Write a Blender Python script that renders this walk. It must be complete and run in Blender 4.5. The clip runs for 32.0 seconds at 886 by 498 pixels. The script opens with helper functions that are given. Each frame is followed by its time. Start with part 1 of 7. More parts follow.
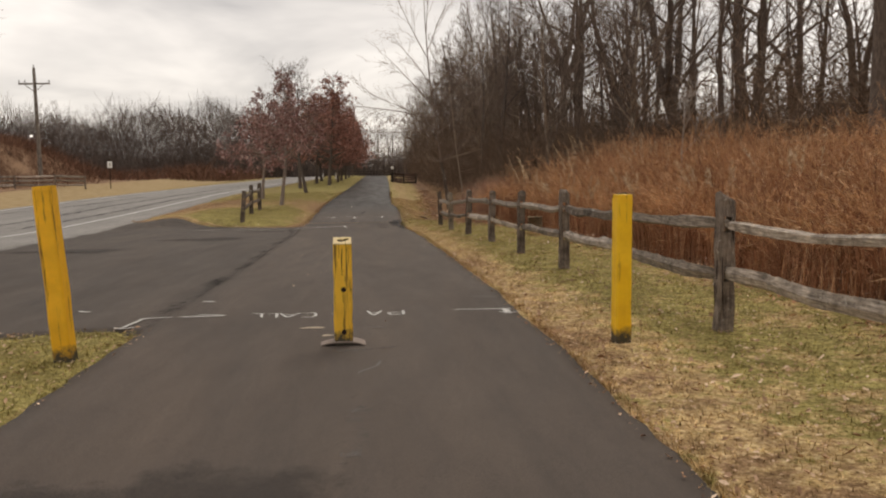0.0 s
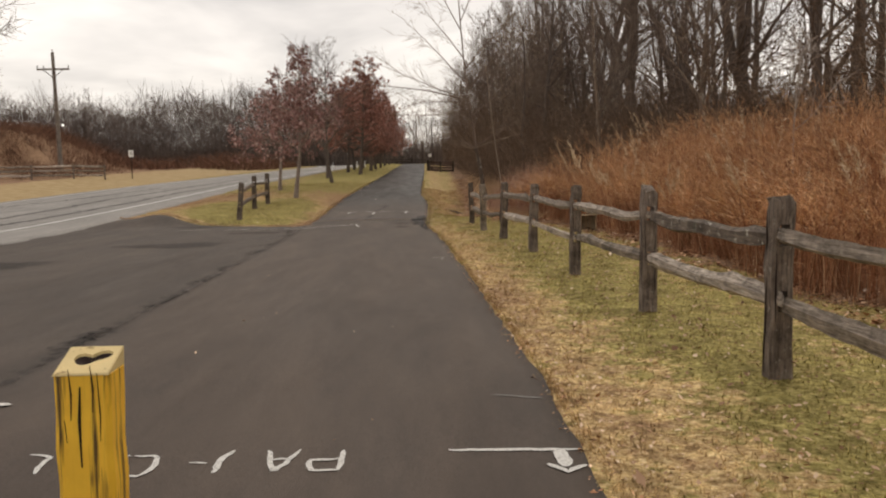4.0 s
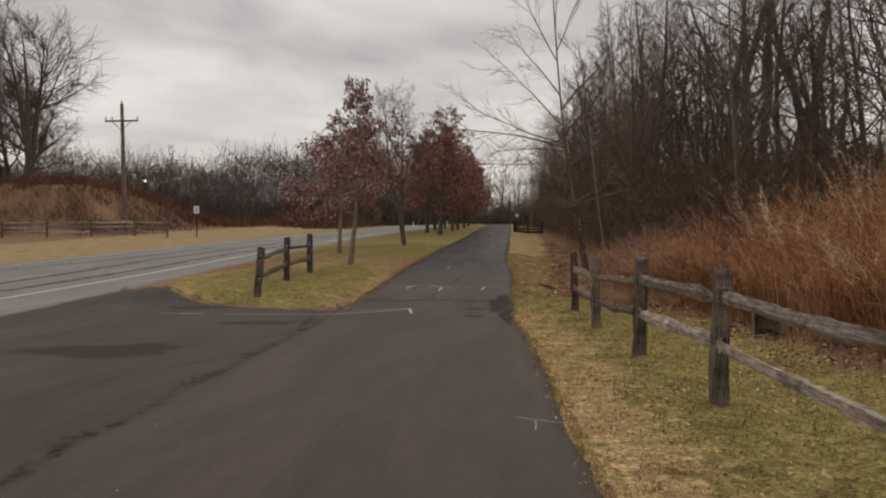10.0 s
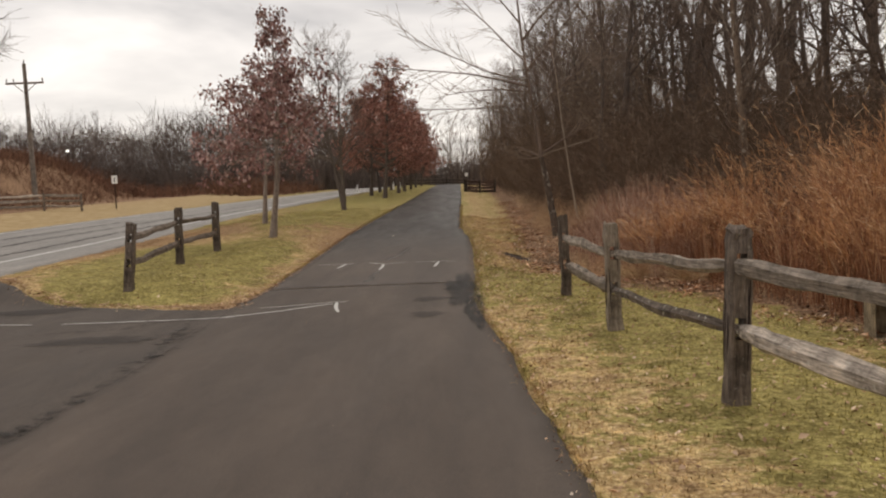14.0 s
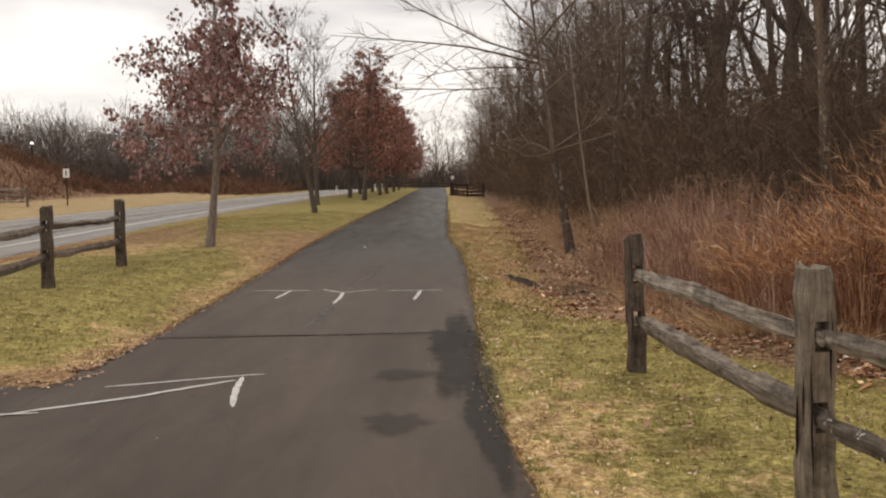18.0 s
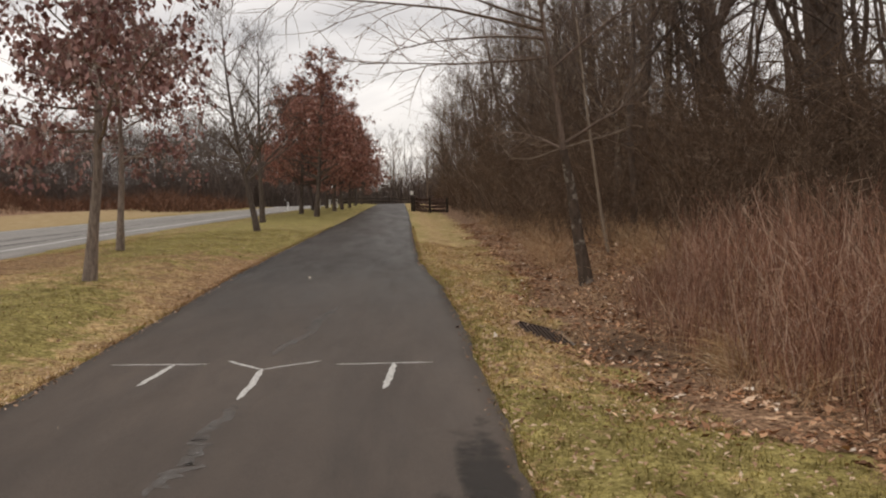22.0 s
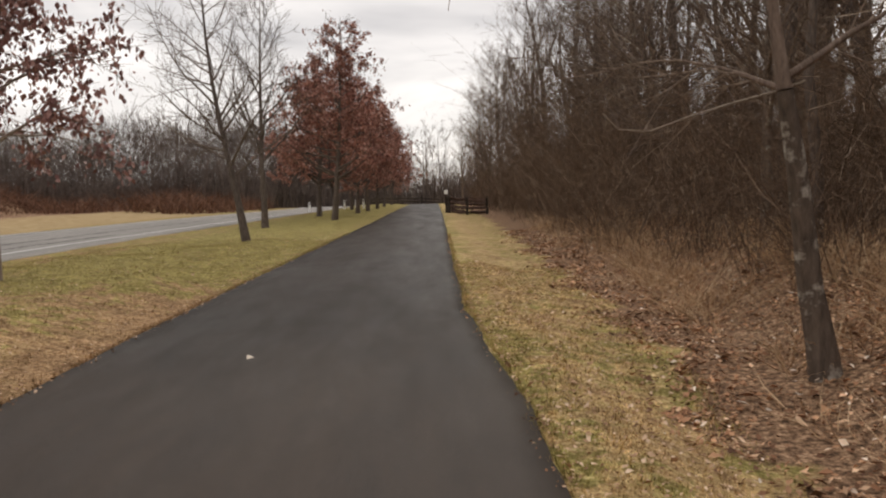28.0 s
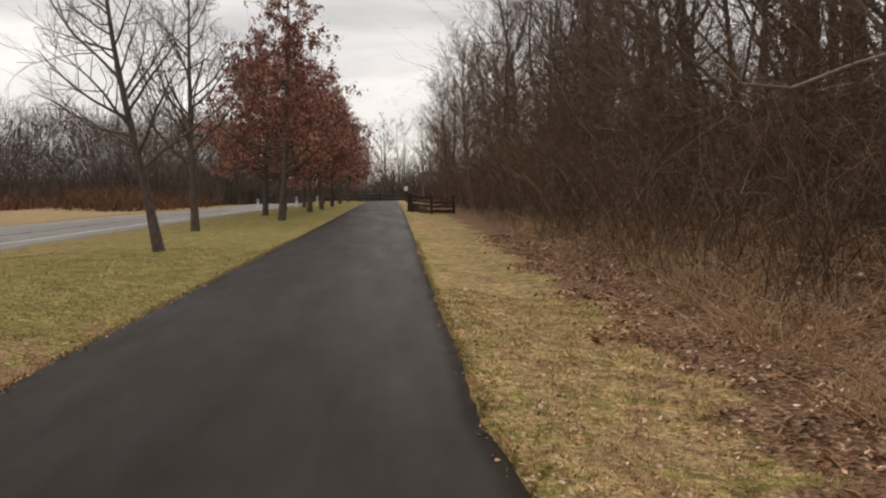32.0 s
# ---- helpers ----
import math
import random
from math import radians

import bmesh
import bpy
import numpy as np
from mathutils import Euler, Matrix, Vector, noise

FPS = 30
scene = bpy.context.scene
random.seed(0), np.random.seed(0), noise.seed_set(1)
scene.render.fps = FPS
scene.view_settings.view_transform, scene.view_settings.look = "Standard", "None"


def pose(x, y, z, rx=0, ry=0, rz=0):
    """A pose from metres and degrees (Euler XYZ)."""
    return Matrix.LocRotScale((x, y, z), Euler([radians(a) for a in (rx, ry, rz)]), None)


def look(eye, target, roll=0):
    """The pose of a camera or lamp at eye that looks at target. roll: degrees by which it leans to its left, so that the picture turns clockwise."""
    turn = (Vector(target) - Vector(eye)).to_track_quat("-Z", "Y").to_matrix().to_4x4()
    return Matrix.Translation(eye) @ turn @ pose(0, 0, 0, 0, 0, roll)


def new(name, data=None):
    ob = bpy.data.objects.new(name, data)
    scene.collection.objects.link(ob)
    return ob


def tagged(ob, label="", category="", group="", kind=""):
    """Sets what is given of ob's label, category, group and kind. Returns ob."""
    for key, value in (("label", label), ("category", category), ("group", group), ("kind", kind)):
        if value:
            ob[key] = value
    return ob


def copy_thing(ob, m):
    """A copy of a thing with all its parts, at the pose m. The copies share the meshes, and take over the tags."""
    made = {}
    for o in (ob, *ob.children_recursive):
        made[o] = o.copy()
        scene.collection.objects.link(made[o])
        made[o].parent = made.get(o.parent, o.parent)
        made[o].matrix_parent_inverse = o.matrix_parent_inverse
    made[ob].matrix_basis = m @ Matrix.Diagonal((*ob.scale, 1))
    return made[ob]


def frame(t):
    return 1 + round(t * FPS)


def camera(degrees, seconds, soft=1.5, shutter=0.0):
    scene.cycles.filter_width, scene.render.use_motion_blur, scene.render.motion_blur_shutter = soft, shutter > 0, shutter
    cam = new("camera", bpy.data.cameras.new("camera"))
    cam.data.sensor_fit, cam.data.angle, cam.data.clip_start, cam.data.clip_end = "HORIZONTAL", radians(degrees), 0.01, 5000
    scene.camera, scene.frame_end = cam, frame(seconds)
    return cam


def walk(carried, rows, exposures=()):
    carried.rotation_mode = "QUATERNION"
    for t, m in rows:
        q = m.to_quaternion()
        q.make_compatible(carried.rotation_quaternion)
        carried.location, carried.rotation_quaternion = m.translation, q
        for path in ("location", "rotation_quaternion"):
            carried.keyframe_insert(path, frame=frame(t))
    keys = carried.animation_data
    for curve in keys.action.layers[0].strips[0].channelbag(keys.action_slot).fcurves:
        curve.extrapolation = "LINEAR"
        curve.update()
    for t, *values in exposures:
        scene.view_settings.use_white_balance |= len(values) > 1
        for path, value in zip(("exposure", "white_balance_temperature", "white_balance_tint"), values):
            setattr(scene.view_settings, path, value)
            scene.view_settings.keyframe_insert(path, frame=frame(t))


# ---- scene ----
cam = camera(54.7, 32.0, soft=2.1)
METRES, EYE, TILT, LEAN, TURN = 38.5, 1.385, 0.0, 0.0, -4.0
ROWS = [
    (0.0, 0.0, 0.0, 0.0, -0.07, -4.21, 1.02),
    (0.5, 0.0014, 0.0159, 0.0003, -0.62, -4.58, 1.65),
    (1.0, 0.0033, 0.0315, 0.0003, 1.52, -4.88, 2.1),
    (1.5, 0.0048, 0.0466, 0.0007, 0.49, -4.44, 2.02),
    (2.0, 0.0066, 0.0617, 0.0008, 2.16, -4.11, 2.35),
    (2.5, 0.0076, 0.0766, 0.001, 0.91, -4.27, 2.0),
    (3.0, 0.0085, 0.0916, 0.0012, 3.42, -5.03, 1.45),
    (3.5, 0.0082, 0.1066, 0.0014, 2.88, -5.04, 1.44),
    (5.5, 0.0052, 0.1673, 0.002, 2.62, -4.57, 1.16),
    (6.0, 0.0051, 0.1823, 0.0021, 4.9, -5.1, 0.79),
    (6.5, 0.0043, 0.197, 0.0025, 3.55, -4.21, 1.43),
    (7.0, 0.0041, 0.2123, 0.0025, 5.71, -4.12, 1.01),
    (7.5, 0.0035, 0.2275, 0.0026, 3.7, -4.31, 1.2),
    (8.0, 0.0037, 0.2421, 0.0028, 5.69, -4.02, 0.88),
    (8.5, 0.0027, 0.2569, 0.0032, 3.37, -3.25, 0.83),
    (9.0, 0.002, 0.2715, 0.0036, 6.55, -2.41, 0.37),
    (9.5, -0.0006, 0.2861, 0.0042, 5.35, -1.76, 0.1),
    (10.0, -0.0032, 0.3007, 0.0042, 8.53, -0.87, 0.49),
    (10.5, -0.0061, 0.3151, 0.0044, 5.42, -0.54, 1.59),
    (11.0, -0.0076, 0.3302, 0.0041, 5.73, -1.5, 1.59),
    (11.5, -0.0097, 0.3457, 0.004, 3.95, -1.89, 1.26),
    (12.0, -0.0112, 0.3609, 0.0037, 5.21, -1.39, 1.82),
    (12.5, -0.0135, 0.3767, 0.0038, 4.2, -1.89, 1.15),
    (13.0, -0.0147, 0.3917, 0.0039, 5.83, -1.94, 1.96),
    (13.5, -0.0167, 0.4078, 0.0038, 6.91, -2.9, 3.09),
    (14.0, -0.0173, 0.4238, 0.0039, 5.06, -3.51, 2.55),
    (14.5, -0.0184, 0.4389, 0.0041, 4.2, -2.45, 2.08),
    (16.5, -0.0248, 0.5041, 0.0036, 3.94, -2.66, 0.77),
    (17.0, -0.0257, 0.5189, 0.0036, 4.86, -2.8, 1.71),
    (17.5, -0.0275, 0.5346, 0.0035, 6.6, -2.94, 2.07),
    (18.0, -0.0291, 0.5509, 0.0035, 4.01, -3.28, 1.24),
    (18.5, -0.0312, 0.5666, 0.0036, 6.04, -2.94, 1.43),
    (19.0, -0.0327, 0.5825, 0.0035, 6.9, -3.03, 1.41),
    (19.5, -0.0347, 0.5979, 0.0035, 5.4, -2.68, 1.04),
    (20.0, -0.0372, 0.6135, 0.0032, 4.65, -1.97, 1.7),
    (20.5, -0.04, 0.6292, 0.0032, 4.75, -1.45, 1.89),
    (21.0, -0.0421, 0.6449, 0.0028, 2.43, -2.13, 1.49),
    (21.5, -0.0436, 0.6614, 0.0024, 2.94, -1.46, 1.56),
    (22.0, -0.0448, 0.6774, 0.0023, 1.1, -2.23, 1.53),
    (22.5, -0.0457, 0.6934, 0.0023, 3.17, -1.9, 1.48),
    (23.0, -0.0462, 0.7093, 0.0021, 0.89, -2.5, 2.09),
    (23.5, -0.0472, 0.7252, 0.0021, 3.28, -2.56, 1.86),
    (24.0, -0.0485, 0.7406, 0.0024, 1.28, -3.0, 1.58),
    (24.5, -0.0493, 0.7555, 0.0025, 3.55, -3.51, 1.88),
    (25.0, -0.0508, 0.7714, 0.0026, 1.08, -3.81, 1.7),
    (25.5, -0.0522, 0.7877, 0.0029, 4.62, -3.59, 1.61),
    (27.5, -0.056, 0.8526, 0.0056, 4.46, -3.0, 1.36),
    (28.0, -0.0571, 0.8689, 0.0062, 3.34, -2.18, 1.68),
    (28.5, -0.058, 0.8849, 0.0064, 6.26, -2.59, 1.85),
    (29.0, -0.06, 0.9009, 0.0069, 3.81, -2.4, 1.45),
    (29.5, -0.0615, 0.9168, 0.0073, 5.93, -2.12, 1.58),
    (30.0, -0.0638, 0.9323, 0.0081, 2.84, -2.06, 1.98),
    (30.5, -0.0654, 0.9482, 0.0085, 4.46, -1.87, 1.83),
    (31.0, -0.0674, 0.9641, 0.0093, 2.33, -1.66, 1.63),
    (31.5, -0.0685, 0.9794, 0.0097, 3.76, -2.1, 1.13),
    (32.0, -0.0704, 0.9949, 0.0106, 0.49, -2.5, 1.5),
]
walk(cam, [(t, pose(0, 0, EYE, TILT, LEAN, TURN) @ pose(METRES * x, METRES * y, METRES * z, 90 + pitch, roll, yaw)) for t, x, y, z, yaw, pitch, roll in ROWS], [(0.0, 0.12, 7400, 13.0), (1.0, 0.22, 7400, 13.0), (2.0, 0.11, 7400, 13.0), (3.0, 0.22, 7400, 13.0), (6.0, 0.22, 7400, 13.0), (8.0, 0.18, 7400, 13.0), (9.0, 0.08, 7150, 13.0), (10.0, -0.30, 7150, 13.0), (11.0, 0.03, 7150, 13.0), (13.0, 0.20, 7250, 13.0), (17.0, 0.30, 7250, 13.0), (18.5, 0.36, 7250, 13.0), (20.0, 0.26, 7100, 13.0), (22.0, 0.18, 7100, 13.0), (23.0, 0.45, 7100, 13.0), (24.0, 0.26, 7100, 13.0), (25.0, 0.24, 7100, 13.0), (27.0, 0.26, 7100, 13.0), (28.0, 0.28, 7100, 13.0), (29.0, 0.04, 7100, 13.0), (30.0, 0.14, 7100, 13.0), (32.0, 0.14, 7100, 13.0)])

# ---- world, sun, exposure ----
world = bpy.data.worlds.new("overcast_sky")
scene.world = world
world.use_nodes = True
wn, wl = world.node_tree.nodes, world.node_tree.links
wn.clear()
w_out = wn.new("ShaderNodeOutputWorld")
w_bg = wn.new("ShaderNodeBackground")
w_sky = wn.new("ShaderNodeTexSky")
w_sky.sky_type = "NISHITA"
w_sky.sun_disc = False
w_sky.sun_elevation, w_sky.sun_rotation = radians(42), radians(20)
w_co = wn.new("ShaderNodeTexCoord")
w_sep = wn.new("ShaderNodeSeparateXYZ")
w_add = wn.new("ShaderNodeMath")
w_add.operation = "ADD"
w_add.inputs[1].default_value = 0.16
w_abs = wn.new("ShaderNodeMath")
w_abs.operation = "ABSOLUTE"
w_dx = wn.new("ShaderNodeMath")
w_dx.operation = "DIVIDE"
w_dy = wn.new("ShaderNodeMath")
w_dy.operation = "DIVIDE"
w_com = wn.new("ShaderNodeCombineXYZ")
w_noise = wn.new("ShaderNodeTexNoise")
w_noise.inputs["Scale"].default_value = 0.9
w_noise.inputs["Detail"].default_value = 5.0
w_noise.inputs["Roughness"].default_value = 0.5
w_noise.inputs["Distortion"].default_value = 0.35
w_ramp = wn.new("ShaderNodeValToRGB")
w_ramp.color_ramp.elements[0].position = 0.34
w_ramp.color_ramp.elements[0].color = (0.40, 0.408, 0.432, 1)
w_ramp.color_ramp.elements[1].position = 0.63
w_ramp.color_ramp.elements[1].color = (0.90, 0.902, 0.910, 1)
w_scale = wn.new("ShaderNodeVectorMath")
w_scale.operation = "SCALE"
w_scale.inputs["Scale"].default_value = 0.012
w_sum = wn.new("ShaderNodeVectorMath")
w_sum.operation = "ADD"
wl.new(w_co.outputs["Generated"], w_sep.inputs[0])
wl.new(w_sep.outputs["Z"], w_abs.inputs[0])
wl.new(w_abs.outputs[0], w_add.inputs[0])
wl.new(w_sep.outputs["X"], w_dx.inputs[0])
wl.new(w_sep.outputs["Y"], w_dy.inputs[0])
wl.new(w_add.outputs[0], w_dx.inputs[1])
wl.new(w_add.outputs[0], w_dy.inputs[1])
wl.new(w_dx.outputs[0], w_com.inputs["X"])
wl.new(w_dy.outputs[0], w_com.inputs["Y"])
wl.new(w_com.outputs[0], w_noise.inputs["Vector"])
wl.new(w_noise.outputs["Fac"], w_ramp.inputs["Fac"])
wl.new(w_sky.outputs["Color"], w_scale.inputs[0])
wl.new(w_ramp.outputs["Color"], w_sum.inputs[0])
wl.new(w_scale.outputs[0], w_sum.inputs[1])
wl.new(w_sum.outputs[0], w_bg.inputs["Color"])
w_bg.inputs["Strength"].default_value = 0.95
wl.new(w_bg.outputs[0], w_out.inputs["Surface"])

sun_data = bpy.data.lights.new("sun", "SUN")
sun_data.energy, sun_data.angle, sun_data.color = 0.95, radians(25), (1.0, 0.96, 0.9)
sun = new("sun", sun_data)
sun.matrix_world = look((0, 0, 60), (-14, -38, 18))


# ---- materials ----
def node(nt, kind, **values):
    n = nt.nodes.new(kind)
    for key, value in values.items():
        n.inputs[key.replace("_", " ")].default_value = value
    return n


def ramp(nt, fac, *stops):
    n = nt.nodes.new("ShaderNodeValToRGB")
    while len(n.color_ramp.elements) < len(stops):
        n.color_ramp.elements.new(0.5)
    for e, (p, c) in zip(n.color_ramp.elements, stops):
        e.position, e.color = p, (*c, 1)
    nt.links.new(fac, n.inputs["Fac"])
    return n.outputs["Color"]


def mix(nt, fac, a, b, how="MIX"):
    n = nt.nodes.new("ShaderNodeMix")
    n.data_type, n.blend_type = "RGBA", how
    for key, value in ((0, fac), (6, a), (7, b)):
        if isinstance(value, (int, float)):
            n.inputs[key].default_value = value
        elif isinstance(value, tuple):
            n.inputs[key].default_value = (*value, 1)
        else:
            nt.links.new(value, n.inputs[key])
    return n.outputs[2]


def noise_of(nt, scale, detail=3.0, rough=0.55, vec=None, distortion=0.0):
    n = node(nt, "ShaderNodeTexNoise", Scale=scale, Detail=detail, Roughness=rough, Distortion=distortion)
    if vec is None:
        g = nt.nodes.new("ShaderNodeNewGeometry")
        vec = g.outputs["Position"]
    nt.links.new(vec, n.inputs["Vector"])
    return n.outputs["Fac"]


def material(name, rough=0.9, spec=0.25):
    m = bpy.data.materials.new(name)
    m.use_nodes = True
    nt = m.node_tree
    b = nt.nodes["Principled BSDF"]
    b.inputs["Roughness"].default_value = rough
    b.inputs["Specular IOR Level"].default_value = spec
    return m, nt, b


def bump(nt, b, height, strength, distance):
    n = node(nt, "ShaderNodeBump", Strength=strength, Distance=distance)
    nt.links.new(height, n.inputs["Height"])
    nt.links.new(n.outputs["Normal"], b.inputs["Normal"])


def asphalt(name, dark, light, fine=170.0, rough=0.76, spec=0.36, newer=None):
    """Worn asphalt: broad faded areas, oily blotches, stone grit and pale aggregate showing through."""
    m, nt, b = material(name, rough, spec)
    # wear runs lengthwise, with the traffic
    tc = nt.nodes.new("ShaderNodeTexCoord")
    mp = nt.nodes.new("ShaderNodeMapping")
    mp.inputs["Scale"].default_value = (1.0, 0.2, 1.0)
    nt.links.new(tc.outputs["Object"], mp.inputs["Vector"])
    run = mp.outputs["Vector"]
    big = ramp(nt, noise_of(nt, 0.9, 5, 0.6, run, distortion=0.5), (0.34, dark), (0.64, light))
    mid = ramp(nt, noise_of(nt, 3.4, 6, 0.7, run), (0.3, (0.80, 0.80, 0.81)), (0.7, (1.16, 1.14, 1.11)))
    grit = ramp(nt, noise_of(nt, fine, 2, 0.7), (0.3, (0.50, 0.50, 0.50)), (0.72, (1.5, 1.48, 1.45)))
    stone = ramp(nt, noise_of(nt, fine * 0.4, 3, 0.85), (0.66, (0, 0, 0)), (0.72, (0.5, 0.5, 0.5)))
    c = mix(nt, 1.0, mix(nt, 1.0, big, mid, "MULTIPLY"), grit, "MULTIPLY")
    c = mix(nt, stone, c, (0.20, 0.18, 0.165))
    if newer:
        # the paving grows fresher and darker along the trail
        g = nt.nodes.new("ShaderNodeNewGeometry")
        sp = nt.nodes.new("ShaderNodeSeparateXYZ")
        nt.links.new(g.outputs["Position"], sp.inputs[0])
        ad = nt.nodes.new("ShaderNodeMath")
        ad.operation = "MULTIPLY_ADD"
        nt.links.new(noise_of(nt, 0.6, 4, 0.6), ad.inputs[0])
        ad.inputs[1].default_value = 5.0
        nt.links.new(sp.outputs["Y"], ad.inputs[2])
        mr = nt.nodes.new("ShaderNodeMapRange")
        mr.inputs["From Min"].default_value, mr.inputs["From Max"].default_value = 35.5, 45.0
        nt.links.new(ad.outputs[0], mr.inputs["Value"])
        c = mix(nt, mr.outputs["Result"], c, mix(nt, 1.0, c, newer, "MULTIPLY"))
    nt.links.new(c, b.inputs["Base Color"])
    r = ramp(nt, noise_of(nt, 1.8, 4, 0.6, run), (0.3, (rough - 0.04,) * 3), (0.7, (min(1.0, rough + 0.04),) * 3))
    if newer:
        # the fresh bitumen is smoother, with little gloss from above
        r = mix(nt, mr.outputs["Result"], r, ramp(nt, noise_of(nt, 1.4, 5, 0.7, run), (0.34, (0.43,) * 3), (0.66, (0.58,) * 3)))
        nt.links.new(mix(nt, mr.outputs["Result"], (spec,) * 3, (0.10, 0.10, 0.10)), b.inputs["Specular IOR Level"])
    nt.links.new(r, b.inputs["Roughness"])
    bump(nt, b, noise_of(nt, fine * 0.6, 3, 0.75), 0.6, 0.006)
    return m


M_PATH = asphalt("trail_asphalt", (0.070, 0.0550, 0.0462), (0.098, 0.0772, 0.0650), 170.0, 0.75, 0.26, (0.24, 0.213, 0.174))
M_CROSS = asphalt("crossing_asphalt", (0.070, 0.0548, 0.0458), (0.100, 0.0785, 0.0657), 170.0, 0.82, 0.27)
M_DRIVE = asphalt("driveway_asphalt", (0.058, 0.0466, 0.0396), (0.088, 0.0708, 0.0602), 120.0, 0.82, 0.27)
M_ROAD = asphalt("road_asphalt", (0.20, 0.192, 0.182), (0.265, 0.254, 0.241), 90.0)
M_CRACK = asphalt("crack_filler", (0.016, 0.016, 0.016), (0.03, 0.029, 0.028))


def turf_colours(nt):
    """Dormant turf: straw with green patches and rusty thatch, by the place on the ground."""
    patch = noise_of(nt, 1.1, 6, 0.72, distortion=0.6)
    clump = noise_of(nt, 5.5, 4, 0.7)
    speck = noise_of(nt, 24.0, 4, 0.8)
    tuft = ramp(nt, noise_of(nt, 7.5, 5, 0.78), (0.36, (0.66, 0.62, 0.57)), (0.5, (1.03, 1.02, 1.0)), (0.64, (1.34, 1.32, 1.27)))
    straw = ramp(nt, speck, (0.33, (0.225, 0.148, 0.070)), (0.47, (0.43, 0.305, 0.150)), (0.56, (0.57, 0.430, 0.225)), (0.66, (0.76, 0.62, 0.38)))
    green = ramp(nt, speck, (0.33, (0.120, 0.108, 0.033)), (0.5, (0.240, 0.216, 0.069)), (0.66, (0.42, 0.37, 0.145)))
    thatch = ramp(nt, speck, (0.33, (0.115, 0.066, 0.036)), (0.5, (0.300, 0.190, 0.103)), (0.66, (0.52, 0.37, 0.235)))
    a = nt.nodes.new("ShaderNodeAttribute")
    a.attribute_name = "lush"
    both = nt.nodes.new("ShaderNodeMath")
    both.operation = "MULTIPLY_ADD"
    nt.links.new(clump, both.inputs[0])
    both.inputs[1].default_value = 0.95
    nt.links.new(patch, both.inputs[2])
    lush = nt.nodes.new("ShaderNodeMath")
    lush.operation = "ADD"
    nt.links.new(both.outputs[0], lush.inputs[0])
    nt.links.new(a.outputs["Fac"], lush.inputs[1])
    k = ramp(nt, lush.outputs[0], (0.905, (0, 0, 0)), (1.08, (0.84, 0.84, 0.84)))
    d = ramp(nt, lush.outputs[0], (0.66, (1, 1, 1)), (0.88, (0, 0, 0)))
    old = nt.nodes.new("ShaderNodeAttribute")
    old.attribute_name = "dull"
    straw = mix(nt, old.outputs["Fac"], straw, thatch)
    worn = ramp(nt, noise_of(nt, 2.4, 4, 0.65), (0.34, (0.76, 0.74, 0.72)), (0.64, (1.16, 1.16, 1.14)))
    tuft = mix(nt, 1.0, tuft, worn, "MULTIPLY")
    return mix(nt, 1.0, mix(nt, k, mix(nt, d, straw, thatch), green), tuft, "MULTIPLY")


def make_ground():
    m, nt, b = material("turf_and_litter_ground", 0.95, 0.1)
    turf = turf_colours(nt)
    litter = ramp(nt, noise_of(nt, 16.0, 5, 0.78), (0.36, (0.050, 0.029, 0.018)), (0.5, (0.225, 0.134, 0.082)), (0.60, (0.47, 0.300, 0.185)), (0.68, (0.66, 0.47, 0.32)))
    field = ramp(nt, noise_of(nt, 1.5, 5, 0.7), (0.3, (0.27, 0.185, 0.090)), (0.7, (0.45, 0.34, 0.19)))
    al = nt.nodes.new("ShaderNodeAttribute")
    al.attribute_name = "litter"
    af = nt.nodes.new("ShaderNodeAttribute")
    af.attribute_name = "field"
    wob = nt.nodes.new("ShaderNodeMath")
    wob.operation = "ADD"
    nt.links.new(al.outputs["Fac"], wob.inputs[0])
    nt.links.new(noise_of(nt, 2.2, 5, 0.75), wob.inputs[1])
    k = ramp(nt, wob.outputs[0], (0.84, (0, 0, 0)), (1.08, (1, 1, 1)))
    so = nt.nodes.new("ShaderNodeAttribute")
    so.attribute_name = "soil"
    litter = mix(nt, so.outputs["Fac"], litter, ramp(nt, noise_of(nt, 30.0, 5, 0.7), (0.35, (0.040, 0.027, 0.019)), (0.65, (0.125, 0.085, 0.058))))
    c = mix(nt, k, mix(nt, af.outputs["Fac"], turf, field), litter)
    nt.links.new(c, b.inputs["Base Color"])
    bump(nt, b, noise_of(nt, 45.0, 4, 0.75), 0.6, 0.02)
    return m


def make_turf():
    m, nt, b = material("turf_blades", 0.8, 0.15)
    c = turf_colours(nt)
    g = nt.nodes.new("ShaderNodeNewGeometry")
    v = ramp(nt, g.outputs["Random Per Island"], (0.0, (0.65, 0.6, 0.52)), (0.5, (1.1, 1.08, 1.05)), (1.0, (1.5, 1.46, 1.4)))
    nt.links.new(mix(nt, 1.0, c, v, "MULTIPLY"), b.inputs["Base Color"])
    return m


def islands(name, *stops, rough=0.85, spec=0.15, scale=0.6, low=0.72, high=1.2):
    """A colour for each loose piece, shifted by a broad noise."""
    m, nt, b = material(name, rough, spec)
    g = nt.nodes.new("ShaderNodeNewGeometry")
    c = ramp(nt, g.outputs["Random Per Island"], *stops)
    v = ramp(nt, noise_of(nt, scale, 3, 0.6), (0.3, (low, low * 0.97, low * 0.97)), (0.7, (high, high, high)))
    c = mix(nt, 1.0, c, v, "MULTIPLY")
    nt.links.new(c, b.inputs["Base Color"])
    return m


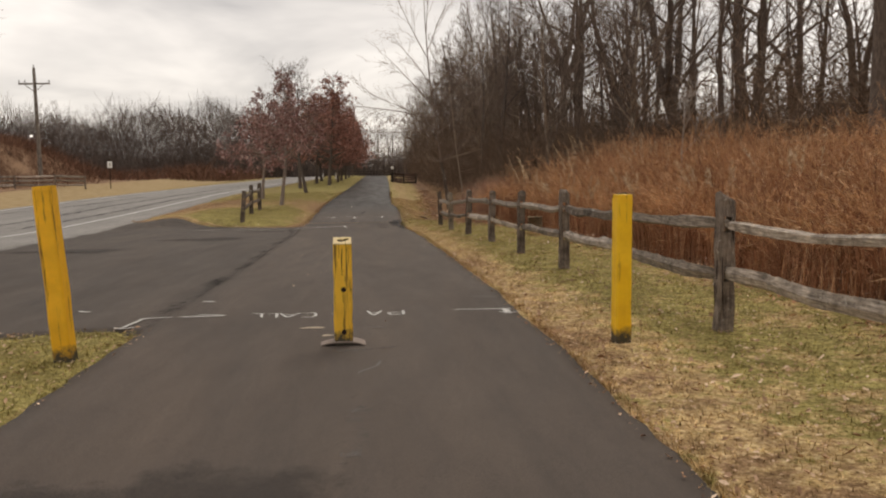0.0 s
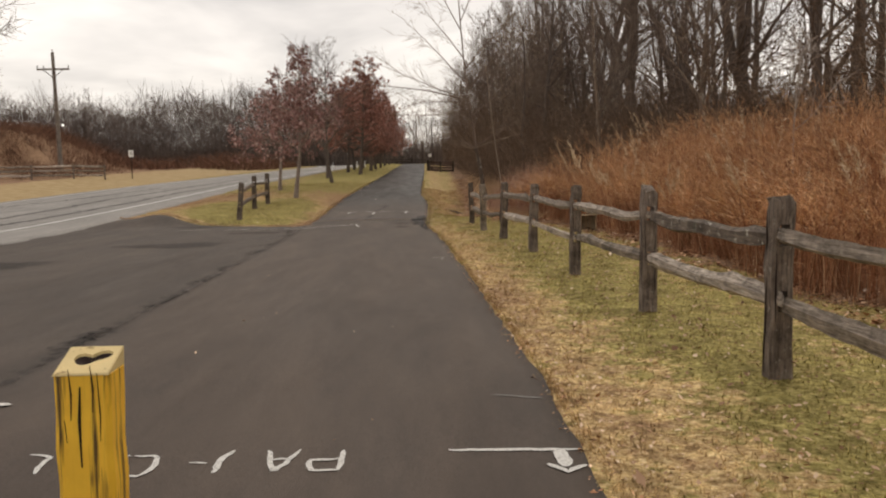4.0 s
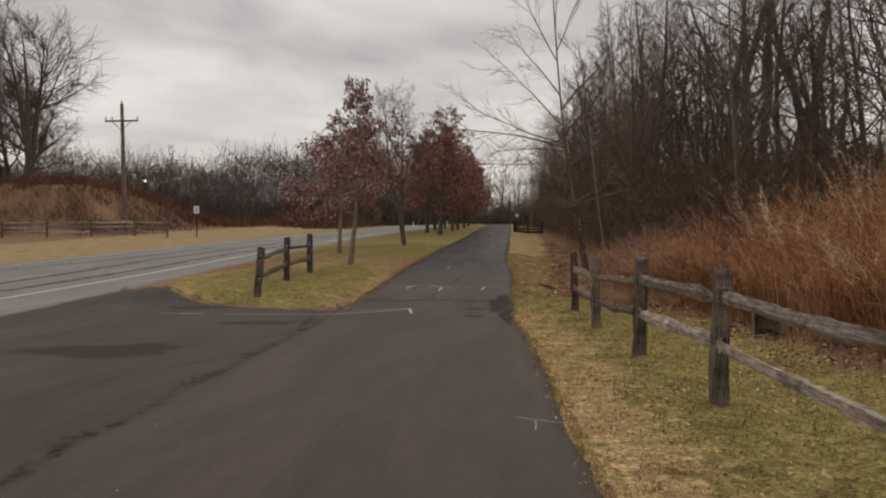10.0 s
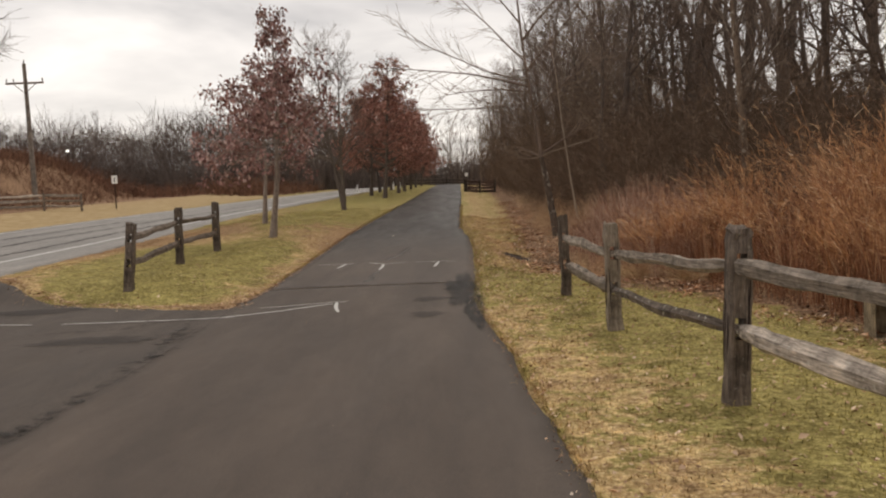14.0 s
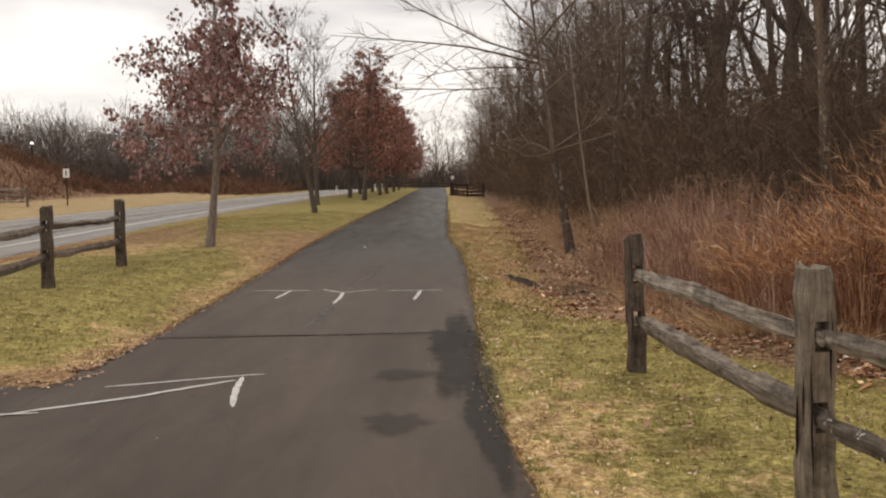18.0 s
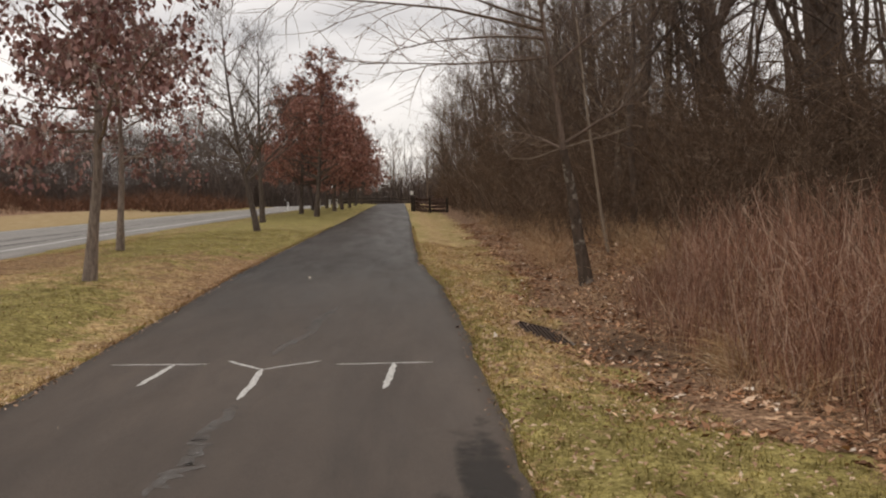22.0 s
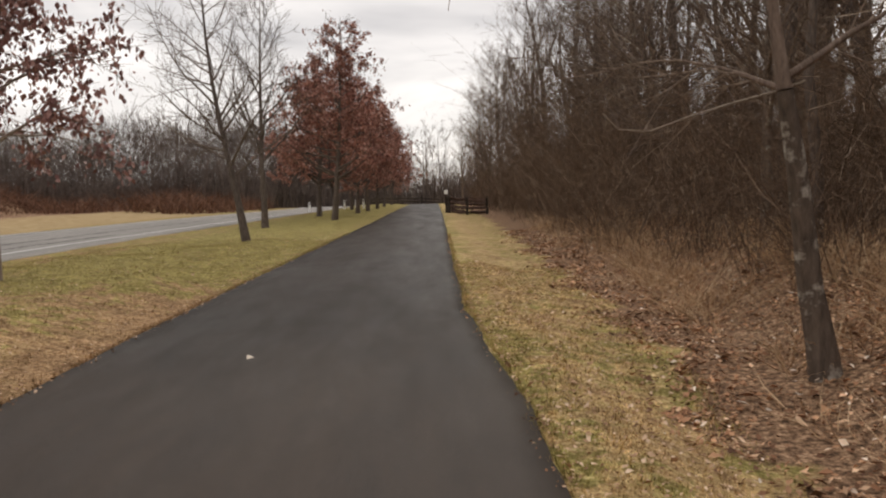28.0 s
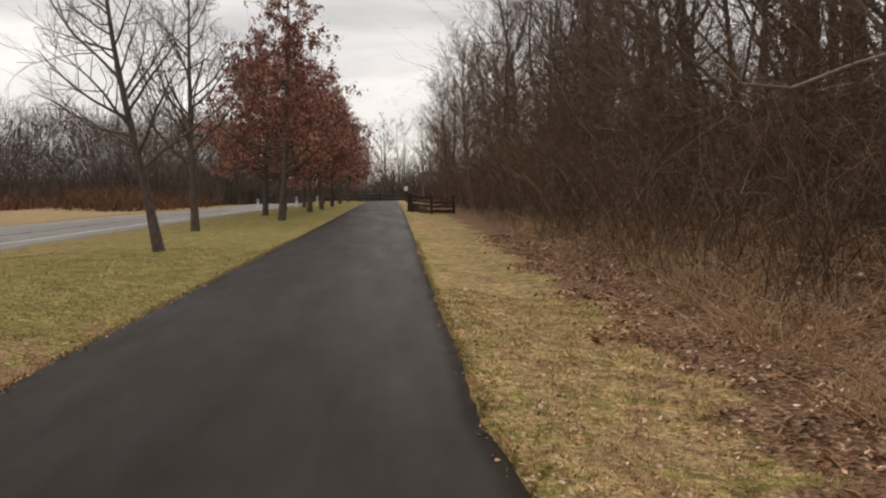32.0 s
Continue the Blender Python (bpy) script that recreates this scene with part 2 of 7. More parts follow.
def bark(name, dark, light, scale=7.0, lichen=None):
    m, nt, b = material(name, 0.92, 0.15)
    tc = nt.nodes.new("ShaderNodeTexCoord")
    mp = nt.nodes.new("ShaderNodeMapping")
    mp.inputs["Scale"].default_value = (1, 1, 0.22)
    nt.links.new(tc.outputs["Object"], mp.inputs["Vector"])
    n1 = noise_of(nt, scale * 3, 4, 0.7, mp.outputs["Vector"])
    c = ramp(nt, n1, (0.3, dark), (0.7, light))
    if lichen:
        k = ramp(nt, noise_of(nt, scale * 0.55, 4, 0.7, tc.outputs["Object"]), (0.55, (0, 0, 0)), (0.66, (1, 1, 1)))
        c = mix(nt, k, c, lichen)
    oi = nt.nodes.new("ShaderNodeObjectInfo")
    v = ramp(nt, oi.outputs["Random"], (0.0, (0.75, 0.75, 0.78)), (1.0, (1.25, 1.2, 1.15)))
    nt.links.new(mix(nt, 1.0, c, v, "MULTIPLY"), b.inputs["Base Color"])
    bump(nt, b, n1, 0.8, 0.03)
    return m


M_GROUND = make_ground()
M_TURF = make_turf()
M_BARK = bark("grey_bark", (0.066, 0.052, 0.043), (0.205, 0.162, 0.134))
M_BARK_YOUNG = bark("young_oak_bark", (0.17, 0.138, 0.116), (0.46, 0.38, 0.325), 9.0)
M_BARK_PALE = bark("pale_lichen_bark", (0.09, 0.067, 0.05), (0.24, 0.185, 0.145), 8.0, (0.44, 0.42, 0.36))
M_BARK_ASHEN = bark("ashen_smooth_bark", (0.19, 0.153, 0.12), (0.37, 0.31, 0.25), 8.0)
M_TWIG = bark("dark_twigs", (0.085, 0.063, 0.051), (0.225, 0.170, 0.139))
M_TWIG_EDGE = bark("brown_edge_twigs", (0.125, 0.097, 0.078), (0.30, 0.238, 0.195))
M_TWIG_PALE = bark("pale_twigs", (0.28, 0.235, 0.195), (0.52, 0.45, 0.385))
M_BARK_MOSSY = bark("dark_mossy_bark", (0.080, 0.060, 0.046), (0.205, 0.157, 0.119), 6.0, (0.52, 0.47, 0.39))
M_BARK_SLATE = bark("slate_bark", (0.06, 0.049, 0.042), (0.19, 0.155, 0.132), 9.0)
M_THICKET = islands("thicket_twigs", (0.0, (0.074, 0.049, 0.033)), (0.6, (0.162, 0.108, 0.072)), (0.94, (0.27, 0.190, 0.132)), (1.0, (0.48, 0.39, 0.30)))
M_REDSTEM = islands("reddish_stems", (0.0, (0.14, 0.066, 0.046)), (0.5, (0.37, 0.196, 0.135)), (0.80, (0.60, 0.375, 0.265)), (0.92, (0.74, 0.56, 0.42)), (1.0, (0.74, 0.58, 0.46)), low=0.6, high=1.25)
M_BROOM = islands("russet_tall_grass", (0.0, (0.14, 0.060, 0.034)), (0.4, (0.31, 0.140, 0.075)), (0.8, (0.48, 0.250, 0.138)), (1.0, (0.68, 0.47, 0.29)), scale=1.5, low=0.62, high=1.35)
M_PLUME = islands("tan_seed_heads", (0.0, (0.44, 0.215, 0.105)), (0.6, (0.68, 0.385, 0.195)), (0.9, (0.80, 0.53, 0.30)), (1.0, (0.88, 0.70, 0.49)), scale=1.5, low=0.6, high=1.35)
M_FLUFF = islands("cream_seed_fluff", (0.0, (0.46, 0.32, 0.19)), (0.6, (0.70, 0.55, 0.37)), (1.0, (0.84, 0.74, 0.58)))
M_WEED = islands("tan_dry_weeds", (0.0, (0.24, 0.14, 0.08)), (0.5, (0.56, 0.36, 0.205)), (1.0, (0.82, 0.63, 0.41)))
M_STRAW = islands("bleached_straw", (0.0, (0.36, 0.22, 0.11)), (0.6, (0.62, 0.43, 0.24)), (1.0, (0.80, 0.64, 0.42)))
M_OAKLEAF = islands("russet_oak_leaves", (0.0, (0.15, 0.055, 0.042)), (0.5, (0.36, 0.158, 0.116)), (0.88, (0.53, 0.280, 0.215)), (1.0, (0.66, 0.44, 0.36)), rough=0.6, spec=0.3)
M_OAKMAUVE = islands("mauve_oak_leaves", (0.0, (0.14, 0.066, 0.060)), (0.5, (0.315, 0.163, 0.143)), (0.88, (0.47, 0.275, 0.243)), (1.0, (0.62, 0.46, 0.41)), rough=0.6, spec=0.3)
M_LITTER = islands("fallen_leaves", (0.0, (0.11, 0.056, 0.036)), (0.38, (0.32, 0.162, 0.090)), (0.72, (0.56, 0.325, 0.188)), (0.93, (0.76, 0.53, 0.35)), (1.0, (0.88, 0.78, 0.66)), scale=1.8, low=0.50, high=1.5)
M_BITS = islands("leaf_bits", (0.0, (0.24, 0.135, 0.080)), (0.5, (0.50, 0.32, 0.20)), (1.0, (0.80, 0.62, 0.45)))
M_PALELEAF = islands("pale_dead_leaf", (0.0, (0.58, 0.48, 0.37)), (1.0, (0.84, 0.78, 0.68)), low=0.9, high=1.05)
M_FARBRUSH = islands("far_russet_brush", (0.0, (0.08, 0.041, 0.028)), (0.6, (0.175, 0.090, 0.058)), (1.0, (0.27, 0.155, 0.10)), scale=0.25)
M_FARTWIG = islands("far_bare_twigs", (0.0, (0.095, 0.074, 0.064)), (1.0, (0.205, 0.163, 0.140)), scale=0.08)


def weathered(name, dark, light, green=0.0, lichen=0.0):
    """Old bare wood: fine grain, damp blotches, a green film and pale crusts of lichen."""
    m, nt, b = material(name, 0.9, 0.15)
    tc = nt.nodes.new("ShaderNodeTexCoord")
    mp = nt.nodes.new("ShaderNodeMapping")
    mp.inputs["Scale"].default_value = (1, 1, 0.07)
    nt.links.new(tc.outputs["Object"], mp.inputs["Vector"])
    grain = noise_of(nt, 55.0, 4, 0.7, mp.outputs["Vector"])
    blotch = noise_of(nt, 5.0, 5, 0.7, tc.outputs["Object"])
    c = ramp(nt, grain, (0.3, dark), (0.7, light))
    v = ramp(nt, blotch, (0.32, (0.42, 0.41, 0.40)), (0.5, (0.95, 0.94, 0.92)), (0.68, (1.4, 1.37, 1.33)))
    c = mix(nt, 1.0, c, v, "MULTIPLY")
    if green:
        k = ramp(nt, noise_of(nt, 6.0, 4, 0.7, tc.outputs["Object"]), (0.58, (0, 0, 0)), (0.75, (green, green, green)))
        c = mix(nt, k, c, (0.22, 0.26, 0.20))
    if lichen:
        k = ramp(nt, noise_of(nt, 17.0, 4, 0.75, tc.outputs["Object"]), (0.60, (0, 0, 0)), (0.66, (lichen, lichen, lichen)))
        c = mix(nt, k, c, (0.50, 0.48, 0.42))
    oi = nt.nodes.new("ShaderNodeObjectInfo")
    r = ramp(nt, oi.outputs["Random"], (0.0, (0.66, 0.64, 0.62)), (1.0, (1.35, 1.35, 1.35)))
    nt.links.new(mix(nt, 1.0, c, r, "MULTIPLY"), b.inputs["Base Color"])
    bump(nt, b, grain, 0.9, 0.012)
    return m


M_POST = weathered("weathered_post_wood", (0.070, 0.054, 0.045), (0.235, 0.192, 0.162), 0.25, 0.35)
M_POST_GREY = weathered("lichened_post_wood", (0.200, 0.166, 0.134), (0.50, 0.43, 0.355), 0.2, 0.8)
M_RAIL_DARK = weathered("damp_dark_rail_wood", (0.055, 0.044, 0.037), (0.19, 0.155, 0.13), 0.2, 0.9)
M_RAIL = weathered("weathered_rail_wood", (0.115, 0.095, 0.080), (0.54, 0.47, 0.405), 0.12, 0.5)
M_DARKWOOD = weathered("dark_damp_wood", (0.045, 0.036, 0.03), (0.12, 0.098, 0.082))
M_BOXWOOD = weathered("tan_weathered_board", (0.16, 0.125, 0.085), (0.42, 0.34, 0.24), 0.2)
M_REDWOOD = weathered("dark_reddish_rail_wood", (0.060, 0.040, 0.034), (0.17, 0.115, 0.095))
M_POLEWOOD = weathered("utility_pole_wood", (0.10, 0.085, 0.075), (0.21, 0.18, 0.155))


def paint(name, colour, worn, amount, base_dark=0.0):
    m, nt, b = material(name, 0.55, 0.4)
    tc = nt.nodes.new("ShaderNodeTexCoord")
    mp = nt.nodes.new("ShaderNodeMapping")
    mp.inputs["Scale"].default_value = (1, 1, 0.05)
    nt.links.new(tc.outputs["Object"], mp.inputs["Vector"])
    grain = noise_of(nt, 26.0, 4, 0.7, mp.outputs["Vector"])
    k = ramp(nt, grain, (0.62 - amount, (0, 0, 0)), (0.70 - amount * 0.6, (1, 1, 1)))
    shade = ramp(nt, noise_of(nt, 5.0, 4, 0.6, tc.outputs["Object"]), (0.3, tuple(v * 0.82 for v in colour)), (0.7, tuple(min(1, v * 1.08) for v in colour)))
    c = mix(nt, k, shade, worn)
    if base_dark:
        sp = nt.nodes.new("ShaderNodeSeparateXYZ")
        nt.links.new(tc.outputs["Object"], sp.inputs[0])
        ad = nt.nodes.new("ShaderNodeMath")
        ad.operation = "MULTIPLY_ADD"
        nt.links.new(noise_of(nt, 14.0, 3, 0.7, tc.outputs["Object"]), ad.inputs[0])
        ad.inputs[1].default_value = 0.22
        nt.links.new(sp.outputs["Z"], ad.inputs[2])
        mud = ramp(nt, ad.outputs[0], (base_dark, (1, 1, 1)), (base_dark + 0.09, (0, 0, 0)))
        c = mix(nt, mud, c, (0.06, 0.05, 0.03))
    nt.links.new(c, b.inputs["Base Color"])
    bump(nt, b, grain, 0.6, 0.008)
    return m


M_YELLOW = paint("worn_yellow_paint", (0.98, 0.55, 0.05), (0.10, 0.055, 0.015), 0.10, 0.16)
M_YELLOW_OLD = paint("old_yellow_paint", (0.92, 0.48, 0.02), (0.16, 0.08, 0.015), 0.02, 0.16)
M_YELLOW_CLEAN = paint("yellow_paint", (1.0, 0.56, 0.02), (0.34, 0.17, 0.02), 0.0, 0.17)
M_YELLOW_TOP = paint("chalky_yellow_top", (0.72, 0.56, 0.27), (0.30, 0.20, 0.08), 0.02)


def plain(name, colour, rough=0.6, metal=0.0, vary=0.25, scale=20.0):
    m, nt, b = material(name, rough, 0.3)
    c = ramp(nt, noise_of(nt, scale, 4, 0.65), (0.3, tuple(v * (1 - vary) for v in colour)), (0.7, tuple(min(1, v * (1 + vary)) for v in colour)))
    nt.links.new(c, b.inputs["Base Color"])
    b.inputs["Metallic"].default_value = metal
    bump(nt, b, noise_of(nt, scale * 4, 3, 0.7), 0.3, 0.004)
    return m


M_IRON = plain("rusty_iron", (0.065, 0.040, 0.029), 0.75, 0.6)
M_BROWNCRACK = plain("brown_crack", (0.10, 0.052, 0.018), 0.9)
M_PLATE = plain("dusty_steel_plate", (0.24, 0.19, 0.16), 0.7, 0.2)
M_HOLE = plain("dark_bolt_hole", (0.02, 0.01, 0.008), 0.8)
M_WHITE = plain("white_enamel", (0.80, 0.80, 0.78), 0.5, 0, 0.05)
M_BLACK = plain("black_sign_ink", (0.03, 0.03, 0.03), 0.6)
M_LINE = plain("worn_road_line_paint", (0.62, 0.62, 0.60), 0.8, 0, 0.2, 12.0)
M_GLASS = plain("grey_insulator", (0.20, 0.19, 0.19), 0.3)
M_CONCRETE = plain("stained_concrete", (0.22, 0.19, 0.16), 0.9, 0, 0.3, 9.0)


def make_chalk():
    m, nt, b = material("sprayed_white_marks", 0.9, 0.1)
    k = ramp(nt, noise_of(nt, 60.0, 3, 0.8), (0.34, (0.22, 0.21, 0.20)), (0.5, (0.62, 0.61, 0.58)))
    nt.links.new(k, b.inputs["Base Color"])
    return m


M_CHALK = make_chalk()


def make_stain(name, colour, strength):
    """A stain that fades to the asphalt's colour at its rim."""
    m, nt, b = material(name, 0.82, 0.3)
    a = nt.nodes.new("ShaderNodeAttribute")
    a.attribute_name = "fade"
    ad = nt.nodes.new("ShaderNodeMath")
    ad.operation = "MULTIPLY_ADD"
    nt.links.new(noise_of(nt, 7.0, 5, 0.7), ad.inputs[0])
    ad.inputs[1].default_value = 0.9
    nt.links.new(a.outputs["Fac"], ad.inputs[2])
    k = ramp(nt, ad.outputs[0], (0.70, (0, 0, 0)), (1.35, (strength, strength, strength)))
    tr = nt.nodes.new("ShaderNodeBsdfTransparent")
    mx = nt.nodes.new("ShaderNodeMixShader")
    grit = ramp(nt, noise_of(nt, 150.0, 2, 0.7), (0.3, tuple(v * 0.6 for v in colour)), (0.72, tuple(v * 1.4 for v in colour)))
    nt.links.new(grit, b.inputs["Base Color"])
    nt.links.new(k, mx.inputs[0])
    nt.links.new(tr.outputs[0], mx.inputs[1])
    nt.links.new(b.outputs[0], mx.inputs[2])
    nt.links.new(mx.outputs[0], nt.nodes["Material Output"].inputs["Surface"])
    return m


M_DAMP = make_stain("damp_stain", (0.028, 0.025, 0.023), 0.64)
M_SMEAR = make_stain("pale_dust_smear", (0.19, 0.18, 0.17), 0.75)


# ---- mesh tools ----
def mesh_of(name, verts, faces, mat, smooth=False):
    """A mesh from arrays: verts (n, 3) and faces, an array of quads or triangles or a list of such arrays."""
    me = bpy.data.meshes.new(name)
    verts = np.ascontiguousarray(verts, dtype=np.float32)
    faces = [np.asarray(f, dtype=np.int32) for f in (faces if isinstance(faces, (list, tuple)) else [faces]) if len(f)]
    me.vertices.add(len(verts))
    me.vertices.foreach_set("co", verts.ravel())
    loops = np.concatenate([f.ravel() for f in faces])
    sizes = np.concatenate([np.full(len(f), f.shape[1], dtype=np.int32) for f in faces])
    me.loops.add(len(loops))
    me.loops.foreach_set("vertex_index", loops)
    me.polygons.add(len(sizes))
    me.polygons.foreach_set("loop_start", np.concatenate([[0], np.cumsum(sizes)[:-1]]).astype(np.int32))
    me.polygons.foreach_set("loop_total", sizes)
    if smooth:
        me.polygons.foreach_set("use_smooth", np.ones(len(sizes), dtype=bool))
    me.update(calc_edges=True)
    me.materials.append(mat)
    return me


def thing(name, label, category, group="", kind="", m=None, data=None):
    ob = tagged(new(name, data), label, category, group, kind)
    if m is not None:
        ob.matrix_world = m
    return ob


def child(name, me, parent, label="", m=None):
    ob = new(name, me)
    ob.parent = parent
    if m is not None:
        ob.matrix_basis = m
    return tagged(ob, label) if label else ob


def part(name, bm, mat, parent, label="", m=None):
    me = bpy.data.meshes.new(name)
    bm.to_mesh(me)
    bm.free()
    me.materials.append(mat)
    return child(name, me, parent, label, m)


def tubes(P, R, sides):
    """Tubes along polylines P (n, k, 3) with radii R (n, k): verts and quads."""
    P = np.asarray(P, dtype=np.float64)
    R = np.asarray(R, dtype=np.float64)
    n, k = R.shape
    T = np.gradient(P, axis=1)
    T /= np.linalg.norm(T, axis=2, keepdims=True) + 1e-9
    ref = np.where(np.abs(T[:, :1, 2:3]) > 0.85, np.array([[[1.0, 0, 0]]]), np.array([[[0, 0, 1.0]]]))
    U = np.cross(T, np.broadcast_to(ref, T.shape))
    U /= np.linalg.norm(U, axis=2, keepdims=True) + 1e-9
    V = np.cross(T, U)
    a = np.arange(sides) * (2 * np.pi / sides)
    ring = P[:, :, None, :] + R[:, :, None, None] * (np.cos(a)[None, None, :, None] * U[:, :, None, :] + np.sin(a)[None, None, :, None] * V[:, :, None, :])
    verts = ring.reshape(-1, 3)
    i, j, s = np.meshgrid(np.arange(n), np.arange(k - 1), np.arange(sides), indexing="ij")
    s2 = (s + 1) % sides
    b = i * k * sides
    q = np.stack([b + j * sides + s, b + j * sides + s2, b + (j + 1) * sides + s2, b + (j + 1) * sides + s], axis=-1).reshape(-1, 4)
    return verts, q


def ribbons(P, W, side):
    """Flat ribbons along polylines P (n, k, 3), half widths W (n, k), across the unit vectors side (n, 3)."""
    n, k = W.shape
    off = side[:, None, :] * W[:, :, None]
    verts = np.stack([P - off, P + off], axis=2).reshape(-1, 3)
    i, j = np.meshgrid(np.arange(n), np.arange(k - 1), indexing="ij")
    b = i * k * 2 + j * 2
    q = np.stack([b, b + 1, b + 3, b + 2], axis=-1).reshape(-1, 4)
    return verts, q


def merged(*sets):
    """Joins (verts, faces) sets into one verts array and a list of faces arrays."""
    vs, fs, at = [], [], 0
    for v, f in sets:
        vs.append(v)
        fs.append(f + at)
        at += len(v)
    by = {}
    for f in fs:
        by.setdefault(f.shape[1], []).append(f)
    return np.concatenate(vs), [np.concatenate(f) for f in by.values()]


up = np.array([0, 0, 1.0])


def step(x, a, b):
    t = np.clip((np.asarray(x, dtype=float) - a) / (b - a), 0, 1)
    return t * t * (3 - 2 * t)


# ---- lie of the land ----
gx0, gy0 = 1.76, 36.2  # middle of the storm drain
_gy = np.arange(-400, 900, 1.0)
_gz = np.interp(_gy, [-400, -10, 0, 7.1, 18, 28, 32, 34, 40.8, 84, 130, 200, 900], [0, 0, 0.03, 0.10, 0.13, 0.11, 0.20, 0.25, 0.45, 1.85, 3.1, 3.3, 3.3])
_gz = np.convolve(np.pad(_gz, 3, mode="edge"), np.ones(7) / 7, mode="valid")


def grade(y):
    return np.interp(y, _gy, _gz)


def path_right(y):
    return np.interp(y, [-10, 3, 10, 15, 19, 22, 24, 26, 27.7, 30.5, 33, 36, 39, 41, 43.6, 50, 70, 130, 250], [1.38, 1.38, 1.35, 1.19, 1.05, 0.95, 0.86, 0.69, 0.61, 0.68, 0.71, 0.74, 0.69, 0.60, 0.48, 0.49, 0.62, 0.75, -6])


def path_left(y):
    return np.interp(y, [-10, 5, 15, 24, 28.2, 30, 35, 42, 48, 60, 75, 130, 250], [-2.18, -2.18, -2.25, -2.45, -2.7, -2.64, -2.74, -2.88, -2.85, -2.68, -2.5, -2.4, -9.5])


def road_near(y):
    return np.interp(y, [-60, 19, 38, 55, 64, 75, 90, 110, 250], [-8.0, -8.4, -9.5, -10.0, -9.95, -9.2, -8.3, -7.4, -16])


def road_far(y):
    return np.interp(y, [-60, 45, 55, 66, 75, 85, 102, 120, 250], [-18.5, -19.3, -19.0, -18.2, -17.2, -16.4, -15.1, -13.8, -24])


def drive_front(x):
    """The far edge of the driveway, where the island of turf begins."""
    return np.interp(-np.asarray(x, dtype=float), [2.2, 2.8, 3.3, 4.3, 5.0, 6.1, 7.2, 8.4, 9.4, 9.9], [28.5, 27.98, 28.05, 28.5, 28.8, 29.5, 30.65, 31.9, 33.2, 34.2])


def drive_back(x):
    return np.interp(-np.asarray(x, dtype=float), [2.0, 2.2, 2.4, 2.7, 3.2, 6, 9], [7.5, 7.72, 7.93, 7.98, 7.9, 6.7, 3.0])


def brush_front(y):
    return np.interp(y, [-20, 8, 19, 25, 28, 30, 31.5, 34, 36.5, 40, 48, 60, 75, 110], [4.7, 4.7, 4.4, 4.2, 3.2, 2.35, 2.1, 1.95, 1.9, 2.12, 2.4, 2.75, 2.85, 3.0])


def edge_wave(y):
    """Unevenness of the line where turf gives way to leaves."""
    return 0.20 * np.sin(y * 1.7 + 0.4) + 0.13 * np.sin(y * 4.1 + 1) + 0.09 * np.sin(y * 8.7)


def paved(x, y, margin=0.0):
    p = (x > path_left(y) + margin) & (x < path_right(y) - margin) & (y < 220)
    r = (x < road_near(y) - margin) & (x > road_far(y) + margin)
    d = (x < path_left(y) + 0.3) & (x > road_near(y) - 0.3) & (y > drive_back(x) + margin) & (y < drive_front(x) - margin)
    return p | r | d


def land(x, y):
    """Height of the ground, before the paved strips are sunk."""
    x, y = np.asarray(x, dtype=float), np.asarray(y, dtype=float)
    z = grade(y)
    verge = step(-x, 2.9, 4.4) * (1 - step(-x, 7.2, 9.3)) * step(y, 28.8, 30.5)
    z = z + verge * (0.25 - 0.14 * step(y, 46, 58))
    ditch = step(x - path_right(y), 0.25, 1.35) * (1 - step(x, 2.9, 4.2)) * step(y, 29.5, 34.5)
    z = z - ditch * (0.32 - 0.16 * step(y, 37.5, 41.5))
    z = z + 0.38 * step(x - brush_front(y), 0.7, 3.2) * step(y, 33, 37) * (1 - step(y, 70, 90))
    mound = step(x, 5.0, 9.5) * (1 - step(y, 30, 41))
    z = z + 0.75 * mound + 0.5 * step(x, 10, 40)
    z = z + 0.35 * step(-x, 20, 27)
    far = step(-x - 0.2 * np.clip(y - 72, 0, 40), 25, 34) * step(y, 69.5, 78) * (1 - step(y, 95, 125))
    z = z + (3.7 + 0.45 * np.sin(x * 0.33 + 1) + 0.25 * np.sin(x * 0.9)) * far * (1 - 0.55 * step(x, -34, -27))
    z = z + 0.035 * np.sin(x * 1.7 + y * 0.6) * np.sin(y * 1.1 - x * 0.4) * (~paved(x, y, -0.5))
    return z


def on_land(x, y):
    return float(land(x, y))


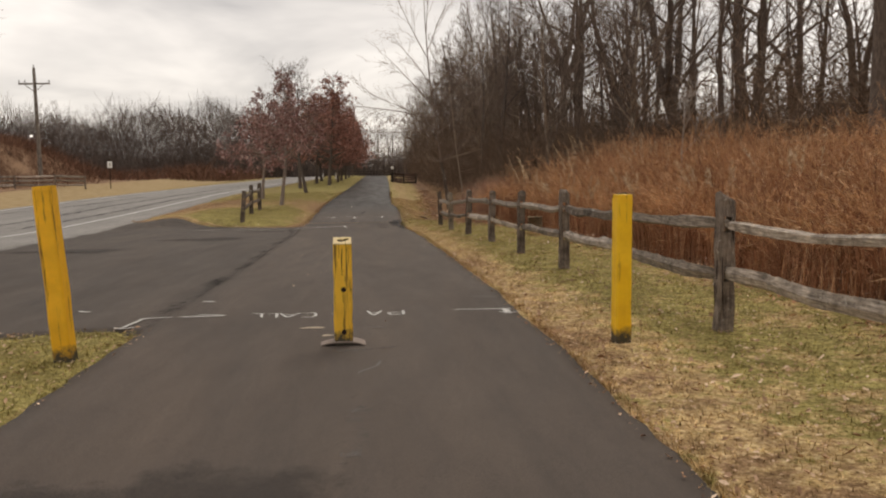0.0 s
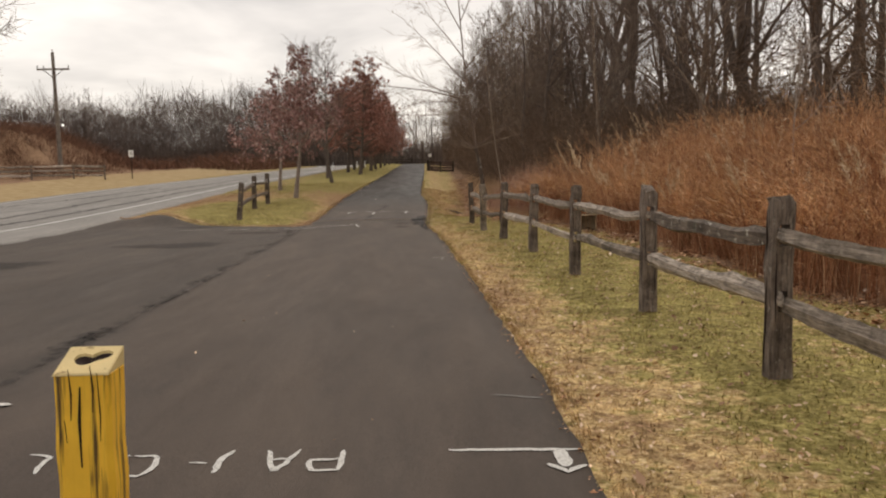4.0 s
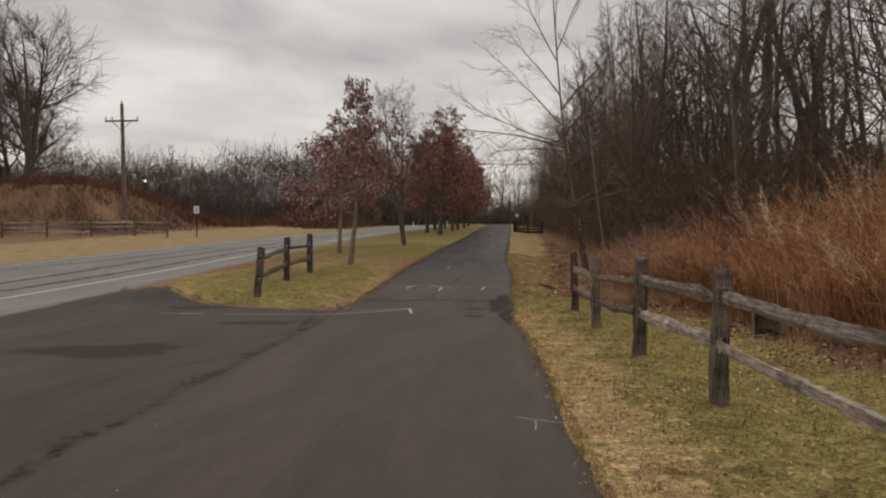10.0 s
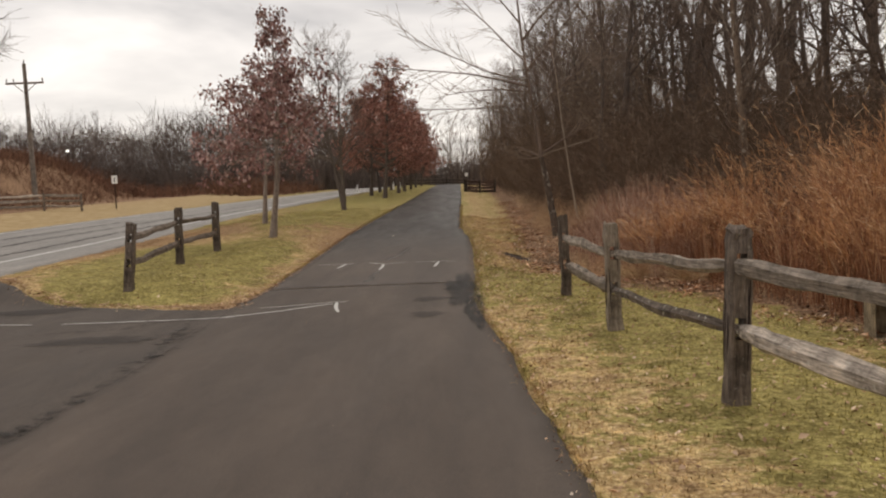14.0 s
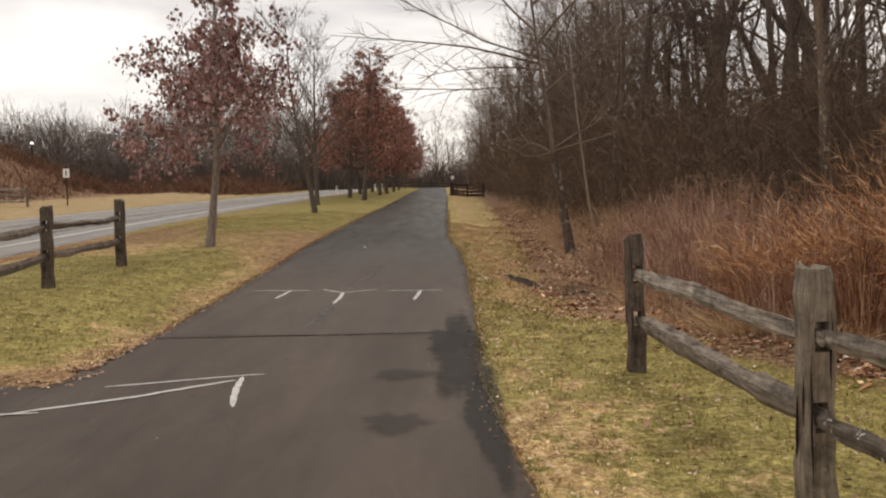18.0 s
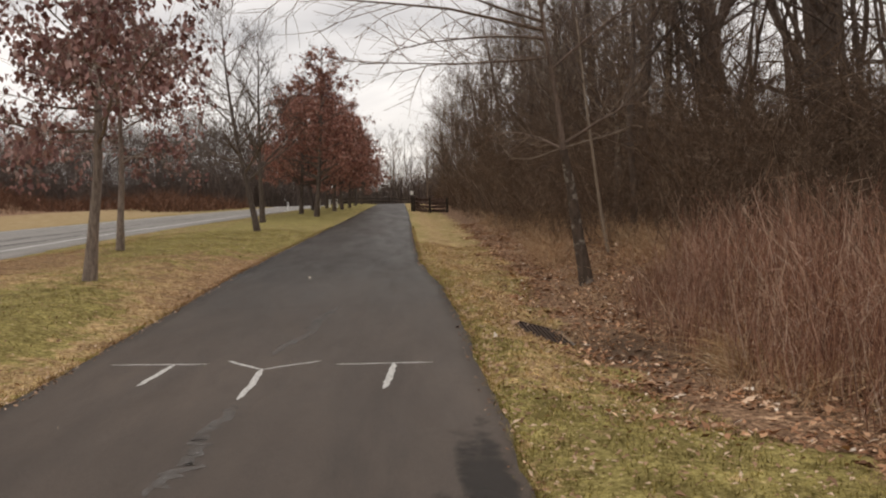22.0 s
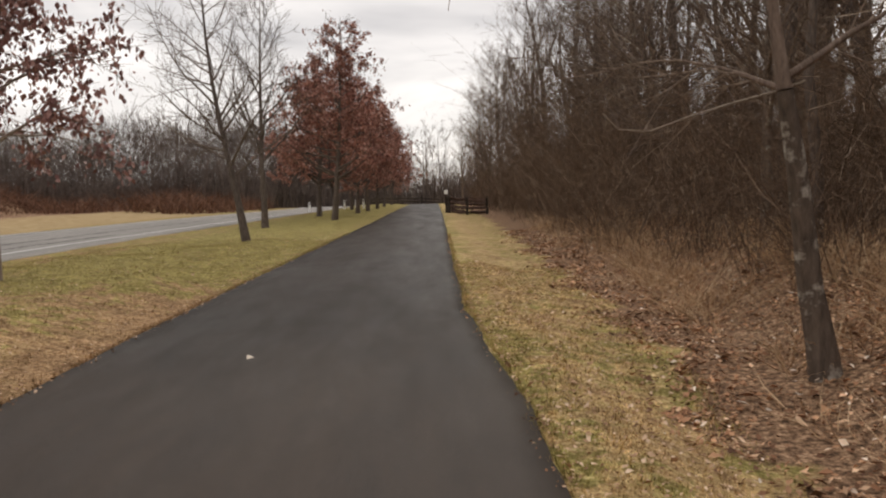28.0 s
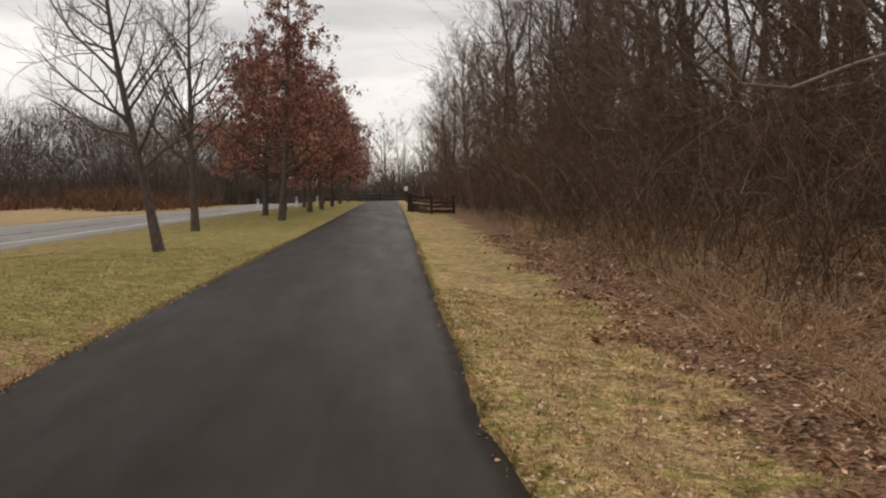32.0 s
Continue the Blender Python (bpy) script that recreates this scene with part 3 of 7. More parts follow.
def lushness(x, y):
    """How much green is left in the turf."""
    near = 1 - step(y, 31, 36)
    f = 0.19 * np.exp(-((x - 2.7) / 0.75) ** 2) * near * step(y, 5, 12) + (0.24 + 0.10 * (1 - step(y, 35, 39))) * np.exp(-((x + 4.9) / 1.6) ** 2) * (y > 28)
    f = f + 0.10 * np.exp(-((y - 29.5) / 2.6) ** 2) * np.exp(-((x - 1.4) / 0.9) ** 2)
    f = f - (0.13 + 0.10 * (1 - step(y, 14, 20))) * np.exp(-((x - path_right(y) - 0.30) / 0.6) ** 2) * near * (1 - step(y, 25, 29))
    f = f + (0.07 * np.exp(-((x - path_right(y) - 0.10) / 0.25) ** 2) - 0.07 * np.exp(-((x - path_right(y) - 0.75) / 0.5) ** 2) - 0.085) * (1 - near) * (x > 0)
    f = f - (0.22 - 0.12 * step(y, 38, 44)) * np.exp(-((x - path_left(y) + 0.2) / 0.5) ** 2) * (x < -1) * (y > 20)
    f = f - 0.34 * np.exp(-((y - drive_front(x) - 0.15) / 0.45) ** 2) * (x < -2.6) * (x > -9.6)
    return f + 0.04 + (0.10 * step(y, 41, 46) - 0.30 * step(y, 36, 39) * (1 - step(y, 43, 50)) - 0.12 * step(-x, 6.0, 8.0)) * (x < -2) + 0.14 * (x < -2) * (y < 8.5)


def dullness(x, y):
    """How far the straw has browned, on the roadside verge."""
    return (0.25 + 0.65 * step(y, 38, 44)) * (x < -2.0) * (y > 20) + 0.6 * (x < -1.9) * (y < 9)


def build_ground():
    xs = np.concatenate([[-900, -600, -400, -250, -160, -110, -80, -65], np.arange(-54, -22, 2.0), np.arange(-22, -11, 0.8), np.arange(-11, 7, 0.25), np.arange(7, 16, 0.6), np.arange(16, 40, 2.5), [45, 55, 70, 100, 160, 250, 400, 600, 900]])
    ys = np.concatenate([[-900, -500, -250, -120, -70, -45, -30, -20, -14], np.arange(-10, 60, 0.25), np.arange(60, 96, 0.6), np.arange(96, 140, 2.0), [145, 155, 170, 200, 250, 350, 550, 900]])
    xs = np.unique(np.concatenate([xs, gx0 + np.array([-0.36, -0.33, 0, 0.33, 0.36])]))
    ys = np.unique(np.concatenate([ys, gy0 + np.array([-0.66, -0.63, 0, 0.63, 0.66])]))
    X, Y = np.meshgrid(xs, ys, indexing="ij")
    Z = land(X, Y) - 0.09 * paved(X, Y, 0.12) - 0.40 * ((np.abs(X - gx0) < 0.34) & (np.abs(Y - gy0) < 0.64))
    nx, ny = X.shape
    i, j = np.meshgrid(np.arange(nx - 1), np.arange(ny - 1), indexing="ij")
    b = i * ny + j
    q = np.stack([b, b + ny, b + ny + 1, b + 1], axis=-1).reshape(-1, 4)
    me = mesh_of("ground", np.stack([X, Y, Z], axis=-1).reshape(-1, 3), q, M_GROUND, True)
    lit = step(X - brush_front(Y) - edge_wave(Y), -0.55, 0.75) * (X > 0)
    lit = np.maximum(lit, 1.0 * step(-X, 24, 30))
    lush = lushness(X, Y)
    field = step(-X, 17, 18.5)
    for key, val in (("litter", lit), ("lush", lush), ("field", field), ("dull", dullness(X, Y)), ("soil", 0.85 * np.exp(-((X - 2.5) / 0.55) ** 2 - ((Y - 35.2) / 1.5) ** 2))):
        at = me.attributes.new(key, "FLOAT", "POINT")
        at.data.foreach_set("value", val.ravel().astype(np.float32))
    return thing("ground", "dormant straw-coloured turf with green patches and leaf litter", "ground", kind="structure", data=me)


build_ground()


def strip(name, mat, ys, left, right, cols, lift, label, category, thick=0.10):
    """A paved strip laid on the land between two edges, with sides going down into the ground."""
    ys = np.asarray(ys, dtype=float)
    u = np.linspace(0, 1, cols)
    L, Rr = left, right
    X = L[:, None] * (1 - u) + Rr[:, None] * u
    Y = np.repeat(ys[:, None], cols, axis=1)
    Z = land(X, Y) + lift
    X = np.concatenate([X[:, :1], X, X[:, -1:]], axis=1)
    Y = np.concatenate([Y[:, :1], Y, Y[:, -1:]], axis=1)
    Z = np.concatenate([Z[:, :1] - thick, Z, Z[:, -1:] - thick], axis=1)
    n, c = X.shape
    i, j = np.meshgrid(np.arange(n - 1), np.arange(c - 1), indexing="ij")
    b = i * c + j
    q = np.stack([b, b + 1, b + c + 1, b + c], axis=-1).reshape(-1, 4)
    return thing(name, label, category, kind="structure", data=mesh_of(name, np.stack([X, Y, Z], axis=-1).reshape(-1, 3), q, mat))


def ragged(y, seed, size):
    rng = np.random.default_rng(seed)
    a = np.interp(y, np.arange(-80, 260, 0.23), rng.normal(0, size, 1479)[: len(np.arange(-80, 260, 0.23))])
    b = np.interp(y, np.arange(-80, 260, 1.1), rng.normal(0, size * 1.2, len(np.arange(-80, 260, 1.1))))
    return a + b


ya = np.append(np.arange(-12, 29.85, 0.12), 29.9)
yb = np.append(np.arange(29.9, 37.0, 0.12), 37.05)
yc = np.concatenate([np.arange(37.05, 70, 0.12), np.arange(70, 221, 1.0)])
strip("trail_crossing", M_CROSS, ya, path_left(ya) + ragged(ya, 1, 0.011) * ((ya < 7.4) | (ya > 28.3)), path_right(ya) + ragged(ya, 2, 0.012), 24, 0.012, "dark grey worn asphalt trail at the driveway crossing", "path")
strip("trail", M_PATH, yc, path_left(yc) + ragged(yc, 3, 0.011), path_right(yc) + ragged(yc, 4, 0.012), 18, 0.019, "smooth fresh dark asphalt trail with ragged grassy edges", "path")
strip("trail_joint", M_PATH, yb, path_left(yb) + ragged(yb, 3, 0.011), path_right(yb) + ragged(yb, 4, 0.012), 18, 0.0188, "dark asphalt trail between two paving seams", "path")
yr = np.concatenate([np.arange(-60, 10, 2.0), np.arange(10, 60, 0.4), np.arange(60, 232, 1.5)])
strip("road", M_ROAD, yr, road_far(yr), road_near(yr) + ragged(yr, 6, 0.05), 20, 0.01, "pale grey two-lane asphalt road with sealed cracks", "road")


def build_driveway():
    u = np.linspace(0, 1, 36)
    v = np.linspace(0, 1, 130)
    xl = -2.2 - u * 7.4
    lo, hi = drive_back(xl), drive_front(xl)
    Y = lo[:, None] * (1 - v) + hi[:, None] * v
    near = np.minimum(path_left(Y) + 0.02, -2.15)
    far_ = road_near(Y) + 0.0
    X = near * (1 - u[:, None]) + far_ * u[:, None]
    Y = drive_back(X) * (1 - v) + (drive_front(X) + 0.10 * np.sin(X * 9) * 0.3) * v
    Z = land(X, Y) + 0.0095
    Z[:, 0] -= 0.1
    Z[:, -1] -= 0.1
    n, c = X.shape
    i, j = np.meshgrid(np.arange(n - 1), np.arange(c - 1), indexing="ij")
    b = i * c + j
    q = np.stack([b, b + 1, b + c + 1, b + c], axis=-1).reshape(-1, 4)
    thing("driveway", "dark asphalt driveway between trail and road", "driveway", kind="structure", data=mesh_of("driveway", np.stack([X, Y, Z], axis=-1).reshape(-1, 3), q, M_DRIVE))


build_driveway()


def stroke(points, width, lift=0.02, seed=0, taper=0.6, wob=0.012):
    """A flat painted or sealed stroke on the land through the points (x, y)."""
    rng = np.random.default_rng(seed)
    p = np.asarray(points, dtype=float)
    seg = np.concatenate([[0], np.cumsum(np.linalg.norm(np.diff(p, axis=0), axis=1))])
    k = max(3, int(seg[-1] / 0.05) + 2)
    s = np.linspace(0, seg[-1], k)
    x, y = np.interp(s, seg, p[:, 0]), np.interp(s, seg, p[:, 1])
    x, y = x + rng.normal(0, wob * 0.4, k), y + rng.normal(0, wob * 0.4, k)
    d = np.stack([np.gradient(x), np.gradient(y)], axis=1)
    d /= np.linalg.norm(d, axis=1, keepdims=True) + 1e-9
    e = np.stack([-d[:, 1], d[:, 0]], axis=1)
    w = width * 0.5 * (1 + rng.normal(0, 0.09, k)) * (1 - taper * (np.abs(np.linspace(-1, 1, k)) ** 6))
    a, b = np.stack([x, y], 1) - e * w[:, None], np.stack([x, y], 1) + e * w[:, None]
    v = np.concatenate([a, b])
    v = np.column_stack([v, land(v[:, 0], v[:, 1]) + lift])
    i = np.arange(k - 1)
    return v, np.stack([i, i + 1, i + 1 + k, i + k], axis=1)


def marking(name, label, strokes, mat, category="marking", kind="structure"):
    v, f = merged(*strokes)
    return thing(name, label, category, kind=kind, data=mesh_of(name, v, f, mat))


# road lines, sealed cracks, seams
yl = np.arange(-40, 200, 1.0)
marking("road_edge_line", "white painted edge line on the road", [stroke([(np.interp(y, [-40, 30, 60, 75, 110, 200], [-10.6, -11.1, -11.3, -10.6, -8.8, -13.6]), y) for y in yl], 0.13, 0.016, 5, 0)], M_LINE)
marking("far_edge_line", "white painted edge line on the road", [stroke([(road_far(y) + 0.5, y) for y in yl], 0.12, 0.016, 6, 0)], M_LINE)
marking("road_crack", "dark sealed crack along the road", [stroke([(-14.2, 20), (-13.9, 34), (-14.3, 46), (-13.8, 60), (-13.0, 74), (-11.5, 100)], 0.11, 0.015, 7, 0, 0.2)], M_CRACK)
marking("road_crack", "dark sealed crack along the road", [stroke([(-12.4, 30), (-12.3, 41), (-12.5, 52), (-12.0, 66)], 0.10, 0.015, 8, 0, 0.2)], M_CRACK)
marking("road_crack", "dark sealed crack across the road", [stroke([(-17.6, 40), (-16.2, 47), (-15.6, 58)], 0.12, 0.015, 9, 0, 0.2)], M_CRACK)
seam = [(float(path_left(y)) - 0.02 - (0.0 if y < 24 else (y - 24) * 0.09), y) for y in np.arange(7.8, 28.4, 0.8)]
def streak(name, label, points, width, mat, lift, seed, fade, wob=0.05):
    """A soft, patchy streak along the points."""
    ob = marking(name, label, [stroke(points, width, lift, seed, 0.8, wob)], mat)
    at = ob.data.attributes.new("fade", "FLOAT", "POINT")
    at.data.foreach_set("value", np.full(len(ob.data.vertices), fade, dtype=np.float32))
    return ob


streak("driveway_seam", "dark cracked seam between driveway and trail", seam, 0.11, M_DAMP, 0.0195, 11, 0.30, 0.09)
srng2 = np.random.default_rng(19)
for k in range(9):
    y = 9.0 + k * 2.05 + srng2.uniform(-0.5, 0.5)
    x = float(path_left(y)) - 0.03 - max(0.0, y - 24) * 0.09
    w = srng2.uniform(0.10, 0.26)
    streak("seam_crumble", "crumbled dark asphalt along the driveway seam", [(x - 0.04, y), (x - srng2.uniform(0.0, 0.12), y + 0.4), (x + 0.02, y + srng2.uniform(0.8, 1.5))], w, M_DAMP, 0.0203 + 0.0003 * k, 600 + k, srng2.uniform(0.22, 0.36), 0.10)
for k, pts in enumerate((((-3.4, 24.8), (-2.9, 25.6), (-2.75, 26.3)), ((-4.6, 26.1), (-3.6, 26.3), (-2.9, 27.0)), ((-5.8, 23.0), (-4.9, 23.2), (-4.0, 23.0)), ((-3.1, 20.6), (-2.7, 21.1), (-2.45, 21.9)))):
    streak("driveway_crack", "dark ragged crack in the driveway", pts, 0.12, M_DAMP, 0.0235 + 0.0003 * k, 640 + k, 0.30, 0.09)
streak("trail_seam", "thin faint paving seam across the trail", [(-2.8, 37.1), (-1.2, 37.02), (0.45, 37.06)], 0.03, M_DAMP, 0.0235, 14, 0.35, 0.02)
streak("trail_seam", "cracked seam across the trail", [(-2.5, 30.02), (-1.4, 29.92), (-0.4, 29.8), (0.1, 29.75), (0.66, 29.9)], 0.035, M_DAMP, 0.0222, 13, 0.46, 0.03)
streak("seam_scuff", "pale scuffs along the trail seam", [(-2.55, 30.1), (-1.6, 30.0), (-0.9, 29.93)], 0.05, M_SMEAR, 0.0228, 15, 0.22, 0.03)


def blot(cx, cy, rx, ry, seed, lift=0.019):
    """A patch with a ragged outline: rings from the centre out, and how far each has faded."""
    rng = np.random.default_rng(seed)
    a = np.linspace(0, 2 * np.pi, 40, endpoint=False)
    r = 1 + 0.16 * np.sin(a * 3 + rng.uniform(0, 6)) + 0.10 * np.sin(a * 7 + rng.uniform(0, 6)) + rng.normal(0, 0.04, 40)
    rings = [np.stack([cx + rx * k * r * np.cos(a), cy + ry * k * r * np.sin(a)], axis=1) for k in (0.3, 0.65, 1.0)]
    v = np.concatenate([[[cx, cy]], *rings])
    v = np.column_stack([v, land(v[:, 0], v[:, 1]) + lift])
    i = np.arange(40)
    j = (i + 1) % 40
    tri = [np.stack([np.zeros(40, dtype=int), 1 + i, 1 + j], axis=1)]
    for k in (0, 40):
        tri.append(np.stack([1 + k + i, 41 + k + i, 41 + k + j], axis=1))
        tri.append(np.stack([1 + k + i, 41 + k + j, 1 + k + j], axis=1))
    return v, np.concatenate(tri)


def stain(name, label, blots, mat):
    ob = marking(name, label, blots, mat)
    fade = np.tile(np.concatenate([[1.0], np.repeat([0.8, 0.5, 0.0], 40)]), len(blots)).astype(np.float32)
    at = ob.data.attributes.new("fade", "FLOAT", "POINT")
    at.data.foreach_set("value", fade)
    return ob


stain("damp_patch", "dark damp patch at the trail edge", [blot(0.50, 28.9, 0.30, 2.6, 1, 0.0225), blot(0.40, 29.4, 0.30, 0.75, 12, 0.0229), blot(0.62, 26.6, 0.16, 1.6, 13, 0.0233)], M_DAMP)
M_FAINT = make_stain("faint_damp_stain", (0.034, 0.030, 0.028), 0.36)
stain("damp_patch", "faint squarish damp patch on the trail", [blot(0.03, 27.95, 0.34, 0.27, 2, 0.0239), blot(0.03, 26.5, 0.26, 0.33, 3, 0.0239)], M_FAINT)
stain("damp_patch", "broad darker patch of worn asphalt on the trail", [blot(-1.0, 3.2, 1.0, 1.1, 4)], M_FAINT)
stain("damp_patch", "darker worn asphalt on the driveway", [blot(-4.5, 22.0, 1.4, 0.9, 5, 0.021), blot(-3.6, 25.5, 0.9, 0.35, 6, 0.021), blot(-6.6, 18.5, 1.6, 0.8, 9, 0.021), blot(-5.6, 28.3, 1.0, 0.4, 10, 0.021)], M_FAINT)
streak("dust_trail", "pale dusty streak wandering along the trail", [(-0.70, 37.0), (-0.80, 36.3), (-0.86, 35.6), (-0.84, 35.0), (-1.0, 34.4), (-1.08, 33.8)], 0.10, M_SMEAR, 0.0240, 52, 0.40, 0.06)
streak("dust_trail", "pale dusty streak wandering along the trail", [(-1.05, 32.0), (-1.10, 31.3), (-1.06, 30.6), (-1.14, 30.2)], 0.09, M_SMEAR, 0.0232, 53, 0.40, 0.06)
streak("dust_trail", "pale dusty streak on the crossing", [(-0.2, 5.4), (-0.16, 4.6), (-0.25, 3.8)], 0.12, M_SMEAR, 0.0165, 54, 0.25, 0.05)
marking("sprayed_text", "sprayed white utility writing, faded", [
    stroke([(0.18, 8.46), (0.19, 8.75)], 0.028, 0.017, 20), stroke([(0.19, 8.46), (0.05, 8.48), (0.04, 8.60), (0.18, 8.62)], 0.028, 0.017, 21),
    stroke([(-0.02, 8.76), (-0.11, 8.46), (-0.19, 8.77)], 0.028, 0.017, 22), stroke([(-0.05, 8.64), (-0.15, 8.64)], 0.025, 0.017, 23),
    stroke([(-0.36, 8.78), (-0.39, 8.64), (-0.38, 8.47)], 0.036, 0.017, 24), stroke([(-0.45, 8.62), (-0.53, 8.62)], 0.024, 0.017, 25),
    stroke([(-0.82, 8.48), (-0.72, 8.46), (-0.68, 8.60), (-0.72, 8.74), (-0.83, 8.74)], 0.028, 0.017, 26),
    stroke([(-0.86, 8.76), (-0.96, 8.48), (-1.06, 8.77)], 0.028, 0.017, 27), stroke([(-0.91, 8.66), (-1.01, 8.66)], 0.025, 0.017, 28),
    stroke([(-1.07, 8.48), (-1.09, 8.75), (-1.19, 8.76)], 0.028, 0.017, 29), stroke([(-1.22, 8.52), (-1.25, 8.78), (-1.36, 8.80)], 0.028, 0.017, 30)], M_CHALK)
streak("dust_trail", "thin pale scratch curling over the trail", [(-0.20, 5.86), (-0.18, 5.95), (-0.12, 6.03), (-0.06, 6.11), (-0.04, 6.30)], 0.022, M_SMEAR, 0.0165, 57, 0.8, 0.01)
streak("dust_trail", "pale dusty streak beside the bollard", [(-0.4, 7.80), (-0.18, 7.82), (0.07, 7.68)], 0.07, M_SMEAR, 0.0165, 58, 0.30, 0.04)
streak("dust_trail", "pale dusty streak beside the bollard", [(-0.45, 6.72), (-0.17, 6.70), (0.09, 6.84)], 0.10, M_SMEAR, 0.0165, 59, 0.30, 0.05)
streak("dust_trail", "thin pale scrape near the trail's edge", [(0.98, 9.70), (1.12, 9.66), (1.28, 9.58)], 0.03, M_SMEAR, 0.0165, 60, 0.7, 0.01)
marking("sprayed_arrow", "sprayed white utility arrow on asphalt", [stroke([(0.70, 8.70), (1.33, 8.66)], 0.035, 0.017, 31), stroke([(1.22, 8.66), (1.23, 8.42)], 0.07, 0.0178, 32), stroke([(1.14, 8.46), (1.22, 8.36), (1.32, 8.44)], 0.035, 0.0184, 33)], M_CHALK)
marking("sprayed_arrow", "sprayed white utility arrow on asphalt", [stroke([(-1.60, 8.69), (-1.86, 8.68), (-2.06, 8.68)], 0.042, 0.021, 34), stroke([(-2.12, 8.67), (-2.28, 8.66), (-2.40, 8.64), (-2.42, 8.34), (-2.45, 8.06)], 0.036, 0.021, 55), stroke([(-2.52, 8.12), (-2.45, 8.04), (-2.33, 8.12)], 0.04, 0.0216, 56), stroke([(-1.62, 8.72), (-1.90, 8.79)], 0.03, 0.0215, 35), stroke([(-1.9, 9.75), (-2.06, 9.8)], 0.06, 0.022, 36), stroke([(-3.1, 9.2), (-3.25, 9.28)], 0.05, 0.022, 37)], M_CHALK)
marking("sprayed_arrow", "sprayed white utility arrow on asphalt", [stroke([(-2.27, 27.73), (-1.30, 28.04), (-1.12, 28.08)], 0.035, 0.017, 38), stroke([(-2.6, 26.96), (-1.9, 27.38), (-1.30, 27.88)], 0.05, 0.0178, 39), stroke([(-1.26, 28.0), (-1.22, 27.6), (-1.11, 27.0)], 0.05, 0.0184, 40, 0.9)], M_CHALK)
marking("sprayed_line", "faint sprayed white line on the driveway", [stroke([(-2.4, 26.95), (-3.2, 26.9), (-4.6, 26.95)], 0.045, 0.021, 41, 0.5)], M_CHALK)
marking("sprayed_line", "faint sprayed white line on the driveway", [stroke([(-5.0, 27.0), (-5.9, 27.2)], 0.04, 0.021, 42, 0.5)], M_CHALK)
marking("sprayed_line", "short sprayed white utility dash", [stroke([(0.68, 18.2), (1.08, 17.98)], 0.009, 0.017, 43), stroke([(0.86, 18.06), (0.85, 17.72)], 0.007, 0.0176, 44)], M_CHALK)
marking("sprayed_letter", "sprayed white letter T on the trail", [stroke([(-2.42, 33.61), (-1.57, 33.49)], 0.03, 0.021, 45), stroke([(-1.86, 33.52), (-1.89, 33.1), (-1.93, 32.7)], 0.05, 0.0218, 46, 0.9)], M_CHALK)
marking("sprayed_letter", "sprayed white letter Y on the trail", [stroke([(-1.41, 33.60), (-1.07, 33.18)], 0.038, 0.021, 47), stroke([(-1.07, 33.18), (-0.61, 33.47)], 0.03, 0.0214, 48), stroke([(-1.07, 33.2), (-1.05, 32.75), (-1.07, 32.14)], 0.055, 0.0220, 49, 0.8)], M_CHALK)
marking("sprayed_letter", "sprayed white letter T on the trail", [stroke([(-0.47, 33.30), (0.34, 33.24)], 0.03, 0.021, 50), stroke([(0.02, 33.27), (0.0, 32.9), (-0.05, 32.3)], 0.052, 0.0218, 51, 0.9)], M_CHALK)
marking("dust_patch", "pale crumbled asphalt beside the bollard", [blot(-0.66, 7.82, 0.11, 0.05, 7, 0.017), blot(-0.5, 7.4, 0.05, 0.04, 8, 0.017)], plain("crumbled_tan_dust", (0.40, 0.33, 0.25), 0.95, 0, 0.3, 40.0))


# ---- bollards ----
def post_block(bm, w, d, z0, z1, cut=0.012, seed=0, rough=0.004, n=7):
    """A square timber with chamfered edges and a slightly uneven face, from z0 to z1."""
    rng = np.random.default_rng(seed)
    ring = [(-w / 2 + cut, -d / 2), (w / 2 - cut, -d / 2), (w / 2, -d / 2 + cut), (w / 2, d / 2 - cut), (w / 2 - cut, d / 2), (-w / 2 + cut, d / 2), (-w / 2, d / 2 - cut), (-w / 2, -d / 2 + cut)]
    rows = []
    for z in np.linspace(z0, z1, n):
        o = rng.normal(0, rough, 2)
        rows.append([bm.verts.new((x + o[0] + rng.normal(0, rough * 0.4), y + o[1] + rng.normal(0, rough * 0.4), z)) for x, y in ring])
    for a, b in zip(rows, rows[1:]):
        for i in range(8):
            bm.faces.new((a[i], a[(i + 1) % 8], b[(i + 1) % 8], b[i]))
    bm.faces.new(rows[-1])
    bm.faces.new(rows[0][::-1])


def cylinder_between(bm, a, b, r, n=12, r2=None):
    a, b = Vector(a), Vector(b)
    q = (b - a).to_track_quat("Z", "Y").to_matrix().to_4x4()
    bmesh.ops.create_cone(bm, cap_ends=True, segments=n, radius1=r, radius2=r if r2 is None else r2, depth=(b - a).length, matrix=Matrix.Translation((a + b) / 2) @ q)


def box(bm, x0, x1, y0, y1, z0, z1, cut=0.0):
    m = Matrix.Translation(((x0 + x1) / 2, (y0 + y1) / 2, (z0 + z1) / 2)) @ Matrix.Diagonal((x1 - x0, y1 - y0, z1 - z0, 1))
    made = bmesh.ops.create_cube(bm, size=1, matrix=m)
    if cut:
        es = {e for v in made["verts"] for e in v.link_edges}
        bmesh.ops.bevel(bm, geom=list(es), offset=cut, segments=1, affect="EDGES")


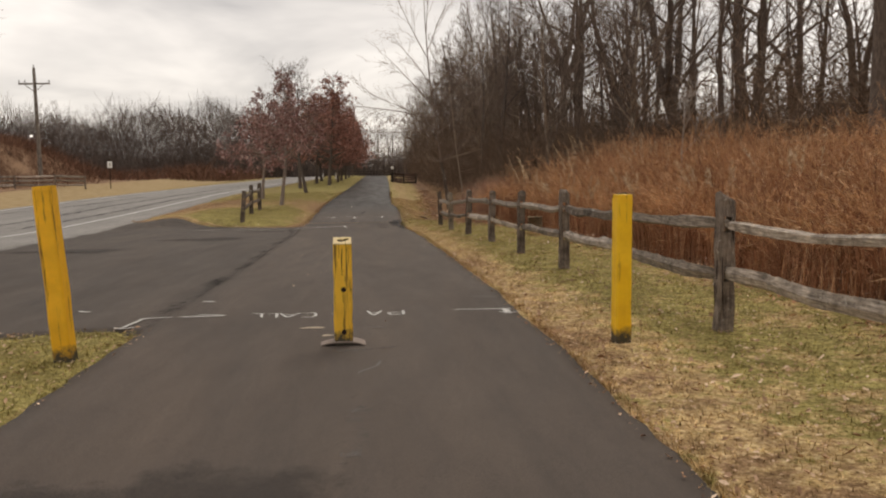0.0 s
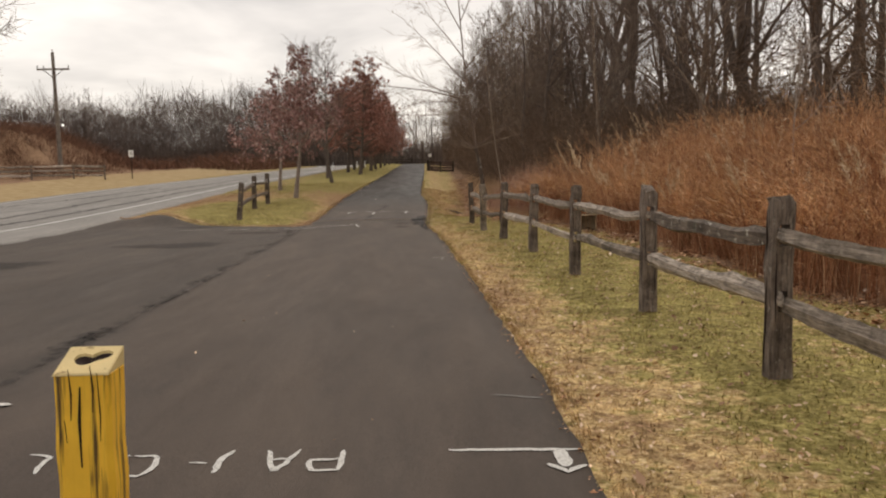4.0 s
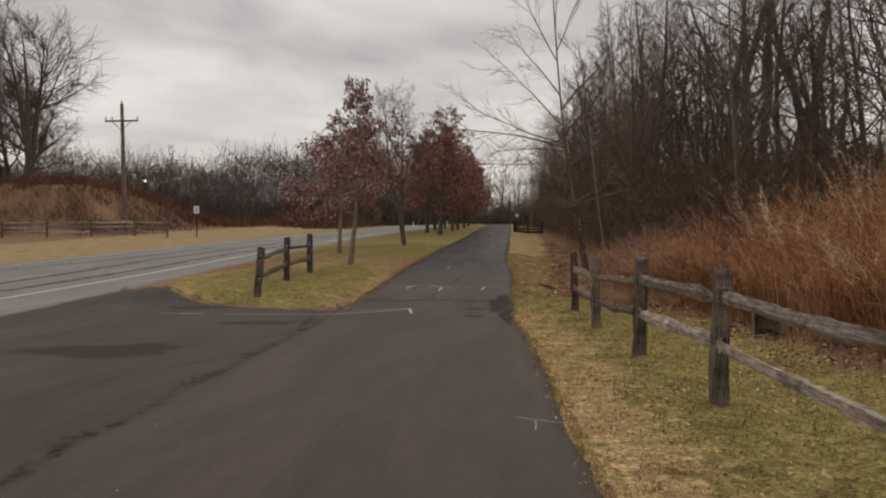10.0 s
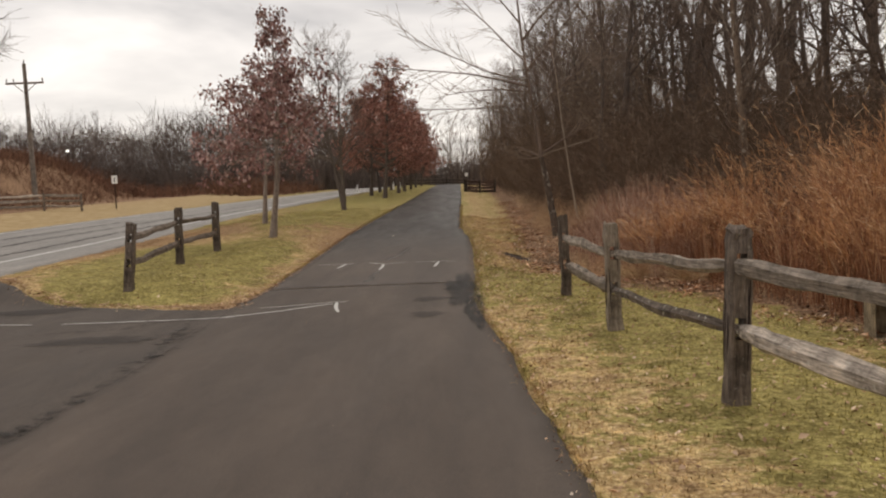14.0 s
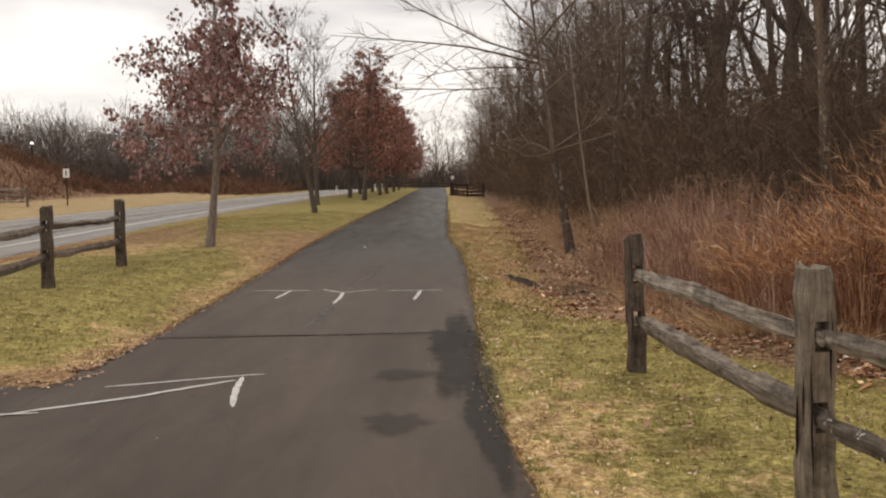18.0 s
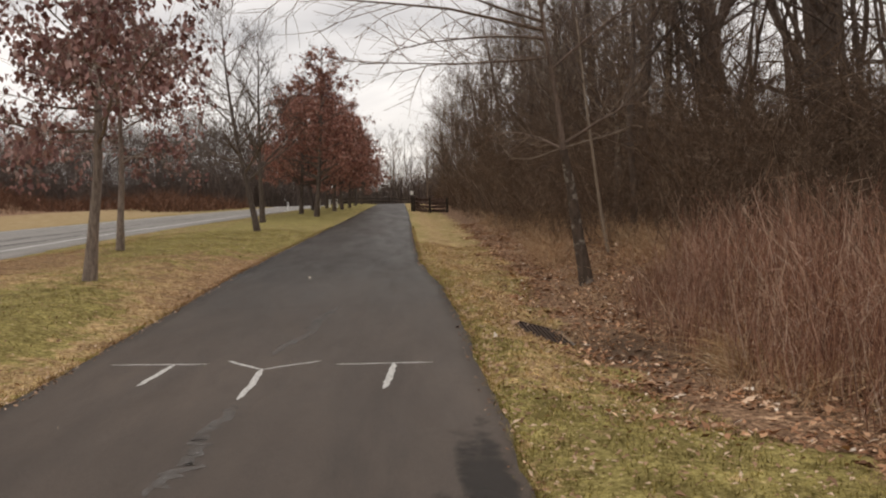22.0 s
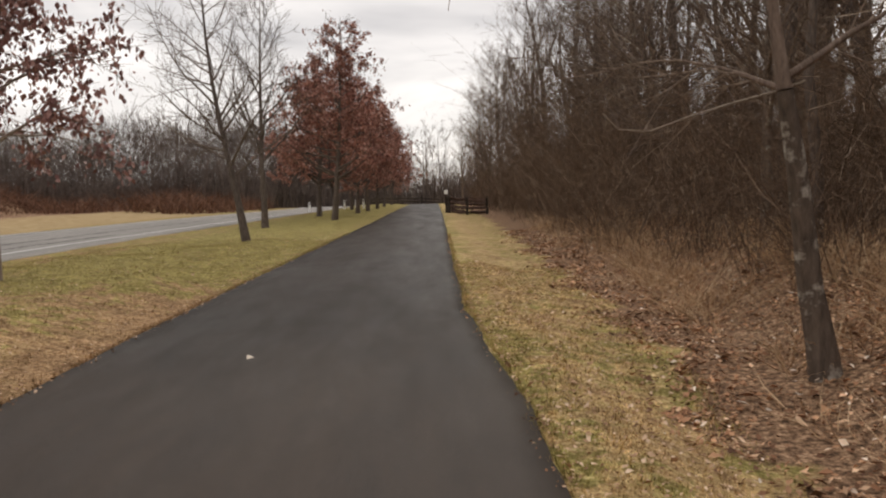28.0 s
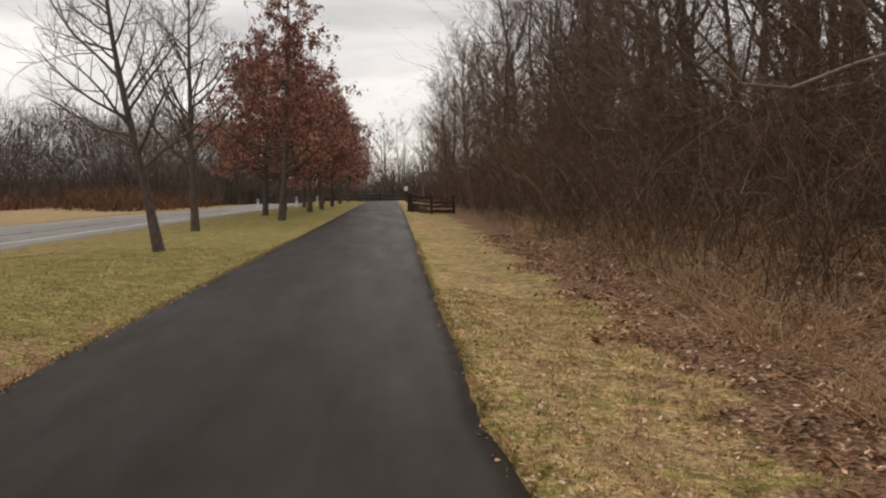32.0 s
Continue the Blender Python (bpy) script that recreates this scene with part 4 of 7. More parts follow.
def bollard(x, y, w, d, h, lean, turn, mat, label, detail):
    b = thing("bollard", label, "bollard", "trail bollards", m=pose(x, y, on_land(x, y) + (0.012 if detail else -0.01), lean[0], lean[1], turn))
    bm = bmesh.new()
    post_block(bm, w, d, 0 if detail else -0.25, h - 0.03, 0.014, int(abs(x) * 100), 0.0025, 9)
    shaft = part("post", bm, mat, b)
    bm = bmesh.new()
    if detail:
        # the end grain with a hollow rotten heart
        n = 24
        loops = []
        for z, k in ((h - 0.0295, 1.0), (h - 0.004, 1.0), (h, 0.96), (h - 0.001, 0.0), (h - 0.0255, -0.004)):
            ring = []
            for i in range(n):
                a = 2 * math.pi * i / n
                s = 1 / max(abs(math.cos(a)), abs(math.sin(a)))
                heart = 0.040 + 0.012 * math.sin(a * 2 + 0.6) + 0.008 * math.sin(a * 3) - 0.008 * math.cos(a - 4.7) ** 8
                r = s * (w / 2 - 0.001) * k if k > 0.5 else heart + k
                px, py = r * math.cos(a) + (0 if k > 0.5 else 0.004), r * math.sin(a) + (0 if k > 0.5 else 0.010)
                ring.append(bm.verts.new((px, py, z + (0.32 * py if z > h - 0.026 else 0))))
            loops.append(ring)
        for p, q in zip(loops, loops[1:]):
            for i in range(n):
                bm.faces.new((p[i], p[(i + 1) % n], q[(i + 1) % n], q[i]))
    else:
        post_block(bm, w - 0.002, d - 0.002, h - 0.0295, h, 0.02, 3, 0.001, 2)
    cap = part("cap", bm, M_YELLOW_TOP if detail else mat, b, "chalky split end grain" if detail else "")
    if detail:
        bm = bmesh.new()
        m13 = 13
        top, low = [], []
        for i in range(m13):
            u = i / (m13 - 1) * 2 - 1
            z = 0.030 * (1 - u * u) ** 0.7 + 0.004
            for lst, dz in ((top, 0.0), (low, -0.012)):
                lst.append([bm.verts.new((u * 0.185 + 0.01 * math.sin(i), s * (0.10 + 0.02 * u), z + dz)) for s in (-1, 0, 1)])
        for i in range(m13 - 1):
            for j in range(2):
                bm.faces.new((top[i][j], top[i + 1][j], top[i + 1][j + 1], top[i][j + 1]))
                bm.faces.new((low[i][j + 1], low[i + 1][j + 1], low[i + 1][j], low[i][j]))
            bm.faces.new((low[i][0], low[i + 1][0], top[i + 1][0], top[i][0]))
            bm.faces.new((top[i][2], top[i + 1][2], low[i + 1][2], low[i][2]))
        for i in (0, m13 - 1):
            bm.faces.new((low[i][0], top[i][0], top[i][1], low[i][1]))
            bm.faces.new((low[i][1], top[i][1], top[i][2], low[i][2]))
        part("base_plate", bm, M_PLATE, b, "bent dusty steel base plate")
        bm = bmesh.new()
        ring = []
        for i in range(n):
            a = 2 * math.pi * i / n
            heart = 0.040 + 0.012 * math.sin(a * 2 + 0.6) + 0.008 * math.sin(a * 3) - 0.008 * math.cos(a - 4.7) ** 8 - 0.001
            px, py = heart * math.cos(a) + 0.004, heart * math.sin(a) + 0.010
            ring.append(bm.verts.new((px, py, h - 0.009 + 0.32 * py)))
        hub = bm.verts.new((0.004, 0.010, h - 0.022))
        for i in range(n):
            bm.faces.new((ring[i], ring[(i + 1) % n], hub))
        part("rotten_core", bm, M_HOLE, cap, "dark rotten core in the end grain")
        for z in (0.107, 0.455):
            bm = bmesh.new()
            cylinder_between(bm, (0.005, -d / 2 - 0.004, z), (0.005, -d / 2 + 0.012, z), 0.021, 16)
            part("bolt_hole", bm, M_HOLE, shaft, "dark bolt hole")
        v, f = tubes(np.array([[(0.0, -d / 2 + 0.001, 0.04), (0.004, -d / 2 + 0.001, 0.28), (-0.004, -d / 2 + 0.001, 0.5), (-0.008, -d / 2 + 0.001, 0.7), (-0.003, -d / 2 + 0.001, h - 0.06)]]), np.array([[0.002, 0.004, 0.003, 0.005, 0.002]]), 5)
        child("drying_crack", mesh_of("drying_crack", v, f, M_HOLE), shaft, "dark drying crack")
        for k, (u, z0, z1) in enumerate(((-0.045, 0.58, 0.70), (-0.03, 0.70, 0.84), (0.028, 0.72, 0.85), (0.045, 0.6, 0.83), (-0.058, 0.2, 0.34), (0.05, 0.22, 0.31), (0.03, 0.36, 0.44), (-0.03, 0.06, 0.2), (0.062, 0.42, 0.5))):
            c = np.array([[(u, -d / 2 + 0.001, z0), (u + 0.003, -d / 2 + 0.001, (z0 + z1) / 2), (u - 0.002, -d / 2 + 0.001, z1)]])
            v, f = tubes(c, np.array([[0.001, 0.0022 + 0.0006 * (k % 3), 0.001]]), 5)
            child("drying_crack", mesh_of("drying_crack", v, f, M_BROWNCRACK), shaft, "brown drying crack")
    return b


bollard(-0.343, 7.02, 0.150, 0.150, 0.852, (0, 0.6), 3, M_YELLOW, "short worn yellow wooden bollard on a steel base plate", True)
bollard(1.905, 6.75, 0.132, 0.12, 1.20, (1, 0.3), 9, M_YELLOW_CLEAN, "tall bright yellow wooden bollard with a muddy foot", False)
bollard(-2.46, 6.72, 0.142, 0.14, 1.36, (0, -4.4), -4, M_YELLOW_OLD, "tall leaning yellow wooden bollard, paint cracked", False)


# ---- split rail fences ----
def rail_post(parent, x, y, h, lean=(0, 0), turn=0.0, seed=0, slots=(0.36, 0.72), mat=None, size=0.135, checks=0):
    """A split post with two through slots along its own y axis, a worn, slanting top and drying checks."""
    rng = np.random.default_rng(seed)
    bm = bmesh.new()
    w, d, c, g = size * rng.uniform(0.95, 1.08), size * 0.90, 0.013, 0.034
    ring = [(-w / 2 + c, -d / 2), (-g, -d / 2), (g, -d / 2), (w / 2 - c, -d / 2), (w / 2, -d / 2 + c), (w / 2, d / 2 - c), (w / 2 - c, d / 2), (g, d / 2), (-g, d / 2), (-w / 2 + c, d / 2), (-w / 2, d / 2 - c), (-w / 2, -d / 2 + c)]
    levels = [(-0.3, 1.06, False), (0.02, 1.05, False)]
    for s in slots:
        levels += [((levels[-1][0] + s) / 2, 1.0, False), (s, 1.0, True), (s + 0.135, 1.0, False)]
    levels += [((levels[-1][0] + h) / 2, 0.99, False), (h - 0.035, 0.98, False), (h - 0.008, 0.93, False), (h, 0.74, False)]
    tilt = rng.normal(0, 0.16, 2)
    rows = []
    for z, k, _ in levels:
        o = rng.normal(0, 0.0045, 2)
        top = z > h - 0.04
        rows.append([bm.verts.new((px * k + o[0] + rng.normal(0, 0.0028), py * k + o[1] + rng.normal(0, 0.0028), z + (tilt[0] * px + tilt[1] * py + rng.normal(0, 0.007)) * top)) for px, py in ring])
    for p, q, (_, _, slot) in zip(rows, rows[1:], levels):
        for i in range(12):
            if not (slot and i in (1, 7)):
                bm.faces.new((p[i], p[(i + 1) % 12], q[(i + 1) % 12], q[i]))
        if slot:
            for f in ((p[1], p[8], p[7], p[2]), (q[1], q[2], q[7], q[8]), (p[1], q[1], q[8], p[8]), (p[2], p[7], q[7], q[2])):
                bm.faces.new(f)
    bm.faces.new(rows[-1])
    bm.faces.new(rows[0][::-1])
    post = part("post", bm, mat or M_POST, parent, m=pose(x, y, on_land(x, y), lean[0], lean[1], turn))
    for k in range(checks):
        # dark checks run down the two faces that the trail sees
        z0 = rng.uniform(0.03, h - 0.35)
        z1 = min(h - 0.02, z0 + rng.uniform(0.2, 0.55))
        if k % 2:
            u = rng.uniform(g + 0.008, w / 2 - 0.02) * rng.choice((-1, 1))
            c3 = [(u + rng.normal(0, 0.003), -d / 2 - 0.001, z) for z in np.linspace(z0, z1, 5)]
        else:
            u = rng.uniform(-d / 2 + 0.02, d / 2 - 0.02)
            c3 = [(-w / 2 - 0.001, u + rng.normal(0, 0.003), z) for z in np.linspace(z0, z1, 5)]
        v, f = tubes(np.array([c3]), np.array([[0.001, 0.0035, 0.005, 0.003, 0.001]]), 5)
        child("drying_check", mesh_of("drying_check", v, f, M_HOLE), post, "dark drying check")
    return post


def rail(parent, a, b, seed, size=0.058, sag=0.015, mat=None):
    """A split rail from a to b: a flat-faced, sharp-edged wedge, knotted and tapered to both ends."""
    rng = np.random.default_rng(seed)
    a, b = Vector(a), Vector(b)
    L = (b - a).length
    n, k = 25, 5
    base = np.array([1.15, 0.88, 1.10, 0.86, 0.98]) * rng.uniform(0.85, 1.15, k)
    swell = np.interp(np.arange(n), np.linspace(0, n - 1, 8), rng.uniform(0.80, 1.18, 8))
    ang = np.linspace(0, 2 * np.pi, k, endpoint=False) + rng.uniform(-0.22, 0.22, k) + rng.uniform(0, 2)
    bend = np.interp(np.arange(n), np.linspace(0, n - 1, 5), [0, *rng.normal(0, 0.020, 3), 0])
    rise = np.interp(np.arange(n), np.linspace(0, n - 1, 5), [0, *rng.normal(0, 0.016, 3), 0])
    knots = rng.uniform(0.15, 0.85, 2)
    verts = []
    for i in range(n):
        u = i / (n - 1)
        thin = 0.60 + 0.40 * float(step(min(u, 1 - u), 0.0, 0.14))
        knot = 1 + 0.16 * sum(math.exp(-((u - q) / 0.022) ** 2) for q in knots)
        tw = 0.5 * u
        for j in range(k):
            r = size * base[j] * thin * swell[i] * knot * (1 + rng.normal(0, 0.045))
            verts.append((r * 0.74 * math.cos(ang[j] + tw) * (0.72 if thin < 0.85 else 1) + bend[i], r * 1.16 * math.sin(ang[j] + tw) + rise[i] - sag * math.sin(math.pi * u), u * L))
    faces = [(i * k + j, i * k + (j + 1) % k, (i + 1) * k + (j + 1) % k, (i + 1) * k + j) for i in range(n - 1) for j in range(k)]
    me = bpy.data.meshes.new("rail")
    me.from_pydata(verts, [], faces + [tuple(range(k))[::-1], tuple((n - 1) * k + j for j in range(k))])
    me.materials.append(mat or M_RAIL)
    way = (b - a).normalized()
    right = Vector((0, 0, 1)).cross(way).normalized()
    up_ = way.cross(right)
    m = Matrix.Translation(a) @ Matrix((right, up_, way)).transposed().to_4x4()
    return child("rail", me, parent, m=m)


fence = thing("split_rail_fence", "weathered grey two-rail split rail fence along the trail", "fence", m=pose(0, 0, 0))
FENCE = [(3.32, -7.9, 1.15), (3.22, -4.9, 1.14), (3.14, -1.9, 1.15), (3.06, 1.1, 1.16), (2.98, 4.1, 1.15), (2.90, 7.1, 1.16), (2.81, 9.95, 1.14), (2.70, 12.65, 1.17), (2.55, 15.75, 1.15), (2.39, 18.8, 1.12), (2.17, 21.7, 1.12), (2.00, 25.0, 1.09), (1.90, 28.1, 1.10)]
LEAN = [(0, 0), (1, 0), (0, 1), (0, 0), (-1, 1), (0, 0.4), (0, 1.2), (0, 0.6), (0, 1.6), (0, 2.2), (0.5, 2.0), (0, -0.6), (0, -1.0)]
for i, ((x, y, h), ln) in enumerate(zip(FENCE, LEAN)):
    rail_post(fence, x, y, h, ln, 3.0, i * 11, (h * (0.43 if i < 11 else 0.39) - 0.065, h * (0.79 if i < 11 else 0.72) - 0.065), M_POST_GREY if i == 11 else None, checks=6 if i > 3 else 0)
for i in range(len(FENCE) - 1):
    (x0, y0, h0), (x1, y1, h1) = FENCE[i], FENCE[i + 1]
    rng = np.random.default_rng(i + 70)
    for k in range(2):
        za = h0 * ((0.43, 0.79) if i < 11 else (0.39, 0.72))[k]
        zb = h1 * ((0.43, 0.79) if i + 1 < 11 else (0.39, 0.72))[k]
        side = 0.012 if (i + k) % 2 else -0.012
        rail(fence, (x0 + side, y0 - 0.10, on_land(x0, y0) + za + rng.uniform(-0.02, 0.02)), (x1 + side, y1 + 0.10, on_land(x1, y1) + zb + rng.uniform(-0.02, 0.02)), i * 7 + k, 0.050 + rng.uniform(-0.006, 0.008), rng.uniform(0.0, 0.03), M_RAIL_DARK if (i, k) in ((10, 0), (6, 1)) else None)

island_fence = thing("split_rail_fence", "short dark two-rail fence of three posts on the turf island", "fence", m=pose(0, 0, 0))
ISL = [(-4.78, 29.65, 1.06, (-1, 5.5)), (-4.90, 32.55, 1.08, (0, 1.0)), (-4.98, 35.35, 1.10, (0, 0.5))]
for i, (x, y, h, ln) in enumerate(ISL):
    rail_post(island_fence, x, y, h, ln, 0, 300 + i * 7, (0.37, 0.76), M_POST, checks=4)
for i in range(2):
    for k, z in enumerate((0.43, 0.82)):
        (x0, y0), (x1, y1) = ISL[i][:2], ISL[i + 1][:2]
        rail(island_fence, (x0 + (0.07 * z if i == 0 else 0), y0 - 0.1, on_land(x0, y0) + z), (x1, y1 + 0.1, on_land(x1, y1) + z), 330 + i * 5 + k, 0.05, 0.02, M_POST)

far_fence = thing("split_rail_fence", "far weathered three-rail fence before a brushy bank", "fence", m=pose(0, 0, 0))
FF = [(-40.0, 66.6), (-37.2, 67.4), (-34.4, 68.2), (-31.6, 69.0), (-28.8, 69.8), (-26.0, 70.6), (-23.9, 71.3)]
for i, (x, y) in enumerate(FF):
    rail_post(far_fence, x, y, 1.12, (0, 0), -72, 400 + i, (0.3, 0.62))
for i in range(len(FF) - 1):
    for k, z in enumerate((0.32, 0.66, 0.98)):
        (x0, y0), (x1, y1) = FF[i], FF[i + 1]
        rail(far_fence, (x0, y0, on_land(x0, y0) + z), (x1, y1, on_land(x1, y1) + z), 430 + i * 3 + k, 0.07, 0.02)

bridge_fence = thing("split_rail_fence", "dark four-rail fence crossing the verge far down the trail", "fence", m=pose(0, 0, 0))
BF = [(1.05, 84.0), (2.15, 83.7), (3.3, 83.4)]
for i, (x, y) in enumerate(BF):
    rail_post(bridge_fence, x, y, 1.0, (0, 0), 75, 460 + i, (0.25, 0.55), M_DARKWOOD, 0.30 if i == 0 else 0.15)
for i in range(2):
    for k, z in enumerate((0.14, 0.38, 0.62, 0.86)):
        (x0, y0), (x1, y1) = BF[i], BF[i + 1]
        rail(bridge_fence, (x0, y0, on_land(x0, y0) + z), (x1, y1, on_land(x1, y1) + z), 470 + i * 4 + k, 0.095, 0.01, M_REDWOOD)
cross_fence = thing("split_rail_fence", "dark rail fence across the far end of the trail", "fence", m=pose(0, 0, 0))
for i in range(5):
    rail_post(cross_fence, -9.0 + i * 2.6, 138 + i * 0.3, 1.1, (0, 0), 90, 490 + i, (0.3, 0.65), M_DARKWOOD)
    if i:
        for k, z in enumerate((0.38, 0.74)):
            x0, y0, x1, y1 = -9.0 + (i - 1) * 2.6, 138 + (i - 1) * 0.3, -9.0 + i * 2.6, 138 + i * 0.3
            rail(cross_fence, (x0, y0, on_land(x0, y0) + z), (x1, y1, on_land(x1, y1) + z), 500 + i * 2 + k, 0.08, 0.0, M_DARKWOOD)


# ---- poles and signs ----
def utility_pole(x, y, h, label, turn=8):
    p = thing("utility_pole", label, "utility pole", m=pose(x, y, on_land(x, y) - 0.3, 0, -0.8, turn))
    bm = bmesh.new()
    cylinder_between(bm, (0, 0, 0), (0, 0, h), 0.19, 14, 0.12)
    part("pole", bm, M_POLEWOOD, p)
    bm = bmesh.new()
    box(bm, -1.25, 1.25, -0.20, -0.09, h - 1.42, h - 1.29, 0.01)
    arm = part("crossarm", bm, M_POLEWOOD, p)
    for s in (-1, 1):
        bm = bmesh.new()
        cylinder_between(bm, (s * 0.75, -0.21, h - 1.4), (0.02 * s, -0.17, h - 2.05), 0.025, 8)
        part("brace", bm, M_IRON, p)
    for u in (-1.18, -0.72, 1.18, 0.0):
        bm = bmesh.new()
        z = h if u == 0 else h - 1.29
        yy = 0 if u == 0 else -0.145
        cylinder_between(bm, (u, yy, z), (u, yy, z + 0.10), 0.02, 8)
        cylinder_between(bm, (u, yy, z + 0.08), (u, yy, z + 0.24), 0.06, 10, 0.04)
        part("insulator", bm, M_GLASS, p if u == 0 else arm)
    return p


utility_pole(-29.0, 75.6, 9.9, "weathered wooden utility pole with one crossarm")
utility_pole(-34.0, 150.0, 12.0, "far wooden utility pole with one crossarm")

sign = thing("road_sign", "small white rectangular road sign on a thin post", "road sign", m=pose(-22.7, 73.9, on_land(-22.7, 73.9), 0, 0, 10))
bm = bmesh.new()
box(bm, -0.035, 0.035, -0.02, 0.02, -0.2, 2.5)
part("sign_post", bm, M_IRON, sign)
bm = bmesh.new()
box(bm, -0.19, 0.19, -0.028, -0.022, 1.76, 2.30, 0.002)
face = part("panel", bm, M_WHITE, sign)
bm = bmesh.new()
box(bm, -0.03, 0.03, -0.034, -0.0285, 1.88, 2.18)
part("legend", bm, M_BLACK, face, "unreadable dark legend")

trail_sign = thing("trail_sign", "small pale trail sign on a post beside the trail", "sign", m=pose(1.45, 117, on_land(1.45, 117), 0, 0, 0))
bm = bmesh.new()
box(bm, -0.05, 0.05, -0.05, 0.05, -0.2, 1.55)
part("sign_post", bm, M_DARKWOOD, trail_sign)
bm = bmesh.new()
box(bm, -0.18, 0.18, -0.075, -0.052, 1.1, 1.5, 0.004)
part("panel", bm, M_WHITE, trail_sign)


def marker_post(x, y):
    p = thing("marker_post", "short white roadside marker post", "marker post", "roadside marker posts", m=pose(x, y, on_land(x, y)))
    bm = bmesh.new()
    box(bm, -0.08, 0.08, -0.03, 0.03, -0.2, 0.72, 0.015)
    body = part("body", bm, M_WHITE, p)
    bm = bmesh.new()
    box(bm, -0.05, 0.05, -0.034, -0.0305, 0.50, 0.66)
    part("reflector", bm, M_GLASS, body)


for x, y in ((-6.9, 102.0), (-5.3, 101.0), (-6.2, 104.5), (-9.4, 100.0)):
    marker_post(x, y)

LAMP_H = 9.1 - on_land(-48.6, 124.0)
lamp = thing("street_lamp", "far street lamp with a white globe above the trees", "street lamp", m=pose(-48.6, 124.0, on_land(-48.6, 124.0)))
bm = bmesh.new()
cylinder_between(bm, (0, 0, -0.2), (0, 0, LAMP_H), 0.10, 10, 0.06)
part("pole", bm, M_IRON, lamp)
bm = bmesh.new()
bmesh.ops.create_uvsphere(bm, u_segments=14, v_segments=8, radius=0.17, matrix=Matrix.Translation((0, 0, LAMP_H + 0.25)) @ Matrix.Diagonal((1.2, 1.2, 0.8, 1)))
gm, gnt, gb = material("lit_globe", 0.3)
gb.inputs["Base Color"].default_value = (0.9, 0.9, 0.88, 1)
gb.inputs["Emission Color"].default_value = (1, 0.98, 0.94, 1)
gb.inputs["Emission Strength"].default_value = 1.2
part("globe", bm, gm, lamp, "lit white globe")

# ---- drain and the box behind the fence ----
drain = thing("storm_drain", "rusty iron drain grate sunk in turf and leaves", "storm drain", m=pose(gx0, gy0, on_land(gx0, gy0) + 0.004, math.degrees(math.atan((on_land(gx0, gy0 + 0.5) - on_land(gx0, gy0 - 0.5)))), math.degrees(math.atan((on_land(gx0 - 0.3, gy0) - on_land(gx0 + 0.3, gy0)) / 0.6)), 0))
bm = bmesh.new()
for a in ((-0.36, 0.36, -0.66, -0.59), (-0.36, 0.36, 0.59, 0.66), (-0.36, -0.30, -0.589, 0.589), (0.30, 0.36, -0.589, 0.589)):
    box(bm, *a, -0.3, -0.012, 0.006)
part("collar", bm, M_CONCRETE, drain)
bm = bmesh.new()
for a in ((-0.295, 0.295, -0.585, -0.55), (-0.295, 0.295, 0.55, 0.585), (-0.295, -0.262, -0.549, 0.549), (0.262, 0.295, -0.549, 0.549)):
    box(bm, *a, -0.05, 0.0, 0.003)
rim = part("grate_frame", bm, M_IRON, drain)
for i in range(9):
    bm = bmesh.new()
    x = -0.224 + i * 0.056
    box(bm, x - 0.013, x + 0.013, -0.549, 0.549, -0.045, -0.003, 0.003)
    part("bar", bm, M_IRON, rim)
bm = bmesh.new()
box(bm, -0.296, 0.296, -0.586, 0.586, -0.30, -0.28)
part("pit_bottom", bm, M_HOLE, drain)

bx, by = 4.30, 24.0
crate = thing("wooden_box", "small open weathered box lying on its side in leaf litter", "box", m=pose(bx, by, on_land(bx, by), 0, 0, -14))
for name, a in (("side_board", (-0.20, -0.175, -0.19, 0.19, -0.04, 0.33)), ("side_board", (0.175, 0.20, -0.19, 0.19, -0.04, 0.33)), ("top_board", (-0.21, 0.21, -0.20, 0.20, 0.3325, 0.36)), ("back_board", (-0.174, 0.174, 0.165, 0.19, -0.04, 0.33)), ("bottom_board", (-0.174, 0.174, -0.19, 0.164, -0.04, 0.0))):
    bm = bmesh.new()
    box(bm, *a, 0.004)
    part(name, bm, M_BOXWOOD, crate)


# ---- trees ----
def grow(rng, start, way, length, r0, r1, k, wander, rise):
    """A wandering polyline; rise bends it up (positive) or down."""
    pts = [np.array(start, dtype=float)]
    d = np.array(way, dtype=float)
    d /= np.linalg.norm(d)
    for _ in range(k - 1):
        d = d + rng.normal(0, wander, 3) + np.array([0, 0, rise])
        d /= np.linalg.norm(d)
        pts.append(pts[-1] + d * (length / (k - 1)))
    return np.array(pts), np.linspace(r0, r1, k)


def along(pts, radii, u):
    s = u * (len(pts) - 1)
    i = min(int(s), len(pts) - 2)
    f = s - i
    d = pts[i + 1] - pts[i]
    return pts[i] * (1 - f) + pts[i + 1] * f, d / np.linalg.norm(d), radii[i] * (1 - f) + radii[i + 1] * f


def spread(rng, d, angle):
    """A direction at that angle (radians) from d, round a random side."""
    a = np.array([0, 0, 1.0]) if abs(d[2]) < 0.9 else np.array([1.0, 0, 0])
    u = np.cross(d, a)
    u /= np.linalg.norm(u)
    v = np.cross(d, u)
    t = rng.uniform(0, 2 * np.pi)
    return math.cos(angle) * d + math.sin(angle) * (math.cos(t) * u + math.sin(t) * v)


